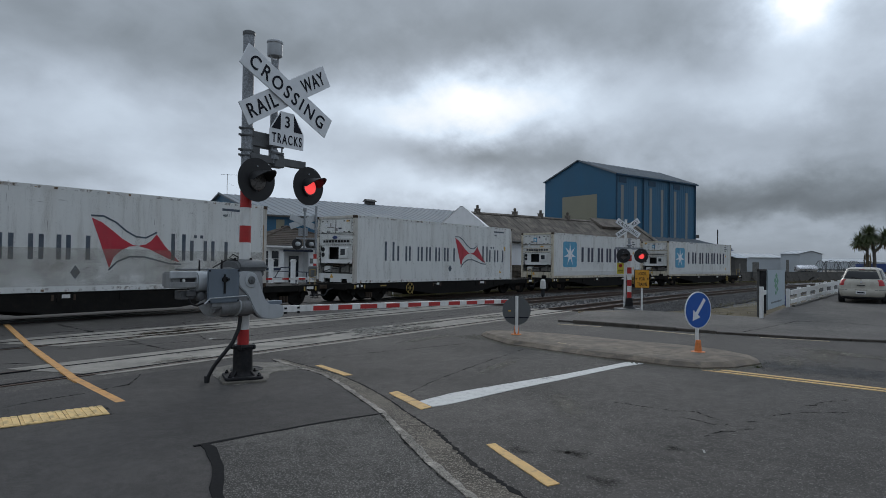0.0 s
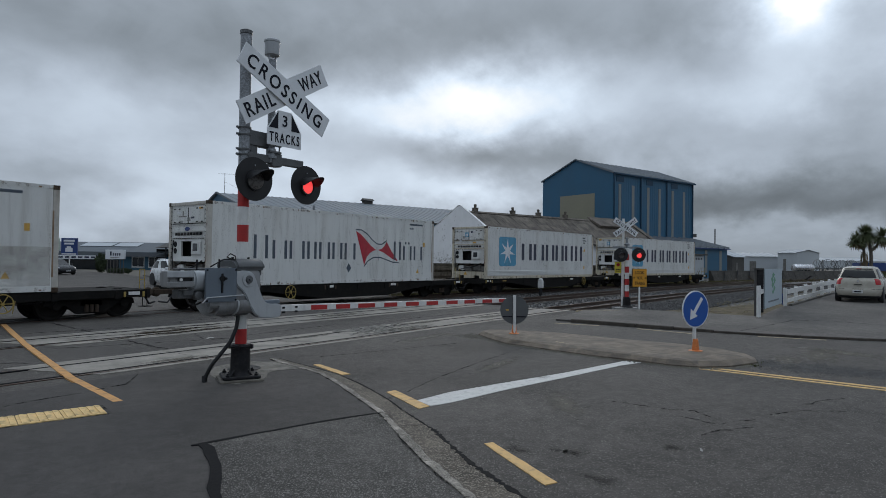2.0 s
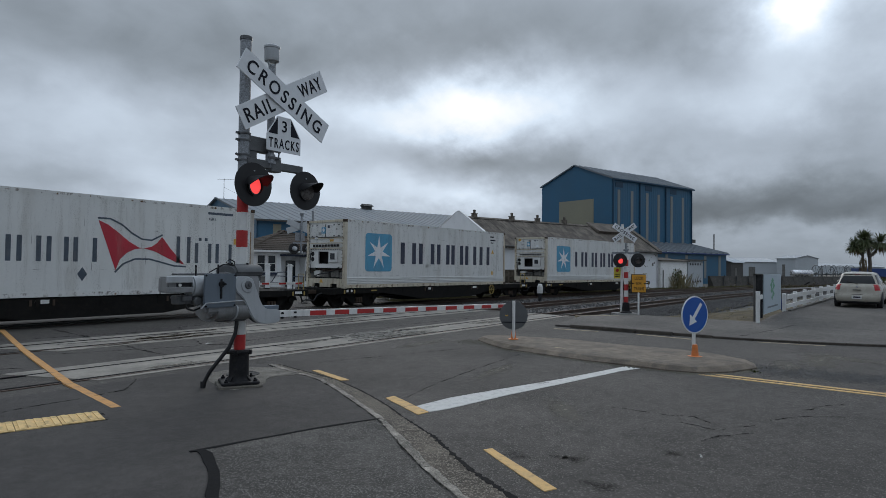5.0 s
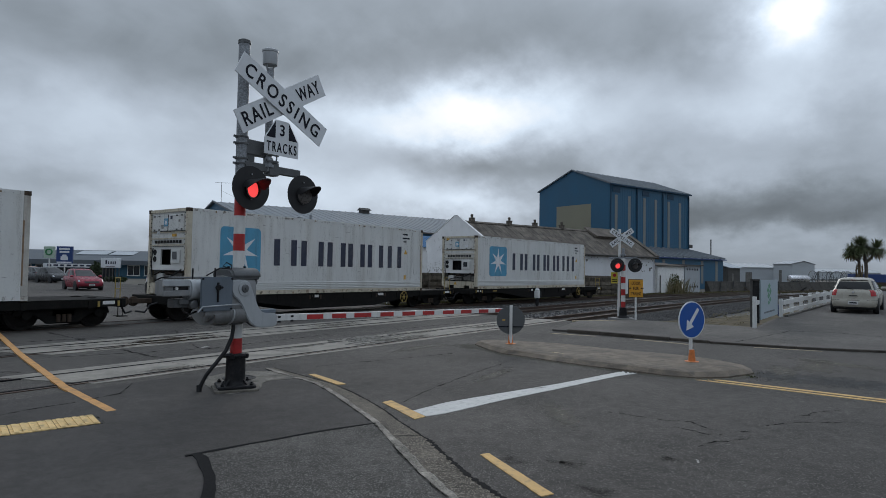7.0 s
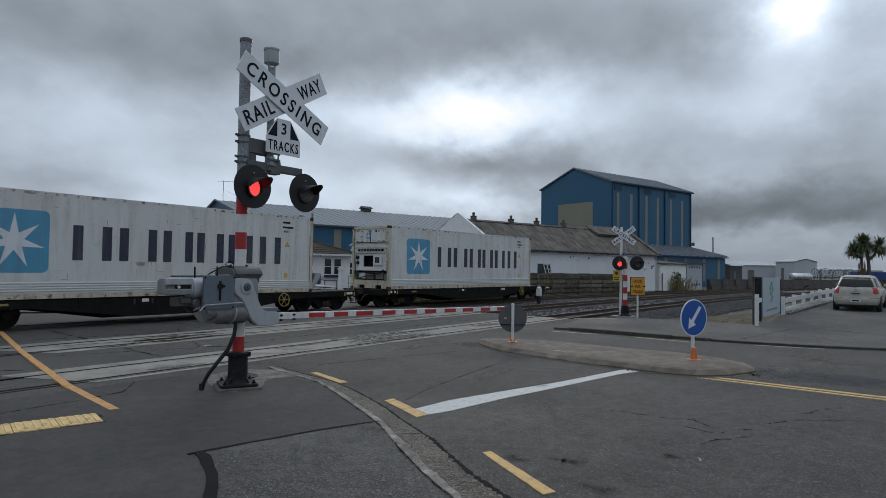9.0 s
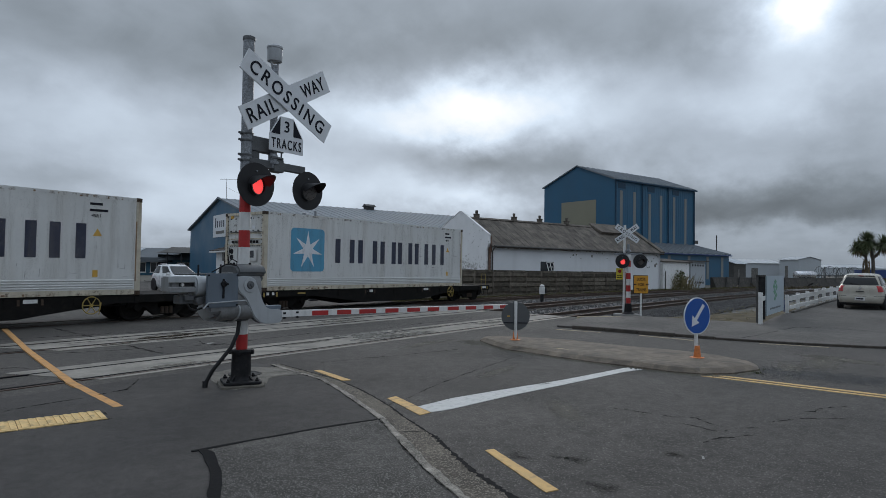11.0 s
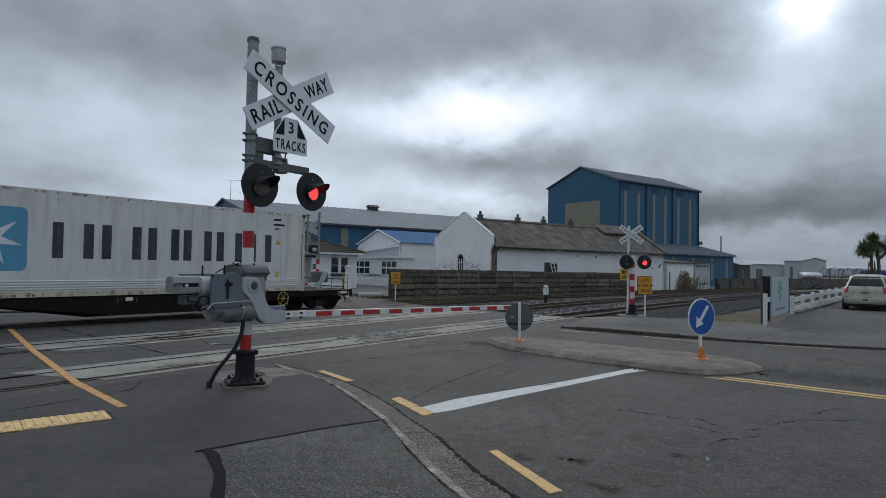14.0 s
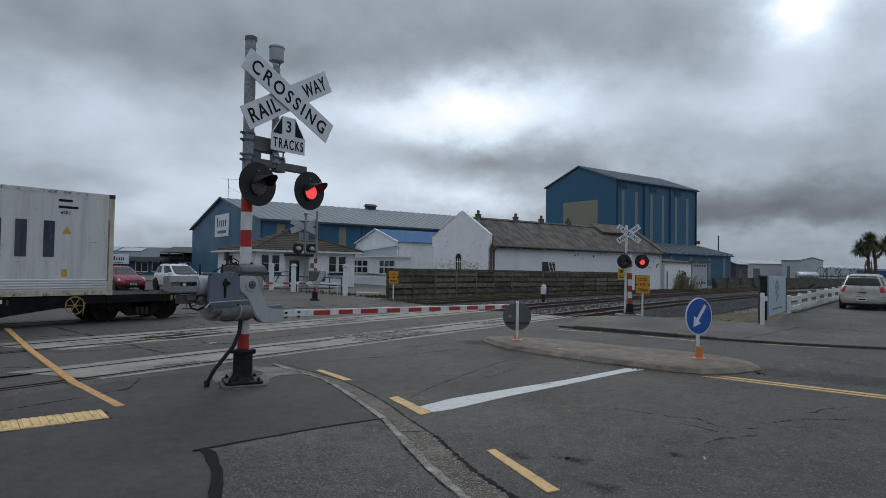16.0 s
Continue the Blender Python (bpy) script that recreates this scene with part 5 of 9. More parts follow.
lettering("word", "TRACKS", 0.15, SIGN_BLACK, trk, upright(pose(0, -0.009, -0.145)), width=0.58, apart=1.3)
signal_lamp(near, 0.042, -0.20, 2.99, 0.325, False)
signal_lamp(near, 1.036, -0.20, 3.0, 0.31, True)
for x0, x1 in ((0.08, 0.05), (0.98, 1.03)):
    part("lamp_arm", Shape().tube([(x0, -0.06, 3.34), (x1, -0.06, 3.0)], 0.03, 10), DARK_GALV, near)

# barrier machine: its cover plate, counterweights and boom stand forward of the pole
def eased(points, times=2):
    """Corners of a closed outline cut round."""
    for _ in range(times):
        o = []
        for (x0, y0), (x1, y1) in zip(points, points[1:] + points[:1]):
            o += [(x0 * 0.75 + x1 * 0.25, y0 * 0.75 + y1 * 0.25), (x0 * 0.25 + x1 * 0.75, y0 * 0.25 + y1 * 0.75)]
        points = o
    return points


mach = part("machine", Shape().profile(eased([(-0.26, 1.02), (0.24, 1.02), (0.30, 1.3), (0.28, 1.68), (-0.22, 1.70), (-0.27, 1.5)]), -0.36, 0.16), SHELL_GREY, near, "grey barrier machine case", bevel=0.04, smooth=True, steps=3)
part("machine_top", Shape().profile(eased([(-0.27, 1.62), (0.24, 1.62), (0.24, 1.76), (0.1, 1.81), (-0.16, 1.81), (-0.27, 1.74)]), -0.28, 0.22), DARK_GALV, mach, "dull grey domed lid", bevel=0.045, smooth=True, steps=3)
part("lid_hinge", Shape().lathe([(0.05, -0.12), (0.055, -0.1), (0.055, 0.1)], (0.17, -0.05, 1.60), 14, "y"), DARK_GALV, mach, smooth=True)
for x in (-0.25, 0.02):
    part("lid_bolt", Shape().lathe([(0.018, 1.79), (0.018, 1.83)], (x, -0.12, 0), 8), CAST_IRON, mach)
part("lower_shell", Shape().profile(eased([(-0.27, 1.26), (-0.30, 1.12), (-0.20, 1.0), (0.10, 0.99), (0.26, 1.08), (0.27, 1.26)], 3), -0.61, 0.10), SHELL_GREY, near, "rounded grey underside", bevel=0.07, smooth=True, steps=4)
part("shell_skirt", Shape().profile(eased([(-0.20, 1.04), (-0.14, 0.975), (0.08, 0.965), (0.18, 1.04)]), -0.36, 0.0), DARK_GALV, near, bevel=0.02)
part("shell_rib", Shape().profile(eased([(-0.29, 1.25), (-0.315, 1.12), (-0.21, 0.985), (0.10, 0.975), (0.27, 1.07), (0.28, 1.25)], 3), -0.27, -0.245), ARM_GREY, near, smooth=True)
cover = part("cover_plate", Shape().box(-0.805, -0.305, -0.32, -0.29, 1.205, 1.675), CASE_GREY, near, "blue-grey steel cover plate", bevel=0.012, steps=2)
part("latch", Shape().box(-0.562, -0.538, -0.337, -0.32, 1.33, 1.60).lathe([(0.04, -0.35), (0.04, -0.32)], (-0.55, 0, 1.53), 14, "y").lathe([(0.018, -0.38), (0.018, -0.32)], (-0.52, 0, 1.53), 8, "y"), CAST_IRON, cover, "black latch")
part("rail_handle", Shape().tube([(-0.87, -0.36, 1.205), (-0.80, -0.36, 1.275), (-0.20, -0.34, 1.29), (-0.16, -0.30, 1.27)], 0.010, 8), ARM_GREY, cover)
for x, z in ((-0.78, 1.23), (-0.33, 1.23), (-0.78, 1.65), (-0.33, 1.65)):
    part("plate_bolt", Shape().lathe([(0.014, -0.33), (0.014, -0.318)], (x, 0, z), 6, "y"), CAST_IRON, cover)
part("support", Shape().box(-0.74, -0.30, -0.29, -0.12, 1.12, 1.60), SHELL_GREY, near, bevel=0.03, steps=2)
# counterweights: two plates with a slot between them, on a rounded arm
cw = part("counterweight", Shape().box(-1.26, -0.92, -0.20, 0.04, 1.42, 1.63), SHELL_GREY, near, "stacked grey steel counterweights", bevel=0.02, steps=2)
part("weight_plate", Shape().box(-1.29, -0.92, -0.24, -0.20, 1.42, 1.495), SHELL_GREY, cw, bevel=0.008)
part("weight_plate", Shape().box(-1.29, -0.92, -0.24, -0.20, 1.55, 1.64), ARM_GREY, cw, bevel=0.008)
part("weight_slot", Shape().box(-1.14, -0.93, -0.212, -0.204, 1.50, 1.545), UNIT_DARK, cw)
part("weight_nut", Shape().lathe([(0.022, -0.23), (0.022, -0.2)], (-1.10, 0, 1.522), 8, "y"), WHITE_PAINT, cw)
part("weight_arm", Shape().profile(eased([(-0.26, 1.36), (0.0, 1.36), (0.0, 1.64), (-0.26, 1.64)]), -0.92, -0.55), ARM_GREY, near, bevel=0.025, smooth=True, steps=2)
part("weight_lid", Shape().box(-1.10, -0.84, -0.15, 0.0, 1.65, 1.675), DARK_GALV, cw, bevel=0.01)
part("weight_lid", Shape().box(-0.80, -0.56, -0.15, 0.0, 1.65, 1.675), DARK_GALV, cw, bevel=0.01)
part("weight_pin", Shape().tube([(-0.80, -0.1, 1.64), (-0.80, -0.1, 1.79)], 0.012, 8), CAST_IRON, cw)
part("lower_block", Shape().box(-1.10, -0.74, -0.16, 0.0, 1.26, 1.38).box(-1.04, -0.90, -0.2, -0.16, 1.30, 1.38).lathe([(0.06, -0.24), (0.06, -0.12)], (-0.84, 0, 1.30), 12, "y"), DARK_GALV, near, "dull grey drive linkage", bevel=0.012)
part("drive_hose", Shape().tube([(-0.98, -0.15, 1.27), (-0.95, -0.16, 1.20), (-0.86, -0.16, 1.17), (-0.76, -0.15, 1.20)], 0.014, 8), RUBBER, near, smooth=True)
part("aerial", Shape().tube([(-0.52, -0.2, 1.66), (-0.52, -0.2, 1.80)], 0.012, 8), CAST_IRON, near)
part("lifting_wire", Shape().tube([(-0.66, -0.2, 1.69), (-0.44, -0.2, 1.80), (-0.26, -0.2, 1.79), (-0.2, -0.12, 1.84), (-0.27, -0.1, 1.88), (-0.33, -0.1, 1.83), (-0.22, -0.1, 1.79)], 0.009, 6), CAST_IRON, near)
# the swan-neck arm and the boom
neck = eased([(-0.12, 1.62), (0.02, 1.645), (0.14, 1.625), (0.22, 1.53), (0.27, 1.40), (0.36, 1.20), (0.46, 1.135), (0.69, 1.135), (0.69, 1.03), (0.69, 0.925), (0.36, 0.925), (0.24, 0.97), (0.14, 1.10), (0.02, 1.34), (-0.12, 1.42)])
part("boom_bracket", Shape().slab(neck, -0.03, 0.03, pose(-0.19, -0.27, 0, 90, 0, 0)), ARM_GREY, near, "pale grey swan-neck boom bracket", bevel=0.012, steps=2)
part("bracket_rim", Shape().slab([(0.09 + 0.11 * math.cos(q), 1.51 + 0.11 * math.sin(q)) for q in (j * math.pi / 14 for j in range(28))], 0.03, 0.042, pose(-0.19, -0.27, 0, 90, 0, 0)), ARM_GREY, near, bevel=0.006)
part("inner_bracket", Shape().slab(neck, -0.015, 0.015, pose(-0.17, -0.16, 0, 90, 0, 0)), DARK_GALV, near, bevel=0.008)
part("pivot", Shape().lathe([(0.05, -0.335), (0.06, -0.32), (0.06, -0.30)], (-0.10, 0, 1.51), 18, "y").lathe([(0.022, -0.36), (0.022, -0.33)], (-0.10, 0, 1.51), 6, "y"), DARK_GALV, near, smooth=True)
part("shear_box", Shape().box(0.24, 0.52, -0.24, -0.15, 1.13, 1.19), CASE_GREY, near, bevel=0.008)
BOOM0, BOOM1 = (0.48, 1.06), (7.47, 0.875)
boom = part("boom", Shape().beam((BOOM0[0], -0.25, BOOM0[1]), (BOOM1[0], -0.25, BOOM1[1]), 0.05, 0.098), WHITE_PAINT, near, "white boom with red stripes")
fall = (BOOM1[1] - BOOM0[1]) / (BOOM1[0] - BOOM0[0])
for x0, x1 in [(1.11, 1.46), (1.66, 1.99), (2.19, 2.62), (2.87, 3.24), (3.5, 3.89), (4.14, 4.52), (4.82, 5.23), (5.49, 5.91), (6.22, 6.63), (6.94, 7.42)]:
    part("red_stripe", Shape().beam((x0, -0.25, BOOM0[1] + fall * (x0 - BOOM0[0]) - 0.006), (x1, -0.25, BOOM0[1] + fall * (x1 - BOOM0[0]) - 0.006), 0.056, 0.076), RED_PAINT, boom)
for x in (0.53, 0.78):
    for z in (1.05, 0.98):
        part("boom_bolt", Shape().box(x, x + 0.05, -0.282, -0.27, z, z + 0.03), CAST_IRON, boom)
part("cable", Shape().tube([(-0.13, -0.10, 1.02), (-0.13, -0.10, 0.93), (-0.15, -0.10, 0.80), (-0.22, -0.06, 0.60), (-0.33, 0.02, 0.42), (-0.42, 0.10, 0.26), (-0.45, 0.17, 0.12), (-0.46, 0.2, -0.02)], 0.028, 10), RUBBER, near, "black rubber cable hose", smooth=True)
part("cable_collar", Shape().lathe([(0.036, -0.02), (0.036, 0.12)], (-0.46, 0.2, 0), 12), RUBBER, near, smooth=True)


def far_signal(m, label, pole_top, front, name="crossing_signal"):
    t = thing(name, label, "crossing signal", m, "level crossing signals")
    part("base", Shape().lathe([(0.26, -0.1), (0.24, 0.05), (0.15, 0.12), (0.13, 0.42), (0.09, 0.44)], n=16), CAST_IRON, t, smooth=True)
    if front:
        part("pad", Shape().box(-0.5, 0.4, -0.3, 0.3, -0.2, 0.03), CONCRETE, t, "pale concrete pad")
    z, k = 0.42, 0
    while z < 2.1:
        part("band", Shape().tube([(0, 0, z), (0, 0, z + 0.24)], 0.085, 16), WHITE_PAINT if k % 2 else RED_PAINT, t, smooth=True)
        z += 0.24
        k += 1
    part("arm", Shape().box(-0.55, 0.55, 0.02, 0.08, 2.32, 2.40).tube([(0, 0.03, 2.05), (0, 0.03, 2.75)], 0.05, 12).lathe([(0.10, 2.44), (0.11, 2.5), (0.0, 2.56)], (0, 0.03, 0), 12), GALV, t, bevel=0.0)
    return t


# signal on the far footpath, fronting the near corner
f2 = far_signal(facing(23.58, 8.37, 0.055, -0.80, -0.60), "striped crossing signal with two red lamps on the pavement", 3.5, True)
part("mast", Shape().tube([(-0.13, 0.16, -0.1), (-0.10, 0.16, 3.5)], 0.05, 12), WHITE_PAINT, f2, "slim white mast", smooth=True)
crossbuck(f2, 3.16, 1.06, 0.21, 36, 34, x=-0.05, y=0.06)
signal_lamp(f2, -0.27, -0.12, 2.07, 0.275, False)
signal_lamp(f2, 0.42, -0.12, 2.08, 0.275, True)
yb = part("notice", Shape().box(-0.42, -0.16, 0.2, 0.215, 1.36, 1.80), SIGN_LEMON, f2, "small yellow warning notice")
part("symbol", Shape().lathe([(0.065, 0.192), (0.065, 0.2)], (-0.29, 0, 1.68), 16, "y"), RED_PAINT, yb)
part("text_bar", Shape().box(-0.39, -0.19, 0.194, 0.2, 1.49, 1.52).box(-0.39, -0.19, 0.194, 0.2, 1.42, 1.45), SIGN_BLACK, yb)

# signal across the line, its back to the camera
f3 = far_signal(facing(21.0, 23.52, 0.0, 0.25, 0.97), "grey-backed crossing signal with a lowered barrier beside the far lane", 4.3, False)
part("mast", Shape().tube([(0.0, 0.05, 2.1), (0.0, 0.05, 4.5)], 0.06, 12), GALV, f3, smooth=True)
crossbuck(f3, 3.68, 1.45, 0.30, 20, 20, front=False, x=0.68, y=0.0, words=False)
part("mast", Shape().tube([(0.62, 0.05, 2.3), (0.62, 0.05, 4.2)], 0.05, 12).lathe([(0.09, 4.2), (0.10, 4.36), (0.0, 4.4)], (0.62, 0.05, 0), 12).box(0.0, 1.05, 0.02, 0.08, 2.82, 2.9), GALV, f3, smooth=True)
part("tracks_board", Shape().box(0.42, 0.92, -0.02, 0.0, 2.98, 3.38), GALV, f3, "bare back of the track-count board")
for x in (0.25, 0.98):
    tg = part("target", Shape().lathe([(0.28, -0.02), (0.28, 0.0), (0.19, 0.01)], (x, 0, 2.58), 24, "y"), LAMP_BLACK, f3, "back of a lamp target", smooth=True)
    part("housing", Shape().lathe([(0.115, 0.0), (0.105, 0.16), (0.05, 0.2)], (x, 0, 2.58), 16, "y"), ARM_GREY, tg, smooth=True)
part("machine", Shape().box(-0.45, 0.25, -0.25, 0.3, 0.95, 1.5), DARK_GALV, f3, "grey barrier machine", bevel=0.05)
part("boom_bracket", Shape().slab([(-0.4, 1.5), (-0.1, 1.5), (0.1, 1.0), (0.35, 0.95), (0.35, 0.8), (0.0, 0.78), (-0.3, 1.25)], -0.03, 0.03, pose(0, 0.36, 0, 90, 0, 0)), ARM_GREY, f3, bevel=0.01)
bm3 = part("boom", Shape().beam((0.35, 0.36, 0.88), (5.6, 0.36, 0.86), 0.05, 0.11), WHITE_PAINT, f3)
for k in range(6):
    part("red_stripe", Shape().beam((0.7 + k * 0.85, 0.36, 0.878), (1.05 + k * 0.85, 0.36, 0.876), 0.056, 0.09), RED_PAINT, bm3)

# ---------------------------------------------------------------- street signs


def look_sign(m, w=0.62, h=0.67):
    t = thing("warning_sign", "orange-yellow rail warning sign on a white post", "warning sign", m, "rail warning signs")
    part("post", Shape().tube([(0, 0.04, -0.2), (0, 0.04, 1.2)], 0.035, 12), WHITE_PAINT, t, smooth=True)
    b = part("board", Shape().box(-w / 2, w / 2, -0.01, 0.01, 0.88, 0.88 + h), SIGN_YELLOW, t, bevel=0.004)
    part("back", Shape().box(-w / 2 - 0.03, w / 2 - 0.01, 0.012, 0.035, 0.86, 0.9 + h), DARK_PLASTIC, t, "dark backing board")
    for k, word in enumerate(("LOOK", "FOR", "TRAINS")):
        lettering("word", word, 0.115, SIGN_BLACK, b, upright(pose(0, -0.013, 0.88 + h * (0.80 - 0.30 * k))), width=w * (0.62, 0.4, 0.72)[k])
    for k in (-1, 1):
        part("arrow", Shape().slab([(0.17 * k, 0.0), (0.21 * k, 0.035), (0.21 * k, 0.015), (0.28 * k, 0.015), (0.28 * k, -0.015), (0.21 * k, -0.015), (0.21 * k, -0.035)], 0, 0.003, pose(0, -0.011, 0.88 + h * 0.5, 90, 0, 0)), SIGN_BLACK, b)
    return t


ls = look_sign(facing(23.43, 7.82, 0.03, -0.86, -0.51), 0.52)
copy_thing(ls, facing(25.45, 22.2, -0.05, -0.80, -0.60))

kl = thing("keep_left_sign", "round blue sign with a white arrow on an orange base", "traffic sign", facing(12.63, 3.11, 0.105, -0.45, -0.893))
part("post", Shape().tube([(0, 0.03, 0), (0, 0.03, 1.0)], 0.034, 12), WHITE_PAINT, kl, smooth=True)
part("base", Shape().lathe([(0.135, -0.01), (0.135, 0.02), (0.07, 0.03), (0.048, 0.24), (0.04, 0.245)], n=20), ORANGE, kl, "orange plastic cone base", smooth=True)
dsc = part("disc", Shape().lathe([(0.362, 0.0), (0.362, 0.014), (0.35, 0.016)], (0, 0, 0.825), 40, "y"), SIGN_WHITE, kl, "white rim")
part("blue_face", Shape().lathe([(0.340, -0.005), (0.340, 0.0)], (0, 0, 0.825), 40, "y"), SIGN_BLUE, dsc)
part("arrow", Shape().slab([(-0.035, 0.27), (0.035, 0.27), (0.035, -0.08), (0.12, -0.08), (0.0, -0.26), (-0.12, -0.08), (-0.035, -0.08)], 0, 0.004, pose(0.0, -0.006, 0.825, 0, 38, 0) @ pose(0, 0, 0, 90, 0, 0)), SIGN_WHITE, dsc)

kb = thing("traffic_sign", "grey back of a round traffic sign on an orange base", "traffic sign", facing(12.73, 7.22, 0.105, 0.80, 0.60))
part("post", Shape().tube([(0, 0.03, 0), (0, 0.03, 0.915)], 0.036, 12), WHITE_PAINT, kb, smooth=True)
part("base", Shape().lathe([(0.12, -0.01), (0.12, 0.02), (0.065, 0.03), (0.045, 0.2), (0.04, 0.205)], n=20), ORANGE, kb, "orange plastic cone base", smooth=True)
dk = part("disc", Shape().lathe([(0.335, -0.012), (0.335, 0.0)], (0, 0, 0.565), 40, "y"), SIGN_GREY, kb)
part("brace", Shape().box(-0.28, 0.28, 0.0, 0.02, 0.40, 0.42), SIGN_BLACK, dk)
part("sticker", Shape().box(0.13, 0.20, 0.001, 0.003, 0.55, 0.58), AMBER_MARK, dk)


# ---------------------------------------------------------------- the train
PITCH = 16.7
FLOOR = 0.82
TRAIN = [(0.0, 18.57), (1.75, 12.65), (3.5, 6.68), (7.0, -5.50), (9.0, -12.45), (12.5, -24.60), (16.0, -36.95)]


def reach(t):
    """How far along the line the second container's leading end is at t."""
    return float(np.interp(t, [a for a, _ in TRAIN], [b for _, b in TRAIN]))


def on_line(q):
    """The pose of a wagon whose container's leading end stands at q on the line: the container's middle, on the rails."""
    a, q1 = Vector((q, 19.55 - off3(q), 0.012)), q + 12.19
    for _ in range(3):
        q1 = q + math.sqrt(12.19**2 - (off3(q1) - off3(q)) ** 2)
    b = Vector((q1, 19.55 - off3(q1), 0.012))
    return pose((a.x + b.x) / 2, (a.y + b.y) / 2, 0.012, 0, 0, math.degrees(math.atan2(b.y - a.y, b.x - a.x)))


E0, E1, HW, TOP = -6.096, 6.096, 1.219, FLOOR + 2.896


def flat_mark(name, outline, material_, parent, y=-HW, lift=0.006, label=""):
    """A painted mark on the container's side: an outline in x from the leading end and z over the rails."""
    return part(name, Shape().slab([(x + E0, z) for x, z in outline], 0.0, lift, pose(0, y, 0, 90, 0, 0)), material_, parent, label)


def bars(parent, x0, x1, z0, z1, stroke, material_):
    part("letter_bar", Shape().slab([(x0 + E0, z0), (x0 + E0 + stroke, z0), (x0 + E0 + stroke, z1), (x0 + E0, z1)], 0.0, 0.006, pose(0, -HW, 0, 90, 0, 0)), material_, parent)
    part("letter_bar", Shape().slab([(x1 + E0 - stroke, z0), (x1 + E0, z0), (x1 + E0, z1), (x1 + E0 - stroke, z1)], 0.0, 0.006, pose(0, -HW, 0, 90, 0, 0)), material_, parent)


def star_outline(cx, cz, r, r2, n=7):
    return [(cx + (r if k % 2 == 0 else r2) * math.sin(k * math.pi / n), cz + (r if k % 2 == 0 else r2) * math.cos(k * math.pi / n)) for k in range(2 * n)]


def container(style, label, seed):
    rr = random.Random(seed)
    blue = style == "blue"
    panel, frame_m = (CREAM_PANEL, RUST_CREAM) if blue else (WHITE_PANEL, RUST_WHITE)
    c = thing("refrigerated_container", label, "shipping container", None, "containers on the train")
    for side in (-1, 1):
        name = "side_panel"
        y0, y1 = (side * HW, side * (HW - 0.05)) if side > 0 else (-HW, -(HW - 0.05))
        p = part(name, Shape().box(E0 + 0.17, E1 - 0.17, min(y0, y1), max(y0, y1), FLOOR + 0.16, TOP - 0.1), panel, c)
        part("bottom_rail", Shape().box(E0 + 0.17, E1 - 0.17, side * HW - 0.045 if side > 0 else -HW - 0.008, side * HW + 0.008 if side > 0 else -HW + 0.045, FLOOR + 0.012, FLOOR + 0.16), frame_m if blue else panel, c)
        part("top_rail", Shape().box(E0 + 0.17, E1 - 0.17, side * HW - 0.05 if side > 0 else -HW - 0.006, side * HW + 0.006 if side > 0 else -HW + 0.05, TOP - 0.1, TOP - 0.005), panel, c)
    if blue:
        for z in (0.20, 0.27, 0.34, 0.41):
            part("side_rib", Shape().profile([(-HW, FLOOR + z), (-HW - 0.022, FLOOR + z + 0.012), (-HW - 0.022, FLOOR + z + 0.035), (-HW, FLOOR + z + 0.047)], E0 + 0.2, E1 - 0.2), panel, c)
    for k in range(1, 8):
        x = E0 + k * 12.19 / 8 + rr.uniform(-0.05, 0.05)
        part("panel_seam", Shape().box(x - 0.006, x + 0.006, -HW - 0.0025, -HW, FLOOR + (0.5 if blue else 0.18), TOP - 0.1), panel, c)
    part("roof", Shape().box(E0 + 0.1, E1 - 0.1, -HW + 0.02, HW - 0.02, TOP - 0.06, TOP - 0.012), panel, c)
    part("floor", Shape().box(E0 + 0.1, E1 - 0.1, -HW + 0.05, HW - 0.05, FLOOR + 0.02, FLOOR + 0.1), BLACK_STEEL, c)
    for x in (E0, E1):
        for y in (-HW, HW):
            xa, xb = (x, x + 0.17) if x < 0 else (x - 0.17, x)
            ya, yb = (y, y + 0.13) if y < 0 else (y - 0.13, y)
            post = part("corner_post", Shape().box(xa, xb, ya, yb, FLOOR + 0.118, TOP - 0.118), frame_m, c, bevel=0.01)
            part("corner_casting", Shape().box(min(xa, x - 0.004), max(xb, x + 0.004), min(ya, y - 0.004), max(yb, y + 0.004), TOP - 0.118, TOP), RUSTY, post, "dark steel corner casting")
            part("corner_casting", Shape().box(min(xa, x - 0.004), max(xb, x + 0.004), min(ya, y - 0.004), max(yb, y + 0.004), FLOOR, FLOOR + 0.118), RUSTY if rr.random() < 0.5 else frame_m, post, "steel corner casting")
    # machinery end
    X = E0
    part("end_rail", Shape().box(X, X + 0.1, -HW + 0.13, HW - 0.13, TOP - 0.11, TOP - 0.01), frame_m, c)
    part("end_wall", Shape().box(X + 0.42, X + 0.46, -HW + 0.1, HW - 0.1, FLOOR + 0.05, TOP - 0.08), UNIT_DARK, c, "dark recess behind the cooling unit")
    unit = part("cooling_unit", Shape().box(X + 0.05, X + 0.40, -HW + 0.13, HW - 0.13, 2.42, TOP - 0.11), panel, c, "white cooling unit cover")
    part("vent_panel", Shape().box(X + 0.02, X + 0.05, -0.95, 0.95, 2.98, 3.52), panel, unit, bevel=0.01)
    for z in (2.93, 2.72, 2.50):
        part("unit_rib", Shape().box(X + 0.025, X + 0.05, -1.06, 1.06, z - 0.02, z + 0.02), frame_m if blue else panel, unit)
    for y in (-0.85, -0.55, 0.55, 0.85):
        for z in (3.02, 3.48):
            part("clip", Shape().box(X - 0.004, X + 0.02, y - 0.035, y + 0.035, z - 0.02, z + 0.02), UNIT_DARK, unit)
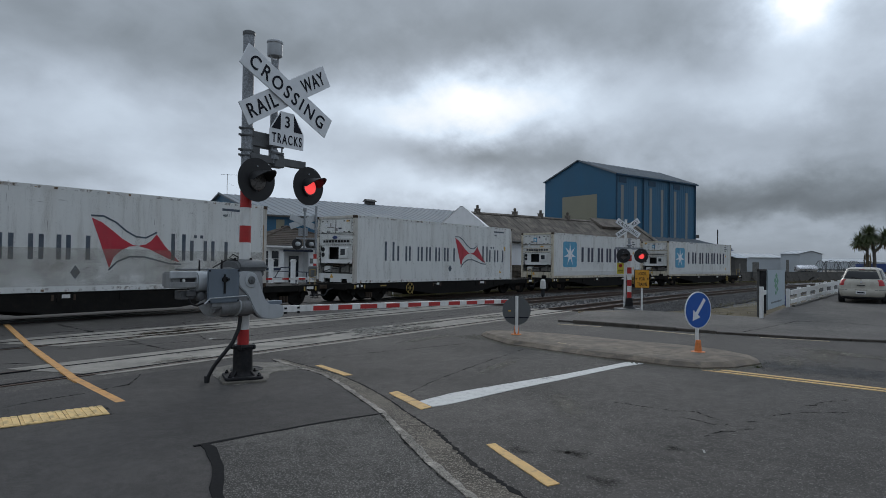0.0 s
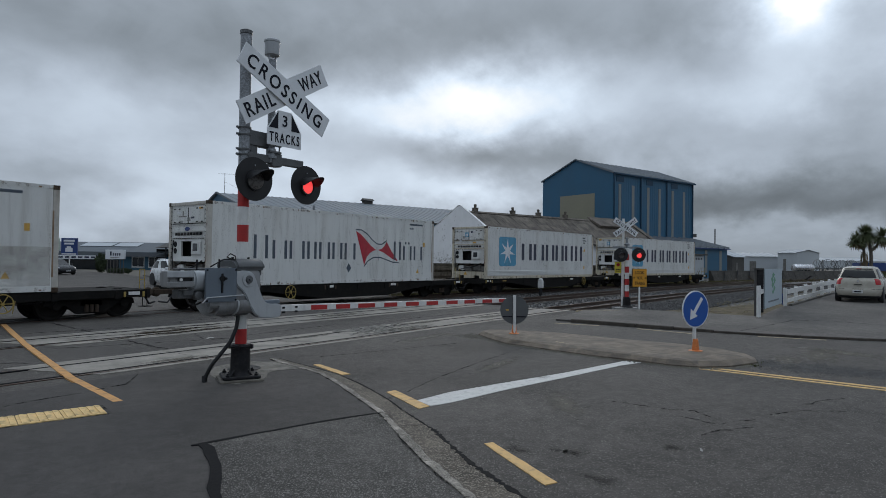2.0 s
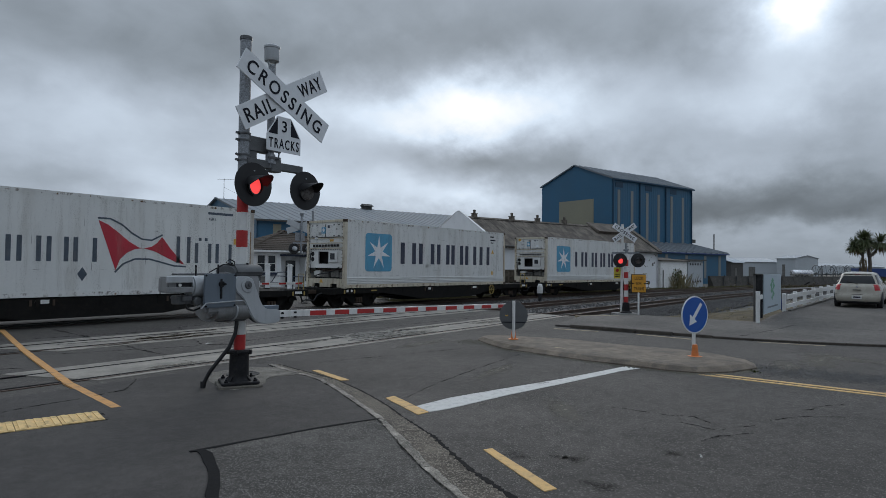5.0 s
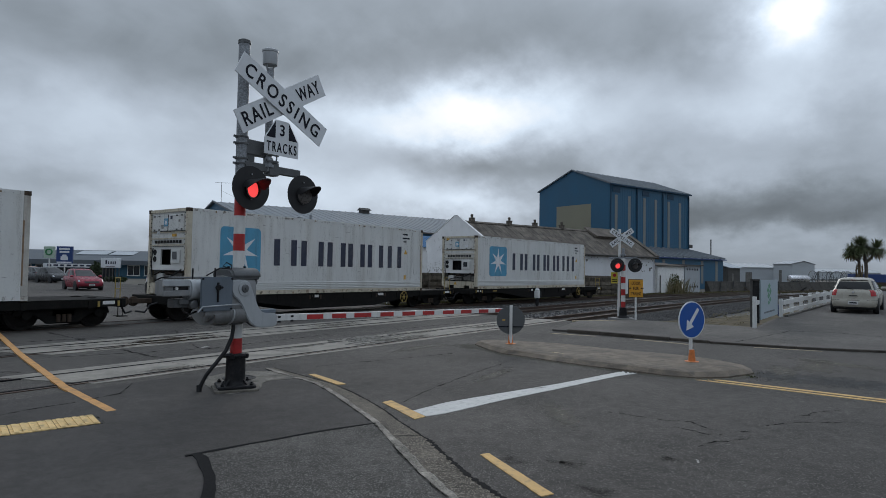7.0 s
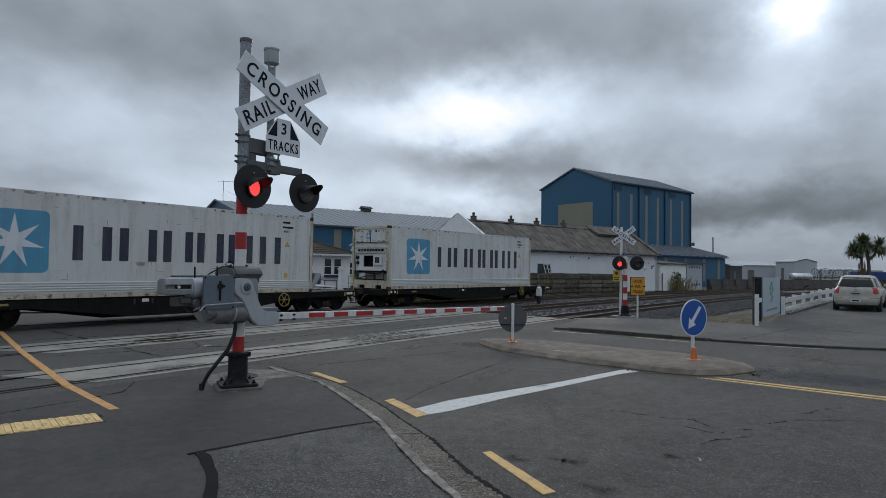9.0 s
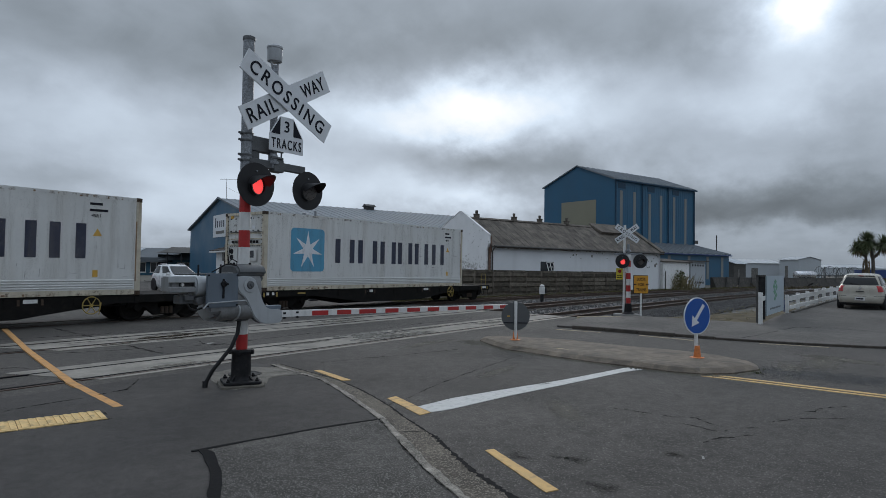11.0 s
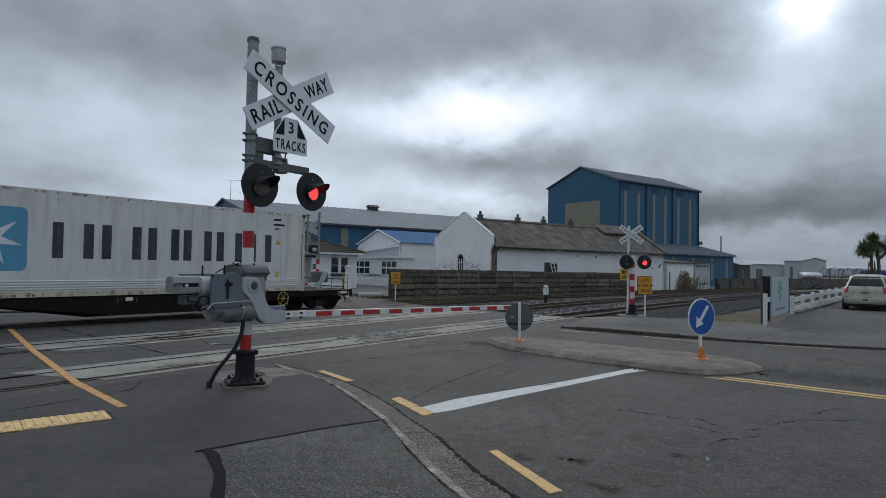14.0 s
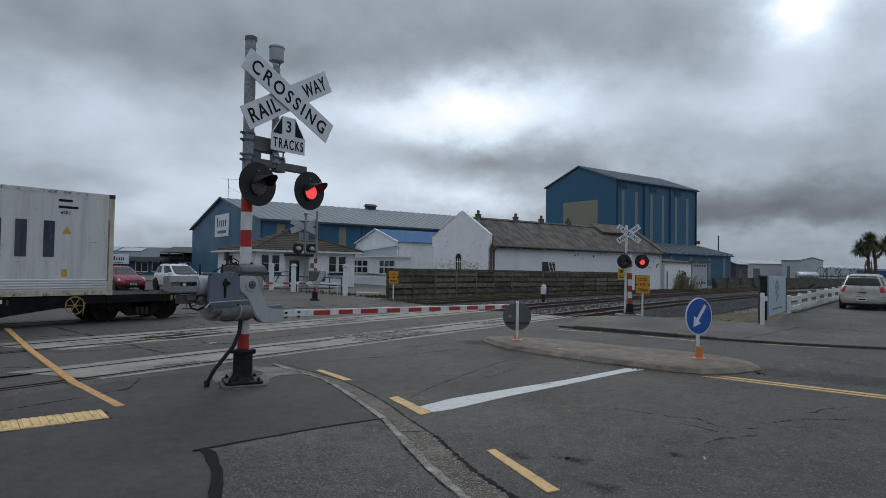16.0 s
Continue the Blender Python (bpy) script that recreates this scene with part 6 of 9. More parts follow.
    if blue:
        e = part("emblem", Shape().box(X + 0.01, X + 0.02, -0.0, 0.26, 3.13, 3.40), SKY_MARK, unit)
        part("emblem_star", Shape().slab(star_outline(-0.13, 3.265, 0.12, 0.05), 0.0, 0.003, pose(X + 0.01, 0, 0, 0, 0, -90) @ pose(0, 0, 0, 90, 0, 0)), SIGN_WHITE, unit)
    else:
        part("emblem", Shape().slab([(-0.16 * math.cos(q) - 0.05, 2.78 + 0.07 * math.sin(q)) for q in (j * math.pi / 8 for j in range(16))], 0.0, 0.004, pose(X + 0.02, 0, 0, 0, 0, -90) @ pose(0, 0, 0, 90, 0, 0)), SIGN_NAVY, unit)
        part("scuff", Shape().box(X + 0.014, X + 0.02, 0.1, 0.6, 3.2, 3.23).box(X + 0.014, X + 0.02, 0.3, 0.36, 3.25, 3.4), MACHINE_GREY, unit)
    board = part("control_board", Shape().box(X + 0.06, X + 0.12, 0.5, HW - 0.13, 1.72, 2.42).box(X + 0.06, X + 0.12, -HW + 0.13, -0.16, 1.72, 2.42).box(X + 0.06, X + 0.12, -0.16, 0.5, 2.36, 2.42).box(X + 0.06, X + 0.12, -0.16, 0.5, 1.72, 1.84), panel, c, "white control board round a dark fan opening")
    part("control_box", Shape().box(X + 0.0, X + 0.06, -0.78, -0.24, 1.90, 2.34), panel, board, bevel=0.01)
    part("display", Shape().box(X - 0.005, X + 0.0, -0.62, -0.34, 2.02, 2.28), GLASS_DARK, board)
    for z in (2.26, 2.03):
        part("gauge", Shape().lathe([(0.10, -0.01), (0.10, 0.01)], (X + 0.055, 0.86, z), 16, "x"), UNIT_DARK, board)
    part("board_rail", Shape().box(X + 0.02, X + 0.07, -HW + 0.13, HW - 0.13, 1.66, 1.73), panel, c)
    for k, (y0, y1, z0, z1, mm) in enumerate(((0.45, 0.85, 1.28, 1.55, panel), (-0.1, 0.38, 1.25, 1.5, MACHINE_GREY), (-0.75, -0.25, 1.27, 1.6, MACHINE_GREY), (0.1, 0.3, 1.5, 1.64, RUSTY), (-1.0, -0.8, 1.25, 1.5, MACHINE_GREY))):
        part("compressor" if k else "battery_box", Shape().box(X + 0.12, X + 0.38, y0, y1, z0, z1), mm, c, bevel=0.02)
    part("pipe", Shape().tube([(X + 0.12, -0.9, 1.62), (X + 0.1, -0.2, 1.55), (X + 0.1, 0.5, 1.62), (X + 0.12, 0.95, 1.5)], 0.02, 8), RUSTY, c)
    part("front_sill", Shape().box(X + 0.03, X + 0.12, -HW + 0.13, HW - 0.13, 1.0, 1.22).box(X + 0.03, X + 0.12, -0.35, 0.35, FLOOR + 0.03, 1.0).box(X + 0.03, X + 0.12, 0.75, HW - 0.13, FLOOR + 0.03, 1.0).box(X + 0.03, X + 0.12, -HW + 0.13, -0.75, FLOOR + 0.03, 1.0), frame_m if blue else panel, c, "sill with fork pockets")
    part("hazard_mark", Shape().slab([(-0.12, 1.03), (0.12, 1.03), (0.0, 1.2)], 0.0, 0.004, pose(X + 0.03, 0.25, 0, 0, 0, -90) @ pose(0, 0, 0, 90, 0, 0)), AMBER_MARK, c)
    # doors at the other end
    for k in (-1, 1):
        dr = part("door", Shape().box(E1 - 0.08, E1 - 0.03, min(0.01 * k, 1.08 * k), max(0.01 * k, 1.08 * k), FLOOR + 0.13, TOP - 0.12), panel, c)
        for y in (0.3, 0.75):
            part("lock_rod", Shape().tube([(E1 - 0.012, y * k, FLOOR + 0.1), (E1 - 0.012, y * k, TOP - 0.1)], 0.018, 8), GALV, dr)
    # painted marks
    if blue:
        sq, r_ = [], 0.16
        for cx, cz, a0 in ((2.85 - r_, 3.19 - r_, 0), (1.2 + r_, 3.19 - r_, 90), (1.2 + r_, 1.53 + r_, 180), (2.85 - r_, 1.53 + r_, 270)):
            sq += [(cx + r_ * math.cos(radians(a0 + 18 * j)), cz + r_ * math.sin(radians(a0 + 18 * j))) for j in range(6)]
        mk = flat_mark("blue_square", sq, SKY_MARK, c, label="sky-blue square mark")
        flat_mark("white_star", star_outline(2.02, 2.36, 0.74, 0.235), SIGN_WHITE, c, lift=0.010)
        for a, b in ((3.44, 4.5), (4.72, 5.86), (6.07, 7.07), (7.22, 8.21), (8.4, 9.38), (9.69, 10.62)):
            bars(c, a, b, 1.88, 2.86, 0.27, NAVY_MARK)
        flat_mark("hazard_mark", [(10.80, 2.52), (11.05, 2.52), (10.925, 2.74)], AMBER_MARK, c)
        part("text_bar", Shape().slab([(10.7 + E0, 3.40), (11.05 + E0, 3.40), (11.05 + E0, 3.47), (10.7 + E0, 3.47)], 0, 0.005, pose(0, -HW, 0, 90, 0, 0)), SIGN_BLACK, c)
        lettering("code", "45R1", 0.09, SIGN_BLACK, c, upright(pose(10.87 + E0, -HW - 0.004, 3.10)))
        part("text_bar", Shape().slab([(10.7 + E0, 3.22), (11.2 + E0, 3.22), (11.2 + E0, 3.29), (10.7 + E0, 3.29)], 0, 0.005, pose(0, -HW, 0, 90, 0, 0)), SIGN_BLACK, c)
        flat_mark("notice", [(10.82, 1.35), (10.96, 1.35), (10.96, 1.55), (10.82, 1.55)], AMBER_MARK, c)
        for k in range(3):
            x, z = 5.0 + rr.uniform(-0.3, 3.8), rr.uniform(1.35, 1.75)
            flat_mark("patch", [(x, z), (x + 0.32, z), (x + 0.32, z + 0.26), (x, z + 0.26)], panel, c, lift=0.008)
    else:
        for a, b, z1 in ((1.81, 2.42, 2.65), (2.62, 3.28, 2.48), (3.40, 4.12, 2.48), (4.25, 4.72, 2.48), (4.85, 5.42, 2.48), (5.55, 6.1, 2.48), (6.22, 6.85, 2.48), (9.26, 9.74, 2.64), (9.90, 10.50, 2.45), (10.66, 11.28, 2.45)):
            bars(c, a, b, 1.80, z1, 0.12, SLATE_MARK)
        for x in (10.08, 10.30):
            flat_mark("dot", [(x - 0.05, 2.53), (x + 0.05, 2.53), (x + 0.05, 2.63), (x - 0.05, 2.63)], SLATE_MARK, c)
        flat_mark("red_pennant", [(6.87, 3.0), (7.15, 2.88), (7.45, 2.66), (7.75, 2.42), (8.05, 2.25), (8.2, 2.23), (7.95, 2.2), (7.7, 2.08), (7.5, 1.88), (7.38, 1.56)], RED_MARK, c, label="red pennant mark")
        flat_mark("red_pennant", [(8.2, 2.23), (8.45, 2.28), (8.62, 2.4), (8.78, 2.6), (9.05, 2.25), (9.55, 1.74), (9.2, 1.84), (8.85, 2.0), (8.55, 2.14)], RED_MARK, c)
        for pts in ([(6.85, 3.06), (7.2, 3.06), (7.55, 2.9), (7.85, 2.66), (8.15, 2.5), (8.45, 2.48), (8.79, 2.66)], [(7.36, 1.5), (7.6, 1.75), (7.95, 1.9), (8.4, 1.9), (8.8, 1.8), (9.2, 1.7), (9.6, 1.68)]):
            w = ribbon(finer(pts, 0.15), 0.05, 0.0, 0.006)
            w.v = [(x + E0, -HW - z, y) for x, y, z in w.v]
            part("wave_line", w, SLATE_MARK, c)
        flat_mark("diamond", [(6.47, 1.25), (6.6, 1.45), (6.47, 1.65), (6.34, 1.45)], SLATE_MARK, c)
        part("text_bar", Shape().slab([(10.35 + E0, 3.42), (11.3 + E0, 3.42), (11.3 + E0, 3.50), (10.35 + E0, 3.50)], 0, 0.005, pose(0, -HW, 0, 90, 0, 0)), SLATE_MARK, c)
        lettering("code", "45R1", 0.09, SLATE_MARK, c, upright(pose(10.5 + E0, -HW - 0.004, 3.27)))
        flat_mark("hazard_mark", [(10.85, 1.2), (11.05, 1.2), (10.95, 1.38)], AMBER_MARK, c)
        flat_mark("notice", [(11.35, 2.45), (11.48, 2.45), (11.48, 2.65), (11.35, 2.65)], AMBER_MARK, c)
    studs = Shape()
    for y in (-1.06, 1.06):
        for q in range(18):
            z = FLOOR + 0.25 + q * 0.145
            studs.box(X + 0.0, X + 0.022, y - 0.014, y + 0.014, z, z + 0.028)
    for q in range(14):
        studs.box(X + 0.012, X + 0.05, -0.92 + q * 0.14, -0.895 + q * 0.14, 2.44, 2.465)
        studs.box(X + 0.0, X + 0.022, -0.92 + q * 0.14, -0.895 + q * 0.14, 1.235, 1.26)
    tagged(part("rivets", studs, UNIT_DARK, c), kind="stuff")
    for k in range(5):
        y, z = rr.uniform(-0.9, 0.8), rr.uniform(2.5, 3.5)
        part("sticker", Shape().box(X + 0.012, X + 0.05, y, y + rr.uniform(0.08, 0.22), z, z + rr.uniform(0.05, 0.14)), (SCUFF, NAVY_MARK, SIGN_WHITE, SCUFF, AMBER_MARK)[k], unit)
    for side in (-1, 1):
        part("rust_streak", Shape().box(E1 - 0.172, E1 - 0.13, side * HW - 0.002, side * HW + 0.002, FLOOR + 0.4, TOP - rr.uniform(0.2, 0.8)), RUST_CHIP, c)
    rub = Shape()
    for k in range(70):
        x, z = rr.uniform(0.25, 11.9), rr.uniform(FLOOR + 0.5, TOP - 0.15)
        if rr.random() < 0.45:
            z = rr.uniform(FLOOR + 0.5, FLOOR + 0.9)
        ln, wd = rr.uniform(0.05, 0.28), rr.uniform(0.006, 0.022)
        tall = rr.random() < 0.55
        a, b = (wd, ln) if tall else (ln, wd)
        rub.slab([(x + E0, z), (x + a * 0.6 + E0, z + b * rr.uniform(-0.1, 0.2)), (x + a + E0, z + b * rr.uniform(0.5, 1)), (x + a * 0.3 + E0, z + b)], 0.0, 0.003, pose(0, -HW, 0, 90, 0, 0))
    tagged(part("scuffs", rub, SCUFF, c), kind="stuff")
    edge = Shape()
    for x0, x1 in ((0.0, 12.19),):
        for k in range(26):
            x = rr.uniform(0.2, 11.9)
            edge.box(x + E0, x + E0 + rr.uniform(0.02, 0.09), -HW - 0.0105, -HW - 0.006, (TOP - 0.1 if k % 2 else FLOOR + 0.02) + rr.uniform(0, 0.03), (TOP - 0.1 if k % 2 else FLOOR + 0.02) + rr.uniform(0.035, 0.075))
    tagged(part("rust_chips", edge, RUST_CHIP, c), kind="stuff")
    part("rain_stain", Shape().box(E0 + 0.2, E1 - 0.2, -HW - 0.0120, -HW - 0.0115, FLOOR + (0.48 if blue else 0.17), TOP - 0.11), RAIN_STREAK, c, "faint grey stain run down by rain")
    part("rust_bleed", Shape().box(E0 + 0.02, E1 - 0.02, -HW - 0.0125, -HW - 0.0120, TOP - 0.10, TOP - 0.02), RUST_BLEED, c, "rust along the top rail")
    part("rust_bleed", Shape().box(E0 + 0.02, E1 - 0.02, -HW - 0.0125, -HW - 0.0120, FLOOR + 0.02, FLOOR + 0.13), RUST_BLEED, c, "rust along the bottom rail")
    for y in (-1.15, 1.15):
        part("rust_bleed", Shape().box(X - 0.006, X - 0.005, y - 0.065, y + 0.065, FLOOR + 0.12, TOP - 0.12), RUST_BLEED, c)
    part("unit_grime", Shape().box(X - 0.008, X - 0.007, -HW + 0.14, HW - 0.14, 2.44, TOP - 0.1), RAIN_STREAK, c)
    vents = Shape()
    for q in range(9):
        vents.box(X - 0.003, X + 0.02, -0.85 + q * 0.19, -0.73 + q * 0.19, 2.56, 2.66)
    part("louvre", vents, UNIT_DARK, unit, "row of dark louvres")
    part("panel_gap", Shape().box(X + 0.012, X + 0.05, -1.0, 1.0, 2.955, 2.975).box(X + 0.012, X + 0.05, -0.02, 0.02, 2.98, 3.52), UNIT_DARK, unit)
    part("cable_loom", Shape().tube([(X + 0.02, -0.9, 1.7), (X + 0.0, -0.6, 1.55), (X + 0.02, -0.2, 1.45), (X + 0.0, 0.3, 1.4), (X + 0.02, 0.7, 1.3)], 0.025, 6).tube([(X + 0.03, 0.95, 2.4), (X + 0.0, 0.98, 1.9), (X + 0.03, 0.95, 1.4)], 0.02, 6), UNIT_DARK, c)
    return c


WHEEL = 0.415
wheels = []


def bogie_parts(w, xc):
    b = part("bogie", Shape().box(xc - 0.28, xc + 0.28, -0.95, 0.95, 0.38, 0.54), BLACK_STEEL, w, "dark cast-steel bogie")
    for side in (-1, 1):
        y = side * 0.88
        part("side_frame", Shape().slab([(xc - 1.25, 0.40), (xc - 1.2, 0.56), (xc - 0.75, 0.60), (xc - 0.35, 0.66), (xc + 0.35, 0.66), (xc + 0.75, 0.60), (xc + 1.2, 0.56), (xc + 1.25, 0.40), (xc + 0.7, 0.40), (xc + 0.4, 0.16), (xc - 0.4, 0.16), (xc - 0.7, 0.40)], -0.07, 0.07, pose(0, y, 0, 90, 0, 0)), BLACK_STEEL, b, bevel=0.015)
        for k in (-1, 0, 1):
            part("spring", Shape().lathe([(0.055, 0.20), (0.055, 0.42)], (xc + k * 0.14, y - side * -0.09, 0), 10), RUSTY, b)
        for k in (-1, 1):
            part("axle_box", Shape().lathe([(0.12, -0.05), (0.13, 0.0), (0.13, 0.06)] if side < 0 else [(0.13, -0.06), (0.13, 0.0), (0.12, 0.05)], (xc + k * 0.92, y + side * 0.07, WHEEL), 14, "y"), BLACK_STEEL, b, smooth=True)
    for k in (-1, 1):
        ws = Shape().lathe([(0.07, -0.85), (0.07, 0.85)], n=10, axis="y")
        for side in (-1, 1):
            y = side * 0.57
            prof = [(0.08, y - 0.06), (0.32, y - 0.03), (0.36, y - 0.065), (WHEEL, y - 0.065), (WHEEL, y + 0.05), (WHEEL + 0.025, y + 0.065), (0.36, y + 0.07), (0.32, y + 0.0), (0.08, y + 0.05)]
            if side > 0:
                prof = [(r_, 2 * y - h) for r_, h in prof][::-1]
            ws.lathe(prof, n=28, axis="y")
        o = part("wheelset", ws, WHEEL_STEEL, w, "steel wheels on an axle", smooth=True)
        wheels.append((o, xc + k * 0.92))


def wagon(brake_at, label):
    w = thing("flat_wagon", label, "flat wagon", None, "wagons of the train")
    x0, x1 = E0 - 0.45, 8.62
    for side in (-1, 1):
        y0, y1 = sorted((side * 1.19, side * 1.09))
        part("side_sill", Shape().slab([(x0, 0.60), (x0 + 2.9, 0.58), (x0 + 5.6, 0.24), (x1 - 5.8, 0.24), (x1 - 3.2, 0.58), (x1, 0.60), (x1, 0.80), (x0, 0.80)], -0.05, 0.05, pose(0, side * 1.14, 0, 90, 0, 0)), BLACK_STEEL, w, "black side sill")
        for k in range(9):
            x = x0 + 0.8 + k * 1.68
            part("sill_bracket", Shape().box(x - 0.06, x + 0.06, side * 1.2 - 0.012, side * 1.2 + 0.012, 0.56, 0.78), BLACK_STEEL, w)
    part("centre_sill", Shape().slab([(x0, 0.52), (x0 + 3.0, 0.50), (x0 + 5.2, 0.16), (x1 - 5.4, 0.16), (x1 - 3.2, 0.50), (x1, 0.52), (x1, 0.78), (x0, 0.78)], -0.25, 0.25, pose(0, 0, 0, 90, 0, 0)), BLACK_STEEL, w)
    for a, b in ((E1 + 0.12, x1), (x0, E0 - 0.02)):
        part("deck", Shape().box(a, b, -1.19, 1.19, 0.795, 0.814), BLACK_STEEL, w, "dusty black deck end")
    for x in (x0, x1):
        part("headstock", Shape().box(x - 0.06, x + 0.06, -1.22, 1.22, 0.56, 0.82), BLACK_STEEL, w, bevel=0.01)
        part("coupler", Shape().box(min(x, x + math.copysign(0.72, x)), max(x, x + math.copysign(0.72, x)), -0.1, 0.1, 0.58, 0.74).lathe([(0.16, -0.05), (0.16, 0.05)], (x + math.copysign(0.62, x), 0, 0.66), 12, "y"), RUSTY, w, "rusty hook coupler", bevel=0.015)
        part("brake_hose", Shape().tube([(x, -0.45, 0.62), (x + math.copysign(0.3, x), -0.45, 0.55), (x + math.copysign(0.45, x), -0.42, 0.32), (x + math.copysign(0.7, x), -0.3, 0.36)], 0.03, 8), RUBBER, w, smooth=True)
    for x in (E0 + 0.08, E1 - 0.08):
        for y in (-1.12, 1.12):
            part("container_lock", Shape().box(x - 0.08, x + 0.08, y - 0.07, y + 0.07, 0.78, FLOOR + 0.004), RUSTY, w)
    for k, x in enumerate((E0 + 0.35, E0 + 5.5, E0 + 9.3, 8.2)):
        part("reflector", Shape().box(x - 0.17, x + 0.17, -1.199, -1.19, 0.66, 0.76), WHITE_PAINT, w, "white reflector plate")
        for u in (0.25, -0.31):
            part("reflector_clip", Shape().box(x + u, x + u + 0.06, -1.21, -1.19, 0.60, 0.76), BRAKE_YELLOW if k in (0, 3) else RUSTY, w)
    part("number_bar", Shape().box(E0 + 1.6, E0 + 2.05, -1.196, -1.19, 0.67, 0.73), BRAKE_YELLOW, w, "faded cream number")
    bw = Shape()
    r_ = 0.24
    ring = [(r_ * math.cos(a), 0, r_ * math.sin(a)) for a in (k * 2 * math.pi / 24 for k in range(25))]
    bw.tube(ring, 0.016, 6)
    for k in range(6):
        a = k * math.pi / 3
        bw.tube([(0, 0, 0), (r_ * math.cos(a), 0, r_ * math.sin(a))], 0.013, 6)
    bw.lathe([(0.04, -0.03), (0.04, 0.05)], n=10, axis="y")
    part("brake_wheel", bw, BRAKE_YELLOW, w, "yellow hand-brake wheel", at=pose(brake_at + E0, -1.27, 0.55), smooth=True)
    part("brake_stem", Shape().tube([(brake_at + E0, -1.24, 0.55), (brake_at + E0, -1.0, 0.55)], 0.03, 8), BRAKE_YELLOW, w)
    part("brake_lever", Shape().tube([(brake_at + E0 + 0.3, -1.2, 0.62), (brake_at + E0 + 0.24, -1.2, 0.28)], 0.012, 6), BRAKE_YELLOW, w)
    part("brake_cylinder", Shape().lathe([(0.15, -0.3), (0.16, -0.25), (0.16, 0.25), (0.10, 0.3)], (0.6, -0.6, 0.45), 14, "x"), UNIT_DARK, w)
    part("air_tank", Shape().box(-1.4, -0.9, -0.9, -0.5, 0.32, 0.55), UNIT_DARK, w, bevel=0.04)
    part("air_pipe", Shape().tube([(x0 + 0.3, -0.7, 0.56), (-3, -0.75, 0.42), (3, -0.75, 0.42), (x1 - 0.3, -0.7, 0.56)], 0.02, 6), UNIT_DARK, w)
    for y in (-1.02, -0.72):
        part("hand_rail", Shape().tube([(x1 - 0.02, y, 0.6), (x1 - 0.02, y, 1.42)], 0.014, 8), BRAKE_YELLOW, w, "yellow hand rail")
    part("hand_rail", Shape().tube([(x1 - 0.02, -1.02, 1.42), (x1 - 0.02, -0.72, 1.42)], 0.014, 8).tube([(x1 - 0.02, -1.02, 1.1), (x1 - 0.02, -0.72, 1.1)], 0.012, 8), BRAKE_YELLOW, w)
    part("step", Shape().box(x1 - 0.12, x1 + 0.16, -1.18, -0.85, 0.28, 0.30).tube([(x1, -1.15, 0.6), (x1, -1.15, 0.29)], 0.012, 6).tube([(x1, -0.88, 0.6), (x1, -0.88, 0.29)], 0.012, 6), BLACK_STEEL, w)
    bogie_parts(w, -5.0)
    bogie_parts(w, 7.1)
    return w


moving = []
for i, (style, brake, label) in enumerate((("red", 10.9, "white refrigerated container with a red pennant and dark bars"), ("red", 3.45, "white refrigerated container with a red pennant mark, rust-streaked corners"), ("blue", 10.8, "off-white refrigerated container with a blue star square"), ("blue", 11.17, "off-white refrigerated container with a blue star square, stained"))):
    box = container(style, label, 300 + i)
    if i == 0:
        # the oldest box: its marks sit nearer the leading end, and its lower half is grimy
        for ob in box.children:
            if ob.name.split(".")[0] in ("letter_bar", "dot", "red_pennant", "wave_line", "diamond"):
                ob.matrix_basis = pose(-0.70, 0, -0.08)
        part("grime_film", Shape().box(E0 + 0.2, E1 - 0.2, -HW - 0.0085, -HW - 0.007, FLOOR + 0.17, FLOOR + 1.22), GRIME_FILM, box, "grimy lower half")
    moving.append((box, (i - 1) * PITCH))
    moving.append((wagon(brake, "black flat railway wagon carrying a container"), (i - 1) * PITCH))


# ---------------------------------------------------------------- buildings behind the line
def site(across, ahead, z=-0.22, turn=None):
    x, y = out(across, ahead)
    return pose(x, y, z, 0, 0, STREET if turn is None else turn)


def sheet(x0, x1, y0, z0, y1, z1, pitch=0.6, depth=0.04, thick=0.05):
    """A ribbed roof sheet sloping from (y0, z0) to (y1, z1), its ribs running down the slope."""
    s = Shape()
    n = max(2, int((x1 - x0) / pitch))
    verts, faces = [], []
    for k in range(n + 1):
        x = x0 + (x1 - x0) * k / n
        for j, dz in ((-0.12, 0.0), (-0.06, depth), (0.06, depth), (0.12, 0.0)):
            if k in (0, n) and ((k == 0 and j < 0) or (k == n and j > 0)):
                continue
            for y, z in ((y0, z0), (y1, z1)):
                verts.append((x + j * pitch, y, z + dz))
    m = len(verts) // 2
    for k in range(m - 1):
        faces.append((2 * k, 2 * k + 2, 2 * k + 3, 2 * k + 1))
    s.add(verts, faces)
    s.add([(x0, y0, z0 - thick), (x1, y0, z0 - thick), (x1, y1, z1 - thick), (x0, y1, z1 - thick)], [(0, 1, 2, 3)])
    s.add([(x0, y0, z0 - thick), (x1, y0, z0 - thick), (x1, y0, z0 + 0.002), (x0, y0, z0 + 0.002)], [(0, 1, 2, 3)])
    s.add([(x0, y0, z0 - thick), (x0, y0, z0), (x0, y1, z1), (x0, y1, z1 - thick)], [(0, 1, 2, 3)])
    return s


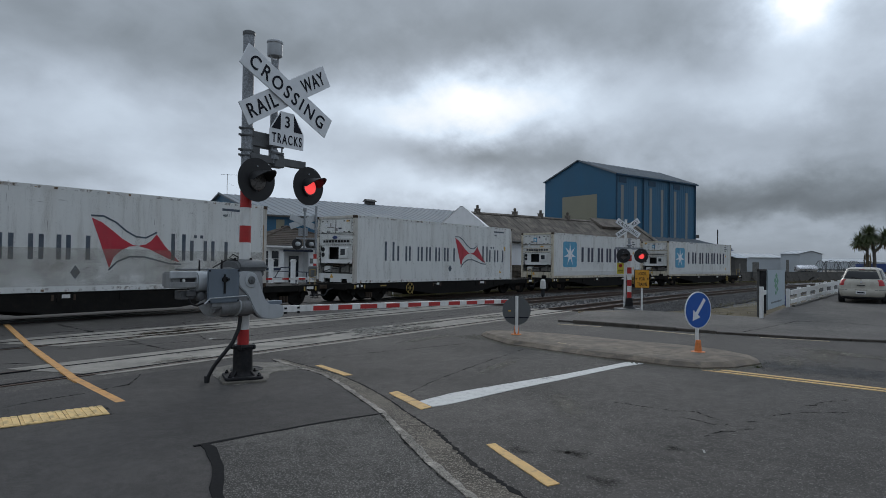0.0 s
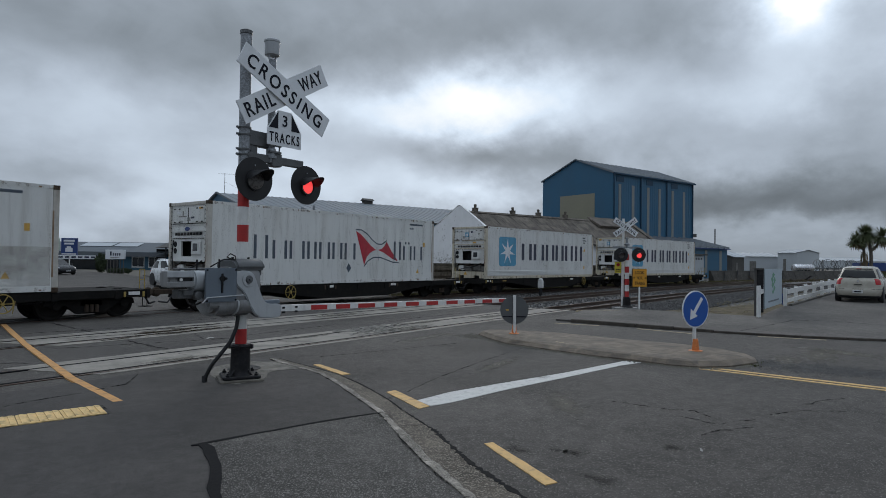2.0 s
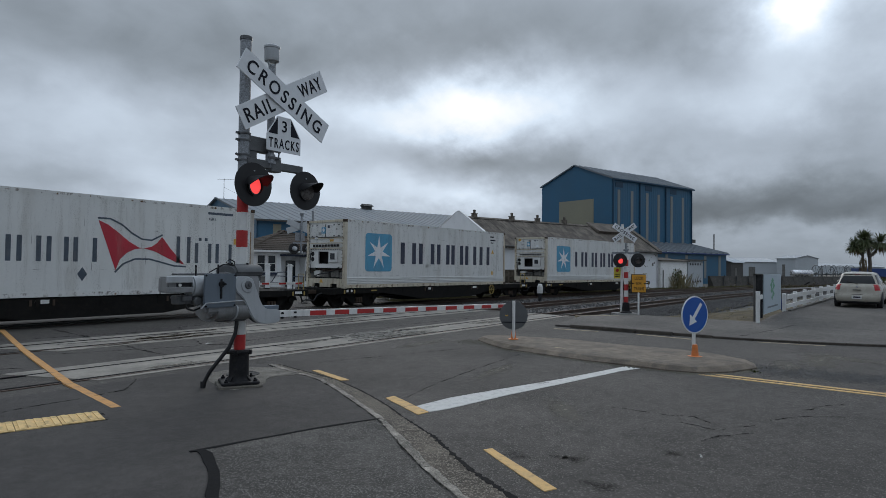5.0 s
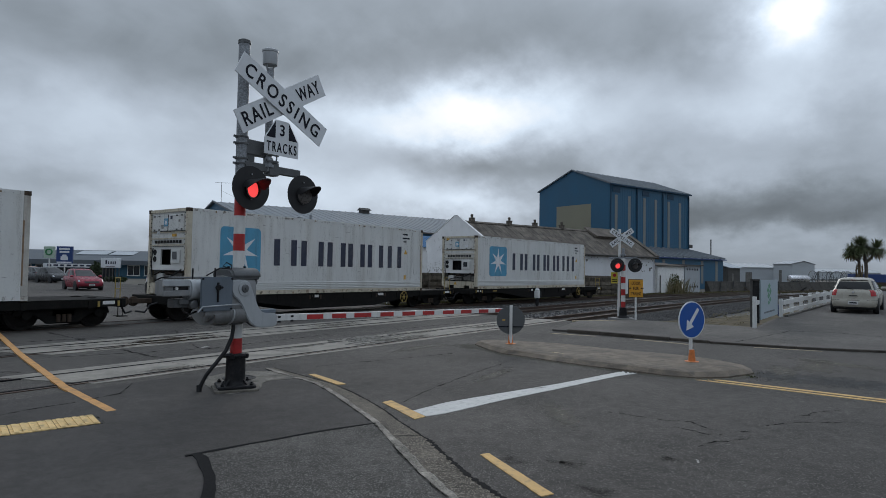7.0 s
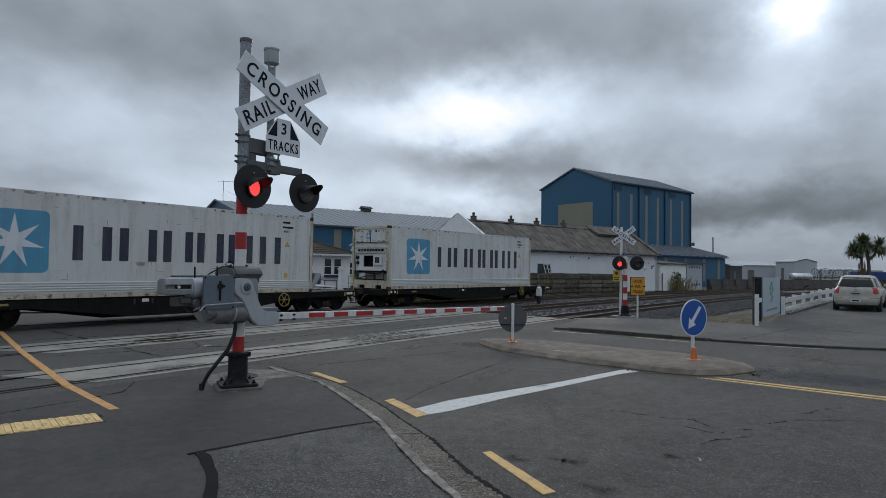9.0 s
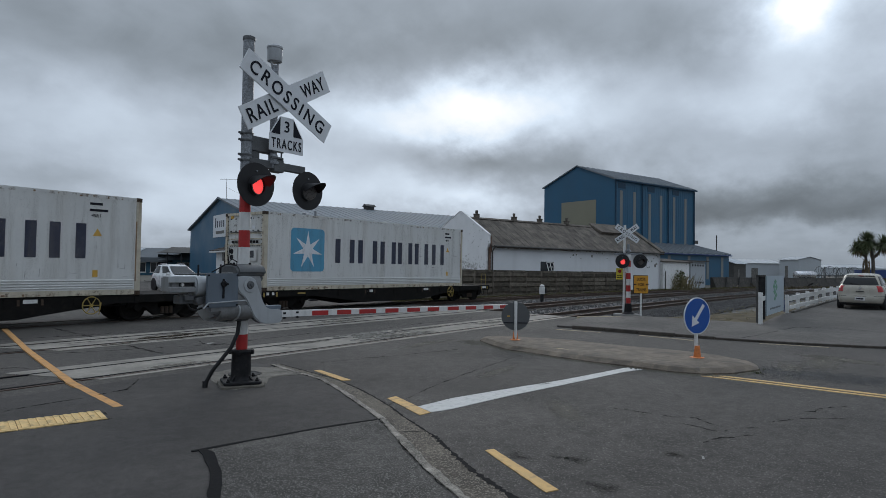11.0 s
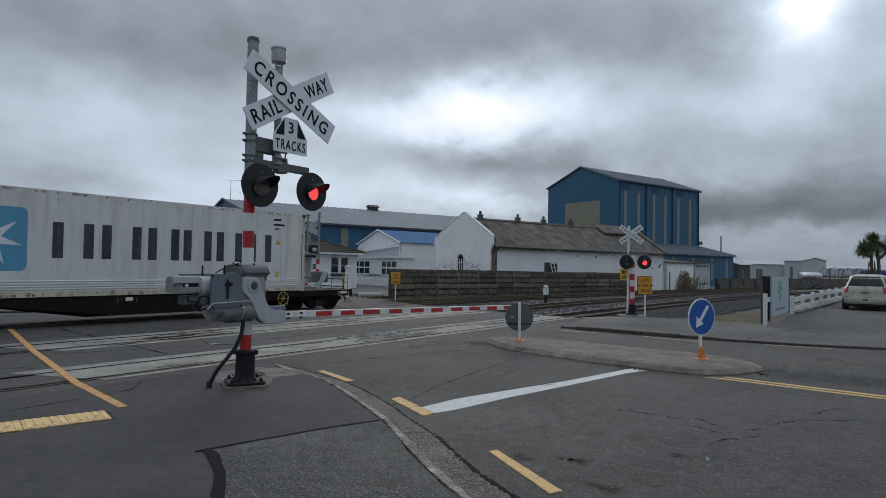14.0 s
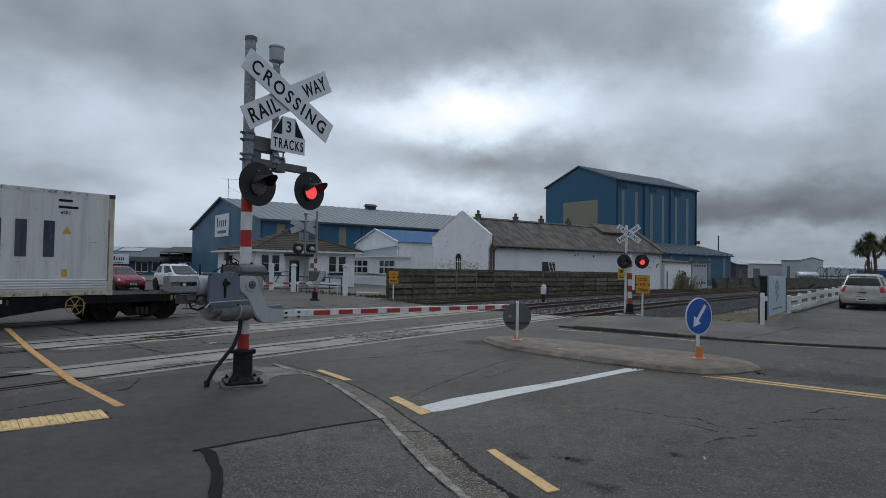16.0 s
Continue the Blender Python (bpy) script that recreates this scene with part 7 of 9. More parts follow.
def window(parent, m, w, h, cols=2, rows=1, glass=None, frame_m=None, proud=0.03, bar=0.035):
    """A window on a wall whose outside is -y of m, at its lower left corner."""
    f = Shape()
    t = 0.09
    f.box(-t, w + t, -proud, 0.02, -t, 0).box(-t, w + t, -proud, 0.02, h, h + t).box(-t, 0, -proud, 0.02, 0, h).box(w, w + t, -proud, 0.02, 0, h)
    for k in range(1, cols):
        f.box(w * k / cols - bar, w * k / cols + bar, -proud, 0.0, 0, h)
    for k in range(1, rows):
        f.box(0, w, -proud, 0.0, h * k / rows - bar, h * k / rows + bar)
    win = part("window", f, frame_m or WHITE_PAINT, parent, "white window frame", at=m)
    part("sill", Shape().box(-t - 0.05, w + t + 0.05, -proud - 0.06, 0.02, -t - 0.06, -t), frame_m or WHITE_PAINT, win)
    for c in range(cols):
        for r_ in range(rows):
            part("pane", Shape().box(w * c / cols + 0.01, w * (c + 1) / cols - 0.01, -0.012, 0.0, h * r_ / rows + 0.01, h * (r_ + 1) / rows - 0.01), glass or GLASS_DARK, win, "dark glass pane")
    return win


# old white barn with a parapet gable
barn = thing("barn", "old white-painted masonry barn with a weathered roof", "barn", site(4.1, 48))
L, W, Z = 22.5, 8.4, 0.22
N = 0.65  # the street side stands in by this
part("side_wall", Shape().box(0.2, L, N, N + 0.3, -0.1, 3.55 + Z), LIMEWASH, barn, "long white side wall")
part("rear_wall", Shape().box(0.2, L, W - 0.3, W, -0.1, 3.55 + Z), PEELING, barn)
part("end_wall", Shape().profile([(N, -0.1), (W, -0.1), (W, 3.5 + Z), (W / 2, 5.85 + Z), (N, 3.5 + Z)], L - 0.3, L), PEELING, barn)
gab = part("gable_wall", Shape().profile([(N + 0.12, -0.1), (W - 0.12, -0.1), (W - 0.12, 3.2 + Z), (W + 0.15, 3.7 + Z), (W + 0.15, 4.35 + Z), (W / 2 + 0.15, 6.42 + Z), (W / 2 - 0.15, 6.42 + Z), (N - 0.15, 4.38 + Z), (N - 0.15, 3.7 + Z), (N + 0.12, 3.2 + Z)], -0.12, 0.06), FLAKING, barn, "peeling white parapet gable")
part("coping", Shape().profile([(N - 0.2, 4.38 + Z), (W / 2 - 0.15, 6.44 + Z), (W / 2 + 0.15, 6.44 + Z), (W + 0.2, 4.37 + Z), (W + 0.2, 4.41 + Z), (W / 2 + 0.15, 6.47 + Z), (W / 2 - 0.15, 6.47 + Z), (N - 0.2, 4.41 + Z)], -0.14, 0.07), PEELING, gab)
arch = Shape().slab([(-0.42, 0), (0.42, 0)] + [(0.42 * math.cos(a), 1.15 + 0.42 * math.sin(a)) for a in (j * math.pi / 10 for j in range(11))], 0, 0.05, pose(-0.10, W / 2 + 0.35, 1.35 + Z, 0, 0, -90) @ pose(0, 0, 0, 90, 0, 0))
aw = part("arched_window", arch, GLASS_DARK, gab, "small arched window with white bars")
rim_pts = [(-0.165, W / 2 + 0.35 + 0.47 * math.cos(a), 1.35 + Z + 1.15 + 0.47 * math.sin(a)) for a in (j * math.pi / 12 for j in range(13))]
part("window_rim", Shape().tube([(-0.165, W / 2 + 0.82, 1.3 + Z)] + rim_pts + [(-0.165, W / 2 - 0.12, 1.3 + Z)], 0.05, 6), WHITE_PAINT, aw, "white arched surround")
for k in (-0.4, -0.13, 0.13, 0.4):
    part("window_bar", Shape().box(-0.19, -0.16, W / 2 + 0.35 + k - 0.03, W / 2 + 0.35 + k + 0.03, 1.35 + Z, 2.55 + Z), WHITE_PAINT, aw)
part("window_bar", Shape().box(-0.195, -0.165, W / 2 - 0.1, W / 2 + 0.8, 2.2 + Z, 2.27 + Z), WHITE_PAINT, aw)
part("corner_bricks", Shape().box(0.02, 0.24, N - 0.03, N + 0.02, 0.4, 3.4 + Z).box(0.1, 0.26, N - 0.12, N, 3.2, 4.25 + Z), material("exposed_brick", (0.16, 0.10, 0.075), 0.9, var=0.3, scale=5, fine=20, bump=0.2), barn, "exposed dark brick corner")
part("roof", sheet(0.075, L + 0.15, N - 0.32, 3.50 + Z, W / 2, 6.0 + Z, 0.75, 0.03), OLD_SLATE, barn, "weathered grey-brown roof sheets")
part("roof", sheet(0.075, L + 0.15, W + 0.35, 3.50 + Z, W / 2, 6.0 + Z, 0.75, 0.03), OLD_SLATE, barn)
part("ridge_cap", Shape().profile([(W / 2 - 0.25, 5.92 + Z), (W / 2, 6.08 + Z), (W / 2 + 0.25, 5.92 + Z)], 0.075, L), OLD_SLATE, barn)
part("gutter", Shape().tube([(0.3, N - 0.37, 3.50 + Z), (L, N - 0.37, 3.42 + Z)], 0.07, 8), SHADOW_BLOCK, barn)
# plain dark strip along the eave, behind the gutter
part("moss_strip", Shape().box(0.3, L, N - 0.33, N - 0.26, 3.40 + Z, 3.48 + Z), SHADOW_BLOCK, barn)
for u in (1.6, 5.9, 9.1, 12.7):
    v = part("ridge_vent", Shape().box(u - 0.2, u + 0.2, W / 2 - 0.2, W / 2 + 0.2, 5.95 + Z, 6.3 + Z).box(u - 0.24, u + 0.24, W / 2 - 0.24, W / 2 + 0.24, 6.3 + Z, 6.36 + Z), OLD_SLATE, barn, "squat ridge ventilator", bevel=0.03)
    part("vent_cap", Shape().lathe([(0.10, 6.34 + Z), (0.13, 6.6 + Z), (0.09, 6.66 + Z)], (u, W / 2, 0), 10), OLD_SLATE, v)
part("dormer", Shape().profile([(W / 2 - 1.5, 5.42 + Z), (W / 2 + 0.2, 6.36 + Z), (W / 2 + 0.2, 6.24 + Z), (W / 2 - 1.3, 5.22 + Z)], 16.1, 20.1), OLD_SLATE, barn, "raised roof section")
part("broken_coping", Shape().profile([(N - 0.4, 3.60 + Z), (W / 2, 6.16 + Z), (W / 2, 5.9 + Z), (N - 0.3, 3.3 + Z)], L - 0.4, L + 0.2), OLD_SLATE, barn)
bw = part("window", Shape().box(5.75, 7.3, N - 0.02, N + 0.04, 1.5 + Z, 2.35 + Z), GLASS_DARK, barn, "dark open window")
part("open_sash", Shape().box(0, 0.85, -0.03, 0.0, 0, 0.06).box(0, 0.85, -0.03, 0.0, 0.76, 0.82).box(0, 0.06, -0.03, 0.0, 0, 0.82).box(0.79, 0.85, -0.03, 0.0, 0, 0.82).box(0.40, 0.45, -0.03, 0.0, 0, 0.82).box(0, 0.85, -0.03, 0.0, 0.39, 0.43), WHITE_PAINT, bw, "white sash tilted open", at=pose(6.4, N - 0.30, 1.52 + Z, -20, 0, 0))
part("window_hood", Shape().box(5.6, 7.4, N - 0.06, N + 0.02, 2.36 + Z, 2.44 + Z), LIMEWASH, bw)
rr = random.Random(11)
for k in range(26):
    u, z, s_ = rr.uniform(20.2, 22.2) if k < 16 else rr.uniform(9.0, 15.0), (rr.uniform(1.8, 3.3) if k < 16 else rr.uniform(2.7, 3.35)) + Z, rr.uniform(0.04, 0.15)
    ring = [(u + s_ * math.cos(q) * rr.uniform(0.5, 1.2), z + s_ * 0.8 * math.sin(q) * rr.uniform(0.5, 1.2)) for q in (j * math.pi / 5 for j in range(10))]
    part("bare_patch", Shape().slab(ring, 0, 0.006, pose(0, N, 0, 90, 0, 0)), MACHINE_GREY if k % 3 else SCUFF, barn, "bare patch of fallen plaster")
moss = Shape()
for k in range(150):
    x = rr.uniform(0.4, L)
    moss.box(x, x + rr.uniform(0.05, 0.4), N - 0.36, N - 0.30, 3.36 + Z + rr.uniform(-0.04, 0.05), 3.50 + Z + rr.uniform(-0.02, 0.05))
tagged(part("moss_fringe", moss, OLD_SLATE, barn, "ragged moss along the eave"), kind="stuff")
part("downpipe", Shape().tube([(0.4, N - 0.35, 3.45 + Z), (0.35, N - 0.08, 3.1 + Z), (0.35, N - 0.08, 0.2)], 0.06, 8), SHADOW_BLOCK, barn)

# timber rail fence along the line
fence = thing("timber_fence", "weathered dark horizontal-board timber fence", "fence")
fa, fb = Vector((25.6, 22.75)), Vector((53.2, 18.99))
fd = (fb - fa).normalized()
fturn = math.degrees(math.atan2(fd.y, fd.x))
rr = random.Random(12)
n_post = int((fb - fa).length / 1.85)
for k in range(n_post + 1):
    p, drop = fa + fd * 1.85 * k, 0.007 * k
    part("post", Shape().box(-0.055, 0.055, -0.075, 0.06, -0.3, 1.76 - drop + rr.uniform(-0.03, 0.02)), OLD_WOOD, fence, at=pose(p.x, p.y, -0.2, 0, rr.uniform(-1, 1), fturn))
    if k == n_post:
        continue
    for j in range(5):
        z = 0.05 + j * 0.355
        part("board", Shape().box(0.06, 1.79, -0.045, -0.012, z, z + 0.235 + rr.uniform(-0.02, 0.02)), OLD_WOOD, fence, at=pose(p.x, p.y, -0.2 - drop, 0, rr.uniform(-0.7, 0.7), fturn))
        part("rear_board", Shape().box(0.0, 1.85, 0.065, 0.09, z + 0.19, z + 0.40 + rr.uniform(-0.015, 0.0)), OLD_WOOD, fence, at=pose(p.x, p.y, -0.2 - drop, 0, rr.uniform(-0.4, 0.4), fturn))
    part("capping", Shape().box(0.0, 1.85, -0.06, 0.07, 1.70, 1.735), OLD_WOOD, fence, at=pose(p.x, p.y, -0.2 - drop, 0, rr.uniform(-0.4, 0.4), fturn))

# white shop with a blue roof
shop = thing("workshop", "low white workshop with a bright blue roof", "workshop", site(-4.27, 58))
L, W = 14, 8.4
part("side_wall", Shape().box(0, L, 0, 0.2, -0.1, 4.1 + Z), CREAM_WALL, shop, "plain white side wall")
part("gable_wall", Shape().profile([(0, -0.1), (W, -0.1), (W, 4.1 + Z), (W / 2, 5.4 + Z), (0, 4.1 + Z)], -0.02, 0.18), CREAM_WALL, shop, "white gable")
part("rear_wall", Shape().box(0, L, W - 0.2, W, -0.1, 4.1 + Z), CREAM_WALL, shop)
part("roof", sheet(-0.15, L, -0.2, 4.08 + Z, W / 2, 5.45 + Z, 0.5, 0.03), BRIGHT_BLUE_ROOF, shop, "bright blue roof sheets")
part("roof", sheet(-0.15, L, W + 0.2, 4.08 + Z, W / 2, 5.45 + Z, 0.5, 0.03), BRIGHT_BLUE_ROOF, shop)
part("barge_board", Shape().profile([(-0.25, 4.0 + Z), (W / 2, 5.38 + Z), (W + 0.25, 4.0 + Z), (W + 0.25, 4.12 + Z), (W / 2, 5.5 + Z), (-0.25, 4.12 + Z)], -0.2, -0.1), WHITE_PAINT, shop)
part("annex", Shape().profile([(-2.6, -0.1), (W - 1.8, -0.1), (W - 1.8, 2.55 + Z), (-2.6, 2.55 + Z)], -1.8, -0.05), CREAM_WALL, shop, "single-storey annex")
part("annex_roof", Shape().profile([(-2.8, 2.55 + Z), (W - 1.6, 2.55 + Z), (W - 1.6, 2.72 + Z), (-2.8, 2.68 + Z)], -2.0, -0.03), CREAM_WALL, shop)
for y in (0.22, 5.75):
    window(shop, pose(-1.82, y, 1.32, 0, 0, -90), 2.6 if y < 1 else 3.2, 1.15, 3, 2, bar=0.07)
part("cross_band", Shape().profile([(7.5, 3.42), (-0.1, 3.93), (-0.1, 4.10), (7.5, 3.59)], -0.30, -0.02), WHITE_PAINT, shop, "white sloping weather band")
# white cladding coloured grey here, to deepen the shadow line under the band
part("upper_cladding", Shape().profile([(7.3, 2.7), (0.1, 2.7), (0.1, 3.93), (7.3, 3.43)], -0.05, -0.021), PALE_SHED, shop, "lower gable cladding, greyed for the shade under the band")
part("vent_pipe", Shape().tube([(-0.15, 7.95, 2.7), (-0.15, 7.95, 3.85)], 0.16, 10).lathe([(0.22, 3.85), (0.22, 3.95)], (-0.15, 7.95, 0), 10), WHITE_PAINT, shop, "stubby white vent pipe", smooth=True)
part("sill_line", Shape().box(-1.9, -1.8, -2.7, W - 1.8, 1.16, 1.24), SHADOW_BLOCK, shop, "dark sill line")
for k in range(6):
    part("plank", Shape().box(-1.84, -1.80, -2.6, W - 1.8, 0.05 + k * 0.14, 0.18 + k * 0.14), CREAM_WALL, shop)

# hip-roofed cottage
cot = thing("cottage", "small white cottage with a brown tiled hip roof", "cottage", site(-14.06, 46))
L, W, EV, RG = 8.3, 9.9, 2.73 + Z, 4.55 + Z
part("front_wall", Shape().box(0, 2.3, 0, 0.2, -0.1, EV).box(4.3, L, 0, 0.2, -0.1, EV).box(2.3, 4.3, 1.1, 1.3, -0.1, EV).box(2.1, 2.3, 0.2, 1.3, -0.1, EV).box(4.3, 4.5, 0.2, 1.3, -0.1, EV), CREAM_WALL, cot, "white front wall with a recessed porch")
part("side_wall", Shape().box(0, 0.2, 0.2, W, -0.1, EV), CREAM_WALL, cot)
part("side_wall", Shape().box(L - 0.2, L, 0.2, W, -0.1, EV), CREAM_WALL, cot)
part("rear_wall", Shape().box(0.2, L - 0.2, W - 0.2, W, -0.1, EV), CREAM_WALL, cot)
part("fascia_board", Shape().box(-0.5, L + 0.5, -0.5, W + 0.5, EV - 0.02, EV + 0.12), WHITE_PAINT, cot, "white fascia board")
o = 0.5
hip = Shape().add([(-o, -o, EV + 0.125), (L + o, -o, EV + 0.125), (L + o, W + o, EV + 0.125), (-o, W + o, EV + 0.125), (L / 2, L / 2 + 0.2, RG), (L / 2, W - L / 2 - 0.2, RG)], [(0, 1, 4), (1, 2, 5, 4), (2, 3, 5), (3, 0, 4, 5)])
hr = part("roof", hip, TILE_ROOF, cot, "brown tile roof")
# tile courses on the two slopes in view
for slope, (pa, pb, pt) in enumerate((((-o, -o), (L + o, -o), (L / 2, L / 2 + 0.2)), ((-o, W + o), (-o, -o), (L / 2, L / 2 + 0.2)))):
    rise = RG - EV - 0.125
    for j in range(10):
        k0, k1 = j / 10.5, (j + 1.1) / 10.5
        s = Shape()
        a0, b0 = Vector(pa).lerp(Vector(pt), k0), Vector(pb).lerp(Vector(pt), k0)
        a1, b1 = Vector(pa).lerp(Vector(pt), k1), Vector(pb).lerp(Vector(pt), k1)
        nn = max(1, int((b0 - a0).length / 0.35))
        for q in range(nn):
            g0, g1 = (q + 0.04) / nn, (q + 0.96) / nn
            c = [a0.lerp(b0, g0), a0.lerp(b0, g1), a1.lerp(b1, g1), a1.lerp(b1, g0)]
            z0, z1 = EV + 0.125 + rise * k0, EV + 0.125 + rise * k1
            s.add([(c[0].x, c[0].y, z0 + 0.05), (c[1].x, c[1].y, z0 + 0.05), (c[2].x, c[2].y, z1 + 0.012), (c[3].x, c[3].y, z1 + 0.012), (c[0].x, c[0].y, z0), (c[1].x, c[1].y, z0)], [(0, 1, 2, 3), (4, 5, 1, 0)])
        part("tile_course", s, TILE_ROOF, hr)
part("hip_cap", Shape().tube([(-o, -o, EV + 0.16), (L / 2, L / 2 + 0.2, RG + 0.05), (L / 2, W - L / 2 - 0.2, RG + 0.05)], 0.09, 8).tube([(L + o, -o, EV + 0.16), (L / 2, L / 2 + 0.2, RG + 0.05)], 0.09, 8), TILE_ROOF, hr)
for x, w_ in ((0.45, 0.56), (1.28, 0.56), (6.0, 0.60), (6.86, 0.60)):
    window(cot, pose(x, 0, 1.45), w_, 1.22, 1, 2, bar=0.016)
window(cot, pose(0, 7.5, 1.9, 0, 0, -90), 1.9, 0.75, 2, 1)
window(cot, pose(0, 3.2, 1.45, 0, 0, -90), 1.1, 1.1, 2, 1)
part("door", Shape().box(3.1, 3.9, 1.05, 1.1, 0.1, 2.1 + Z), GLASS_DARK, cot, "dark glazed door")
part("fascia", Shape().box(2.2, 4.8, -0.12, -0.02, EV - 0.32, EV - 0.16), NAVY_PAINT, cot, "navy fascia over the porch")
part("notice", Shape().box(4.4, 4.8, -0.03, 0.0, 1.5 + Z, 1.9 + Z), MACHINE_GREY, cot)
for x in (0.33, 5.95):
    part("window_box", Shape().box(x, x + 1.6, -0.28, -0.04, 1.2, 1.38), NAVY_PAINT, cot, "navy window box", bevel=0.02)
part("meter_box", Shape().box(0.7, 1.15, -0.2, 0.0, 0.3, 0.85 + Z), MACHINE_GREY, cot)
part("satellite_box", Shape().box(-0.35, -0.02, 6.5, 7.0, 2.0 + Z, 2.7 + Z).tube([(-0.2, 6.8, 2.7), (-0.2, 6.8, 3.6)], 0.03, 6), MACHINE_GREY, cot)
part("ramp", Shape().slab([(-1.0, -3.0), (5.0, -3.0), (5.0, 0.0), (-1.0, 0.0)], 0.0, 0.28), KERB, cot, "concrete porch step")

# gate piers and blue handrails before the cottage
pier_at = ((27.15, 34.86), (26.71, 32.02), (25.88, 26.33))
pier = thing("gate_pier", "square white rendered gate pier with a flat cap", "gate pier", pose(*pier_at[0], 0, 0, 0, 8), "gate piers")
part("shaft", Shape().box(-0.12, 0.12, -0.12, 0.12, -0.2, 1.66), CREAM_WALL, pier, bevel=0.01)
part("cap", Shape().box(-0.16, 0.16, -0.16, 0.16, 1.66, 1.74).box(-0.11, 0.11, -0.11, 0.11, 1.74, 1.83), WHITE_PAINT, pier, bevel=0.01)
for x, y in pier_at[1:]:
    copy_thing(pier, pose(x, y, 0, 0, 0, 8))
hrail = thing("handrail", "navy tubular steel handrail by the gate piers", "handrail")
for a, b in (((27.1, 34.5), (26.8, 32.4)), ((26.7, 31.7), (26.0, 26.8))):
    for z in (0.55, 1.0):
        part("rail", Shape().tube([(*a, z), (*b, z)], 0.03, 8), NAVY_PAINT, hrail)
for k in range(5):
    q = k / 4
    part("upright", Shape().tube([(26.7 - 0.7 * q, 31.7 - 4.9 * q, -0.05), (26.7 - 0.7 * q, 31.7 - 4.9 * q, 1.0)], 0.025, 8), NAVY_PAINT, hrail)
part("rail", Shape().tube([(27.6, 35.5, 0.0), (26.9, 33.5, 1.25), (26.75, 32.1, 1.3)], 0.03, 8), NAVY_PAINT, hrail)
chain = thing("white_barrier_rail", "low white pipe rail across the drive", "rail")
part("rail", Shape().tube([(26.5, 31.4, 0.62), (25.95, 27.0, 0.62)], 0.05, 8), WHITE_PAINT, chain)
for q in (0.02, 0.5, 0.98):
    part("leg", Shape().tube([(26.5 - 0.55 * q, 31.4 - 4.4 * q, -0.05), (26.5 - 0.55 * q, 31.4 - 4.4 * q, 0.62)], 0.04, 8), WHITE_PAINT, chain)
bench = thing("concrete_block", "low pale concrete kerb block on the verge", "concrete block", pose(26.6, 25.2, -0.05, 0, 0, -50))
part("block", Shape().box(-0.68, 0.68, -0.2, 0.2, -0.15, 0.28), PALE_CONCRETE, bench, bevel=0.06)
verge = tagged(part("verge", Shape().slab([(24.5, 22.6), (27.0, 22.0), (46, 19.6), (52, 34), (44, 52), (31.5, 60), (27.4, 40.0), (26.2, 31.0)], -0.3, -0.03), KERB), "worn concrete forecourt before the cottage", "forecourt", kind="structure")
tagged(part("verge_drive", Shape().slab(finer([(25.2, 23.0), (27.3, 22.7), (28.6, 26.0), (28.9, 30.0), (28.2, 34.0), (27.2, 34.0), (26.6, 30.0), (26.0, 26.0), (25.2, 23.0)], 0.4, 0.12, 52)[:-1], -0.2, -0.024), SANDY), "bare brown dirt and grit round the gate piers", "verge", kind="structure")
tufts("dry_grass", "dry grass round the gate piers and the fence's end", 240, lambda r_: (lambda u: (25.9 + 1.7 * u + r_.gauss(0, 0.45), 23.2 + 10 * u * u + r_.uniform(-0.5, 0.8), -0.03))(r_.random()), 0.16, GRASS, 53, width=0.018)

# large blue shed with a grey roof
shed = thing("industrial_shed", "large blue steel shed with a pale grey roof", "industrial shed", site(-19.1, 64))
L, W, EV, RG = 62, 28.5, 6.44 + Z, 9.75 + Z
part("side_wall", Shape().box(0, L, 0, 0.15, -0.1, EV), SHED_BLUE, shed, "blue clad long wall")
gw = part("gable_wall", Shape().profile([(0, -0.1), (W, -0.1), (W, EV), (W / 2, RG), (0, EV)], -0.01, 0.15), SHED_BLUE, shed, "blue clad gable")
part("rear_wall", Shape().box(0, L, W - 0.15, W, -0.1, EV), SHED_BLUE, shed)
part("roof", sheet(-0.25, L, -0.4, EV - 0.05, W / 2, RG + 0.06, 1.0, 0.05), SHED_ROOF, shed, "pale grey ribbed roof")
part("roof", sheet(-0.25, L, W + 0.4, EV - 0.05, W / 2, RG + 0.06, 1.0, 0.05), SHED_ROOF, shed)
part("gutter", Shape().box(-0.25, L, -0.55, -0.35, EV - 0.15, EV + 0.05), SHADOW_BLOCK, shed, "dark gutter")
part("barge_flashing", Shape().profile([(-0.4, EV - 0.1), (W / 2, RG), (W + 0.4, EV - 0.1), (W + 0.4, EV + 0.1), (W / 2, RG + 0.2), (-0.4, EV + 0.1)], -0.35, -0.2), SHED_ROOF, shed)
for u in (2.2, 9.4, 16.6, 23.8, 31.0):
    part("light_panel", Shape().box(u - 0.45, u + 0.45, -0.02, 0.0, 0.5, EV - 0.4), TAN, shed, "tan translucent wall strip")
for u in (4.6, 11.9, 19.2):
    part("downpipe", Shape().tube([(u, -0.08, 0), (u, -0.08, EV - 0.2)], 0.06, 8), SHED_BLUE, shed)
for u in range(1, 60, 2):
    part("wall_rib", Shape().box(u - 0.02, u + 0.02, -0.012, 0.0, 0.0, EV - 0.2), SHED_BLUE, shed)
sg = part("sign_board", Shape().box(-0.12, -0.03, 10.9, 16.7, 5.0 + Z, 7.75 + Z), SIGN_WHITE, shed, "white sign board with dark bars")
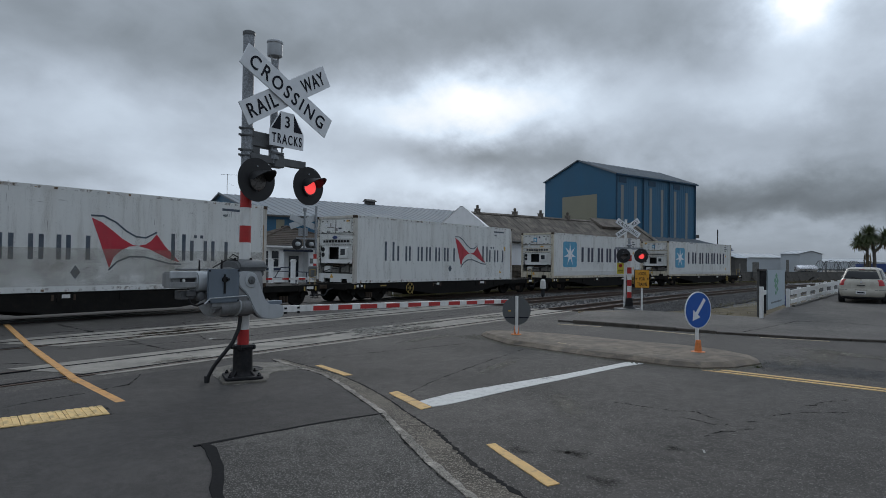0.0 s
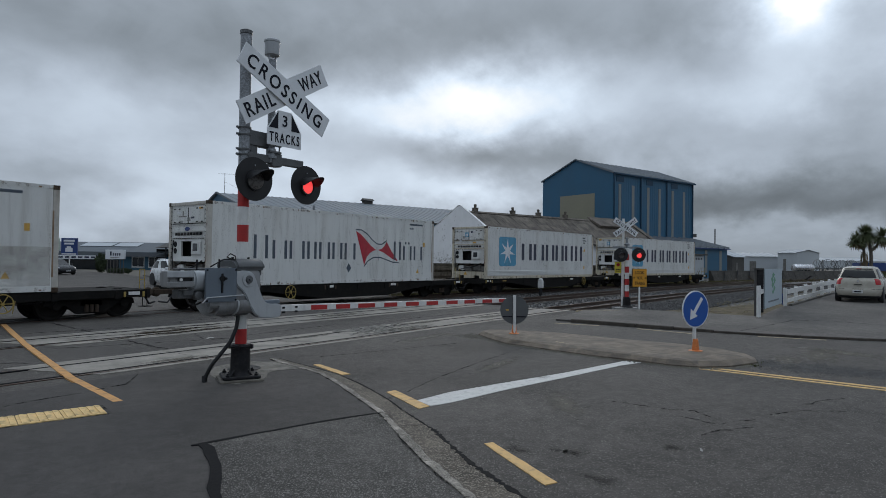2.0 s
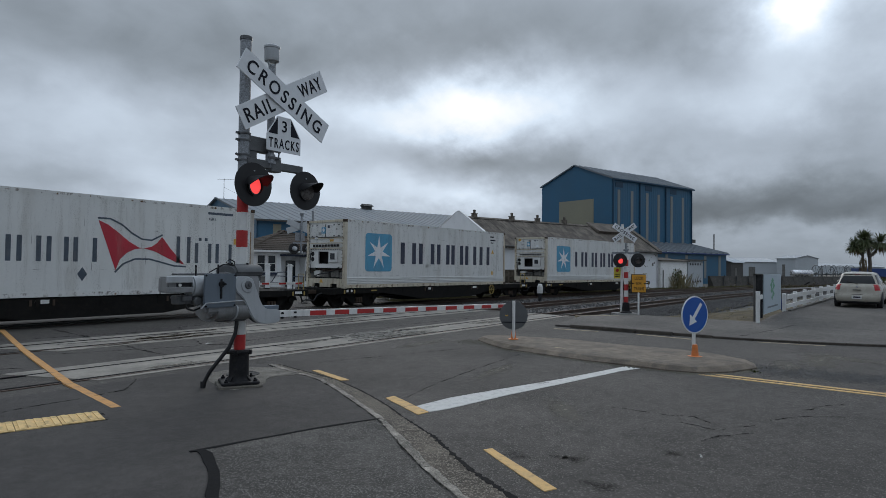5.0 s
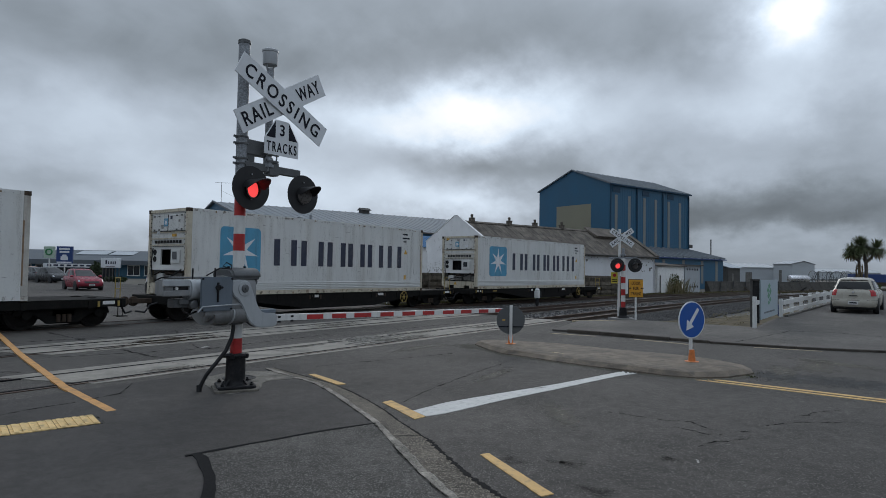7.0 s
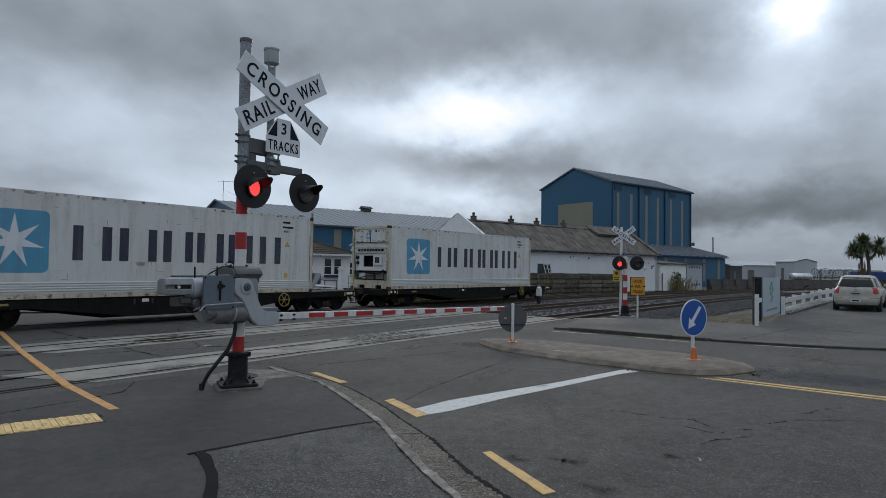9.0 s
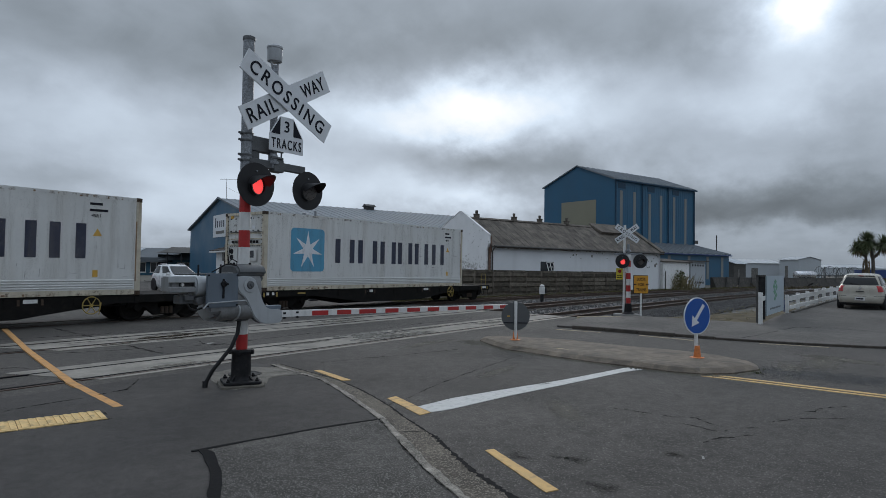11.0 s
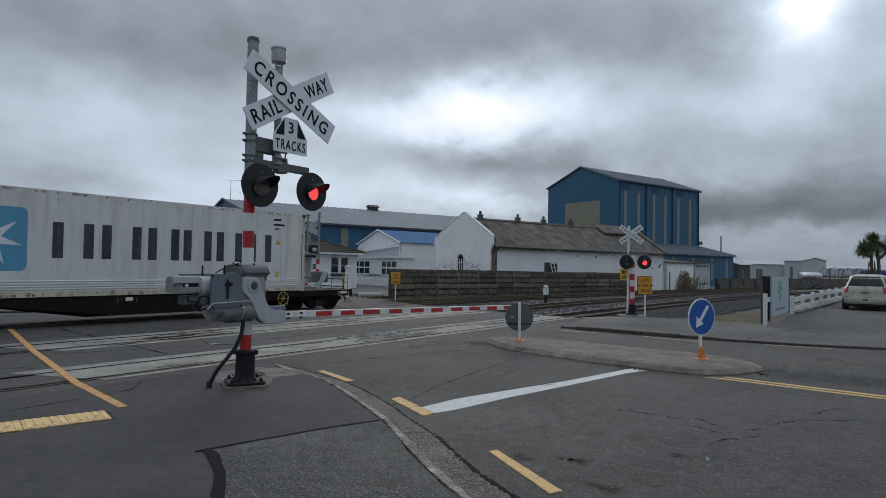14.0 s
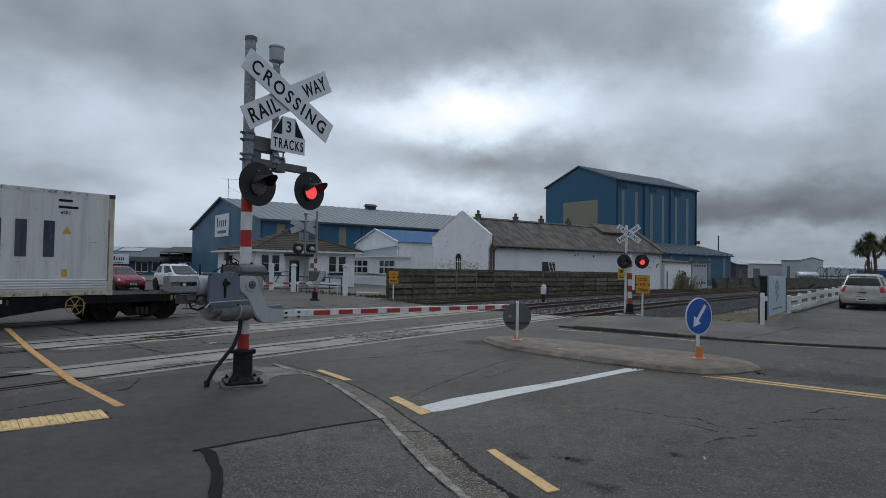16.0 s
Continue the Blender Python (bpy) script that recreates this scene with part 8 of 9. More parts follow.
for k, (y0, y1, z0, z1) in enumerate(((15.4, 15.8, 6.2, 7.4), (14.6, 14.95, 6.2, 7.0), (13.6, 14.0, 6.2, 7.0), (12.0, 12.4, 6.2, 7.0), (12.8, 13.1, 6.2, 7.0), (11.9, 15.4, 5.4, 5.75))):
    part("text_bar", Shape().box(-0.14, -0.12, y0, y1, z0 + Z, z1 + Z), NAVY_MARK if k < 5 else MACHINE_GREY, sg)
part("roof_vent", Shape().box(20.2, 21.4, W / 2 - 0.5, W / 2 + 0.5, RG, RG + 0.45).profile([(W / 2 - 0.7, RG + 0.45), (W / 2 + 0.7, RG + 0.45), (W / 2, RG + 0.8)], 20.0, 21.6), SHADOW_BLOCK, shed, "grey ridge ventilator")
ant = part("antenna", Shape().tube([(1.0, W / 2 + 1.0, RG - 0.3), (1.0, W / 2 + 1.0, RG + 2.7)], 0.03, 6), DARK_GALV, shed, "thin roof antenna")
part("antenna_arm", Shape().tube([(0.3, W / 2 + 1.4, RG + 2.6), (2.2, W / 2 + 0.4, RG + 2.6)], 0.02, 6).tube([(1.0, W / 2 + 1.0, RG + 1.6), (3.2, W / 2 - 1, RG + 0.2)], 0.012, 6), DARK_GALV, ant)

# tall blue shed
tall = thing("tall_shed", "tall dark blue steel shed with pale wall strips", "industrial shed", site(23.4, 83))
L, W, EV, RG = 18.9, 13.3, 14.05 + Z, 16.55 + Z
part("side_wall", Shape().box(0, L, 0, 0.15, -0.1, EV), SHED_BLUE, tall, "dark blue long wall")
part("gable_wall", Shape().profile([(0, -0.1), (W, -0.1), (W, EV), (W / 2, RG), (0, EV)], -0.01, 0.15), SHED_BLUE, tall, "dark blue gable")
part("gable_wall", Shape().profile([(0, -0.1), (W, -0.1), (W, EV), (W / 2, RG), (0, EV)], L - 0.15, L + 0.01), SHED_BLUE, tall)
part("rear_wall", Shape().box(0, L, W - 0.15, W, -0.1, EV), SHED_BLUE, tall)
part("roof", sheet(-0.2, L + 0.2, -0.25, EV - 0.02, W / 2, RG + 0.06, 1.1, 0.12), SHED_ROOF, tall, "grey ribbed roof")
part("roof", sheet(-0.2, L + 0.2, W + 0.25, EV - 0.02, W / 2, RG + 0.06, 1.1, 0.12), SHED_ROOF, tall)
part("barge_flashing", Shape().profile([(-0.2, EV - 0.1), (W / 2, RG), (W + 0.2, EV - 0.1), (W + 0.2, EV + 0.06), (W / 2, RG + 0.16), (-0.2, EV + 0.06)], -0.28, -0.12), SHED_ROOF, tall)
part("gutter", Shape().box(-0.2, L + 0.2, -0.4, -0.2, EV - 0.2, EV), DEEP_BLUE, tall)
part("tan_panel", Shape().box(-0.05, -0.012, 3.2, 9.7, 2.0, 11.5 + Z), TAN, tall, "large tan panel")
for u in (1.37, 4.25, 7.7, 10.4, 13.6, 16.5):
    part("light_panel", Shape().box(u - 0.28, u + 0.28, -0.03, 0.0, 1.0, 12.6 + Z), PANEL_GREY, tall, "pale translucent wall strip")
for u in (5.9, 12.06, 18.7, 0.1):
    part("downpipe", Shape().tube([(u, -0.12, 0), (u, -0.12, EV - 0.2)], 0.09, 8), DEEP_BLUE, tall)
for u in (1.3, 7.9, 13.9):
    part("vent", Shape().box(u - 0.7, u + 0.9, -0.06, 0.0, 12.9 + Z, 13.6 + Z), DEEP_BLUE, tall, "dark wall vent")
for k in range(38):
    u = 0.25 + k * 0.5
    part("wall_rib", Shape().box(u - 0.02, u + 0.02, -0.014, 0.0, 0, EV - 0.3), SHED_BLUE, tall)
part("bracket", Shape().box(L, L + 0.9, -0.1, 0.4, 6.1, 6.6), SHADOW_BLOCK, tall)

lean = thing("lean_to", "long blue lean-to shed with a ribbed grey roof", "shed", site(26.9, 78.1))
L, W = 18, 6.0
part("front_wall", Shape().box(-6, L, 0, 0.12, -0.1, 4.05 + Z), SHED_BLUE, lean)
part("end_wall", Shape().profile([(0.12, -0.1), (W, -0.1), (W, 5.45 + Z), (0.12, 4.05 + Z)], L - 0.12, L), SHED_BLUE, lean)
part("roof", sheet(-6.2, L + 0.2, -0.3, 4.0 + Z, W, 5.55 + Z, 1.5, 0.22), SHED_ROOF, lean, "ribbed grey roof")
part("gutter", Shape().box(-6.2, L + 0.2, -0.42, -0.28, 3.88 + Z, 4.02 + Z), SIGN_NAVY, lean)
for u in (3.5, 8.0, 12.5, 16.2):
    part("light_panel", Shape().box(u - 0.3, u + 0.3, -0.03, 0.0, 0.8, 3.7 + Z), PANEL_GREY, lean)

hut = thing("equipment_hut", "grey steel hut with rows of vent holes", "hut", site(27.3, 67.2))
part("body", Shape().box(0, 2.9, 0, 2.6, -0.1, 2.75 + Z), PALE_SHED, hut, bevel=0.02)
part("roof", Shape().box(-3.2, 3.3, -0.25, 2.9, 2.75 + Z, 2.9 + Z), SHADOW_BLOCK, hut, "flat dark roof")
for k in range(5):
    for z in (0.35, 2.25):
        part("vent_hole", Shape().box(0.3 + k * 0.5, 0.52 + k * 0.5, -0.01, 0.01, z + Z, z + 0.22 + Z), UNIT_DARK, hut)
outb = thing("outbuilding", "low peeling white outbuilding beside the barn", "outbuilding", site(22.4, 62.0))
part("wall", Shape().box(0, 4.6, 0, 3.0, -0.1, 2.6 + Z), PEELING, outb)
part("roof", Shape().profile([(-0.2, 2.6 + Z), (3.1, 2.95 + Z), (3.1, 3.05 + Z), (-0.2, 2.7 + Z)], -0.2, 4.9), OLD_SLATE, outb)
part("pipe", Shape().tube([(0.3, -0.1, 0), (0.3, -0.1, 1.9)], 0.05, 8), SHADOW_BLOCK, outb)

# far yards
ywall = thing("yard_wall", "long dark leaning concrete yard wall", "wall")
ya, yb_ = Vector(out(31.2, 70.5)), Vector(out(64.0, 90.0))
yd = (yb_ - ya).normalized()
n_y = int((yb_ - ya).length / 2.4)
for k in range(n_y):
    p = ya + yd * 2.4 * k
    part("wall_panel", Shape().profile([(-0.5, 0.0), (0.35, 0.0), (0.35, 1.3), (0.1, 1.3)], 0.02, 2.38), WALL_DARK, ywall, at=pose(p.x, p.y, -0.25, 0, 0, math.degrees(math.atan2(yd.y, yd.x))))
for k in (0.6, 1.6, 2.6, 5.5):
    p = ya + yd * 2.4 * k
    part("strut", Shape().beam((0, -0.62, 0.0), (1.1, -0.05, 1.35), 0.06, 0.16), UNIT_DARK, ywall, at=pose(p.x, p.y, -0.25, 0, 0, math.degrees(math.atan2(yd.y, yd.x))))

rr = random.Random(52)
scrap = thing("scrap_heap", "heap of weathered posts and sheets along the yard wall", "scrap heap")
for k in range(46):
    p = ya + yd * rr.uniform(0.5, 2.4 * n_y) + Vector((yd.y, -yd.x)) * rr.uniform(0.2, 0.9)
    ln = rr.uniform(0.4, 1.2)
    part("post" if k % 3 else "sheet", Shape().box(0, ln, -0.05 if k % 3 else -0.2, 0.05 if k % 3 else 0.2, 0.0, 0.1 if k % 3 else 0.03), (SHADOW_BLOCK, SLEEPER, OLD_WOOD, RUSTY)[k % 4], scrap, at=pose(p.x, p.y, -0.2, 0, -rr.uniform(5, 40), rr.uniform(0, 360)))


def far_shed(across, ahead, length, width, eave, ridge, wall_m, roof_m, name, label, turn=None):
    t = thing(name, label, "shed", site(across, ahead, -0.22, turn), "distant sheds")
    part("wall", Shape().profile([(0, -0.1), (width, -0.1), (width, eave), (width / 2, ridge), (0, eave)], 0, length), wall_m, t)
    part("roof", sheet(-0.2, length + 0.2, -0.3, eave, width / 2, ridge + 0.1, 1.5, 0.06), roof_m, t)
    part("roof", sheet(-0.2, length + 0.2, width + 0.3, eave, width / 2, ridge + 0.1, 1.5, 0.06), roof_m, t)
    part("door", Shape().box(length * 0.3, length * 0.45, -0.05, 0.0, 0, eave * 0.7), MACHINE_GREY, t)
    return t


WHITE_ROOF = material("white_roof", (0.42, 0.44, 0.46), 0.5, var=0.06, scale=0.3, fine=4, bump=0.0)
far_shed(72.6, 150, 10.6, 12, 4.0, 4.9, PALE_SHED, WHITE_ROOF, "distant_shed", "distant pale grey shed with a white roof", -53.7)
far_shed(81.0, 147, 4.8, 8.2, 4.9, 5.5, PALE_SHED, WHITE_ROOF, "distant_shed", "distant pale grey shed with a taller end", -118)
far_shed(51, 107, 4.0, 7, 3.3, 4.4, SHADOW_BLOCK, PALE_SHED, "distant_shed", "small dark timber shed in the yard")
far_shed(150, 330, 90, 20, 4.5, 6, PALE_SHED, WHITE_ROOF, "distant_shed", "long low sheds on the skyline", -53.7)
bb = thing("storage_box", "dark blue storage box in the yard", "storage box", site(43.5, 98, -0.22))
part("body", Shape().box(0, 2.6, 0, 2.4, 0, 2.4), SIGN_NAVY, bb)
part("notice", Shape().box(0.8, 1.9, -0.02, 0, 1.0, 1.9), SIGN_WHITE, bb)
bc = thing("storage_box", "long blue container behind the palm", "storage box", site(63.5, 92, -0.22, -53.7))
part("body", Shape().box(0, 6.0, 0, 2.4, 0.0, 2.5), SIGN_NAVY, bc)
part("lower_band", Shape().box(-0.02, 6.02, -0.02, 2.42, 0.0, 1.3), RUSTY, bc)
pole = thing("chimney_pipe", "thin dark flue pipe beyond the shed", "flue pipe", site(42.6, 95, -0.22))
part("pipe", Shape().tube([(0, 0, 0), (0, 0, 7.5)], 0.09, 8), SHADOW_BLOCK, pole)

tk = thing("tank_trailer", "silver cylindrical tank trailer in the yard", "tank trailer", site(57.6, 100, -0.22, -45))
part("tank", Shape().lathe([(0.05, 0.0), (0.55, 0.06), (0.62, 0.2), (0.62, 3.4), (0.55, 3.55), (0.05, 3.6)], (0, 0, 1.55), 18, "x"), CHROME, tk, smooth=True)
part("chassis", Shape().box(0.1, 3.5, -0.4, 0.4, 0.65, 0.95), UNIT_DARK, tk)
for x in (0.7, 1.6, 3.0):
    part("wheel", Shape().lathe([(0.4, -0.9), (0.4, 0.9)], (x, 0, 0.4), 14, "y"), RUBBER, tk)
wheel_ob = None
for k, (px, d_, r_) in enumerate(((1452, 108, 1.25), (1462, 110, 1.5), (1471, 104, 1.3), (1483, 108, 1.55), (1495, 112, 1.3), (1507, 106, 1.35), (1514, 110, 1.1))):
    x, y = out((px - 784) / 1085.4 * d_, d_)
    m = pose(x, y, 1.3, 0, 0, (35, 10, 60, 25, 50, 20, 40)[k])
    if wheel_ob is None:
        wheel_ob = thing("irrigator_wheel", "large spoked steel irrigator wheel standing in the yard", "irrigator wheel", m, "irrigator wheels")
        ring = [(1.5 * math.cos(a), 0, 1.5 * math.sin(a)) for a in (j * 2 * math.pi / 24 for j in range(25))]
        part("rim", Shape().tube(ring, 0.05, 6), DARK_GALV, wheel_ob)
        part("hub", Shape().lathe([(0.15, -0.2), (0.15, 0.2)], n=10, axis="y"), DARK_GALV, wheel_ob)
        for j in range(9):
            a = j * 2 * math.pi / 9
            part("spoke", Shape().tube([(0, 0, 0), (1.48 * math.cos(a), 0, 1.48 * math.sin(a))], 0.025, 5), DARK_GALV, wheel_ob)
        part("axle_frame", Shape().tube([(0, 0, 0), (1.5, 2.0, -0.2), (3.0, 0.5, 0.1)], 0.05, 6).tube([(0, 0, 0), (0.3, 0.1, -1.5)], 0.05, 6), DARK_GALV, wheel_ob)
    else:
        copy_thing(wheel_ob, m)

# shops on the far side of the street
shops = thing("shop_row", "low blue-grey shop with a wide dark roof and skylights", "shop", site(-64.5, 93, -0.5, -53.7 + 3))
L = 31
part("wall", Shape().box(0, L, 0, 12, 0, 3.0), TEAL_WALL, shops)
part("roof", Shape().profile([(-1.0, 2.3), (-1.0, 3.0), (5.5, 4.6), (6.5, 4.6), (13, 3.0), (13, 2.6)], -0.6, L - 8), SHOP_ROOF, shops, "wide dark grey roof")
part("roof", Shape().add([(L - 9, -2.5, 2.7), (L + 1, -2.5, 2.7), (L + 1, 12.5, 2.7), (L - 9, 12.5, 2.7), (L - 4.5, 4.5, 4.7), (L - 4.5, 6.5, 4.7)], [(0, 1, 4), (1, 2, 5, 4), (2, 3, 5), (3, 0, 4, 5), (0, 3, 2, 1)]), SHED_ROOF, shops, "pale hipped roof")
part("skylight", Shape().profile([(2.2, 3.86), (4.6, 4.44), (4.6, 4.5), (2.2, 3.92)], 8.5, 13.2), PALE_SHED, shops, "long pale skylight")
part("skylight", Shape().profile([(2.2, 3.86), (4.6, 4.44), (4.6, 4.5), (2.2, 3.92)], 13.6, 17.2), PALE_SHED, shops)
part("fascia_sign", Shape().box(5.6, 15.2, -1.15, -1.02, 1.85, 2.4), SIGN_WHITE, shops, "white fascia sign with dark bars")
for k in range(9):
    part("text_bar", Shape().box(6.2 + k * 0.95, 6.85 + k * 0.95, -1.17, -1.15, 2.0, 2.26), NAVY_MARK, shops)
for u in (1.5, 4.0, 17.5, 20.0, 24.0, 27.0):
    window(shops, pose(u, -0.02, 0.8), 1.7, 1.4, 2, 1)
part("glazed_front", Shape().box(7.0, 15.5, -0.06, -0.01, 0.2, 1.8), GLASS_DARK, shops, "dark shop windows")
sh2 = thing("shop", "distant grey shop with a flat awning", "shop", site(-92, 100, -0.1, -53.7))
part("wall", Shape().box(0, 24, 0, 10, 0, 3.0), SHADOW_BLOCK, sh2)
part("roof", Shape().profile([(-1.5, 2.6), (-1.5, 3.0), (5, 4.2), (11, 3.0), (11, 2.6)], -0.5, 24.5), PALE_SHED, sh2)
part("poster", Shape().box(20.5, 22.5, -0.1, 0, 0.4, 2.6), BILL_GREY, sh2)
carport = thing("carport", "dark open carport against the blue shed", "carport", site(-39.5, 88, -0.2))
part("roof", Shape().add([(0, 0, 3.4), (6, 0, 3.4), (6, 7, 3.4), (0, 7, 3.4), (1.5, 3.5, 4.3), (4.5, 3.5, 4.3)], [(0, 1, 5, 4), (1, 2, 5), (2, 3, 4, 5), (3, 0, 4), (0, 3, 2, 1)]), SHADOW_BLOCK, carport)
for x in (0.2, 2.1, 4.0, 5.8):
    part("post", Shape().box(x - 0.08, x + 0.08, 0.1, 0.26, 0, 3.4), UNIT_DARK, carport)
part("back", Shape().box(0.2, 5.8, 6.5, 6.7, 0, 3.2), UNIT_DARK, carport)


def street_board(across, ahead, w, z0, z1, face, label, legs=1):
    t = thing("street_sign", label, "street sign", site(across, ahead, -0.05, -53.7))
    b = part("board", Shape().box(-w / 2, w / 2, -0.12, 0.12, z0, z1), face, t, bevel=0.02)
    for k in range(legs):
        x = 0 if legs == 1 else -w * 0.42 + k * w * 0.84 / (legs - 1)
        part("leg", Shape().tube([(x, 0.02, -0.1), (x, 0.02, z0 + 0.1)], 0.08 if legs == 1 else 0.05, 8), WHITE_PAINT if legs == 1 else SHADOW_BLOCK, t)
    return t, b


t, b = street_board(-52.8, 84, 1.45, 2.65, 4.25, FUEL_GREEN, "pale green fuel sign with a green ring")
ring = [(0.42 * math.cos(a), -0.13, 3.5 + 0.36 * math.sin(a)) for a in (j * 2 * math.pi / 24 for j in range(25))]
part("ring", Shape().tube(ring, 0.1, 6), FUEL_DARK_GREEN, b, "dark green ring")
t, b = street_board(-50.7, 84, 2.2, 1.95, 4.28, SIGN_NAVY, "navy roadside sign with white bars")
part("text_bar", Shape().box(-0.75, 0.75, -0.14, -0.12, 3.8, 4.05), SIGN_WHITE, b)
part("text_bar", Shape().box(-0.65, 0.65, -0.14, -0.12, 3.4, 3.65), SIGN_WHITE, b)
part("picture_block", Shape().box(-0.5, 0.5, -0.14, -0.12, 2.4, 2.9).box(-0.3, 0.3, -0.14, -0.12, 2.9, 3.15), SIGN_WHITE, b, "white picture block")
part("text_bar", Shape().box(-1.0, 1.0, -0.14, -0.12, 2.03, 2.19), SIGN_WHITE, b)
t, b = street_board(-36.15, 68.4, 2.15, 1.55, 2.6, SIGN_WHITE, "white street sign with dark bars on thin legs", 6)
for k, (x0, x1) in enumerate(((-0.55, -0.38), (-0.25, -0.13), (0.0, 0.14), (0.24, 0.36), (0.46, 0.6))):
    part("text_bar", Shape().box(x0, x1, -0.14, -0.12, 1.95, 2.4 if k == 0 else 2.25), NAVY_MARK, b)
part("text_bar", Shape().box(-0.5, 0.5, -0.14, -0.12, 1.67, 1.75), MACHINE_GREY, b)


# ---------------------------------------------------------------- planting


def leaf_clump(name, label, m, rx, ry, rz, count, material_, seed, category, leaf=0.12):
    rr, s = random.Random(seed), Shape()
    for _ in range(count):
        while True:
            p = Vector((rr.uniform(-1, 1), rr.uniform(-1, 1), rr.uniform(-1, 1)))
            if 0.35 < p.length < 1.0 + 0.25 * noise.noise(p * 2.5 + Vector((seed, 0, 0))):
                break
        q = Vector((p.x * rx, p.y * ry, max(p.z * rz + rz * 0.95, 0.02)))
        e = Euler((rr.uniform(0, 6), rr.uniform(0, 6), rr.uniform(0, 6))).to_matrix()
        k = leaf * rr.uniform(0.6, 1.4)
        s.add([q + e @ Vector(c) for c in ((-k, 0, 0), (0, -k * 0.45, 0.02), (k, 0, 0), (0, k * 0.45, 0.02))], [(0, 1, 2, 3)])
    t = thing(name, label, category, m)
    part("foliage", s, material_, t)
    part("stems", Shape().tube([(0, 0, -0.1), (0.05 * rx, 0, rz)], 0.05, 6).tube([(0, 0, -0.1), (-0.4 * rx, 0.2 * ry, rz)], 0.04, 6).tube([(0, 0, -0.1), (0.4 * rx, -0.2 * ry, rz * 0.9)], 0.04, 6), BARK, t)
    return t


leaf_clump("hedge", "dark clipped hedge beside the street sign", site(-38.9, 70.5, -0.05), 0.6, 0.7, 1.15, 800, HEDGE, 21, "hedge", 0.16)
leaf_clump("shrub", "low dark shrubs before the shop", site(-36.3, 69.6, -0.05), 1.3, 0.6, 0.25, 900, HEDGE, 22, "shrub", 0.16)
leaf_clump("shrub", "straggly weedy bush by the barn's end", site(24.3, 64.0, -0.25), 1.25, 1.0, 1.25, 1100, WEED, 23, "shrub", 0.13)
tufts("dry_grass", "tall straw-coloured weeds round the bush by the barn", 55, lambda r_: (lambda p: (p[0], p[1], -0.25))(out(24.5 + r_.gauss(0, 0.9), 63.2 + r_.gauss(0, 0.5))), 1.5, STRAW, 25, 6, 0.022)
leaf_clump("shrub", "low green scrub along the yard wall", site(62, 87, -0.25), 2.6, 1.0, 0.6, 700, WEED, 24, "shrub", 0.15)

palm = thing("cabbage_tree", "two-stemmed cabbage tree with spiky drooping leaf heads", "tree", site(36.1, 52.0, 0.1, -53.7))
part("trunk", Shape().tube([(0.5, 0, -0.2), (0.48, 0, 1.2), (0.5, 0, 2.3), (0.45, 0, 3.2)], 0.2, 10, [0.21, 0.155, 0.14, 0.125]), BARK, palm, "grey tapered trunk", smooth=True)
part("trunk", Shape().tube([(0.1, 0.15, -0.2), (0.06, 0.15, 1.5), (-0.05, 0.1, 2.7), (-0.12, 0.0, 3.6)], 0.16, 10, [0.18, 0.13, 0.115, 0.10]), BARK, palm, "grey leaning trunk", smooth=True)
part("limb", Shape().tube([(0.46, 0, 3.0), (0.9, 0.0, 3.35), (1.15, 0.05, 3.7), (1.3, 0.1, 4.2)], 0.12, 8, [0.16, 0.12, 0.10, 0.09]), BARK, palm, smooth=True)
part("limb", Shape().tube([(0.46, 0, 3.0), (0.45, 0.2, 3.7), (0.5, 0.4, 4.6)], 0.12, 8, [0.16, 0.12, 0.09]), BARK, palm, smooth=True)
part("limb", Shape().tube([(-0.12, 0.0, 3.4), (-0.1, 0.0, 3.9), (-0.09, 0, 4.4)], 0.12, 8, [0.14, 0.11, 0.09]), BARK, palm, smooth=True)
part("limb", Shape().tube([(-0.1, 0.05, 3.1), (-0.5, 0.1, 3.4), (-0.95, 0.05, 3.75)], 0.1, 8, [0.13, 0.10, 0.08]), BARK, palm, smooth=True)
rr = random.Random(31)
DRY_LEAF = material("dry_cabbage_leaf", (0.13, 0.095, 0.05), 0.8, var=0.3, scale=2, fine=20, bump=0.0)


def spiky_head(centre, r, count):
    s, dead = Shape(), Shape()
    for q in range(count):
        a, e = rr.uniform(0, 2 * math.pi), math.asin(rr.uniform(-0.85, 1.0))
        d = Vector((math.cos(a) * math.cos(e), math.sin(a) * math.cos(e), math.sin(e)))
        side = d.cross(Vector((0, 0, 1)))
        side = side.normalized() if side.length > 0.01 else Vector((1, 0, 0))
        ln, w = r * rr.uniform(0.65, 1.15), rr.uniform(0.025, 0.05)
        sag = (0.34 if e < 0.5 else 0.14) * ln * rr.uniform(0.5, 1.4)
        c = Vector(centre) + d * 0.06
        m1 = c + d * ln * 0.45 - Vector((0, 0, 0.10 * sag))
        m2 = c + d * ln * 0.78 - Vector((0, 0, 0.45 * sag))
        tip = c + d * ln - Vector((0, 0, sag))
        (dead if e < -0.45 and q % 2 else s).add([c - side * w * 0.5, c + side * w * 0.5, m1 + side * w, m2 + side * w * 0.7, tip, m2 - side * w * 0.7, m1 - side * w], [(0, 1, 2, 6), (6, 2, 3, 5), (5, 3, 4)])
    head = part("leaf_head", s, PALM_LEAF, palm, "spiky green leaf head")
    part("dead_leaves", dead, DRY_LEAF, head, "dry brown leaves hanging under the head")


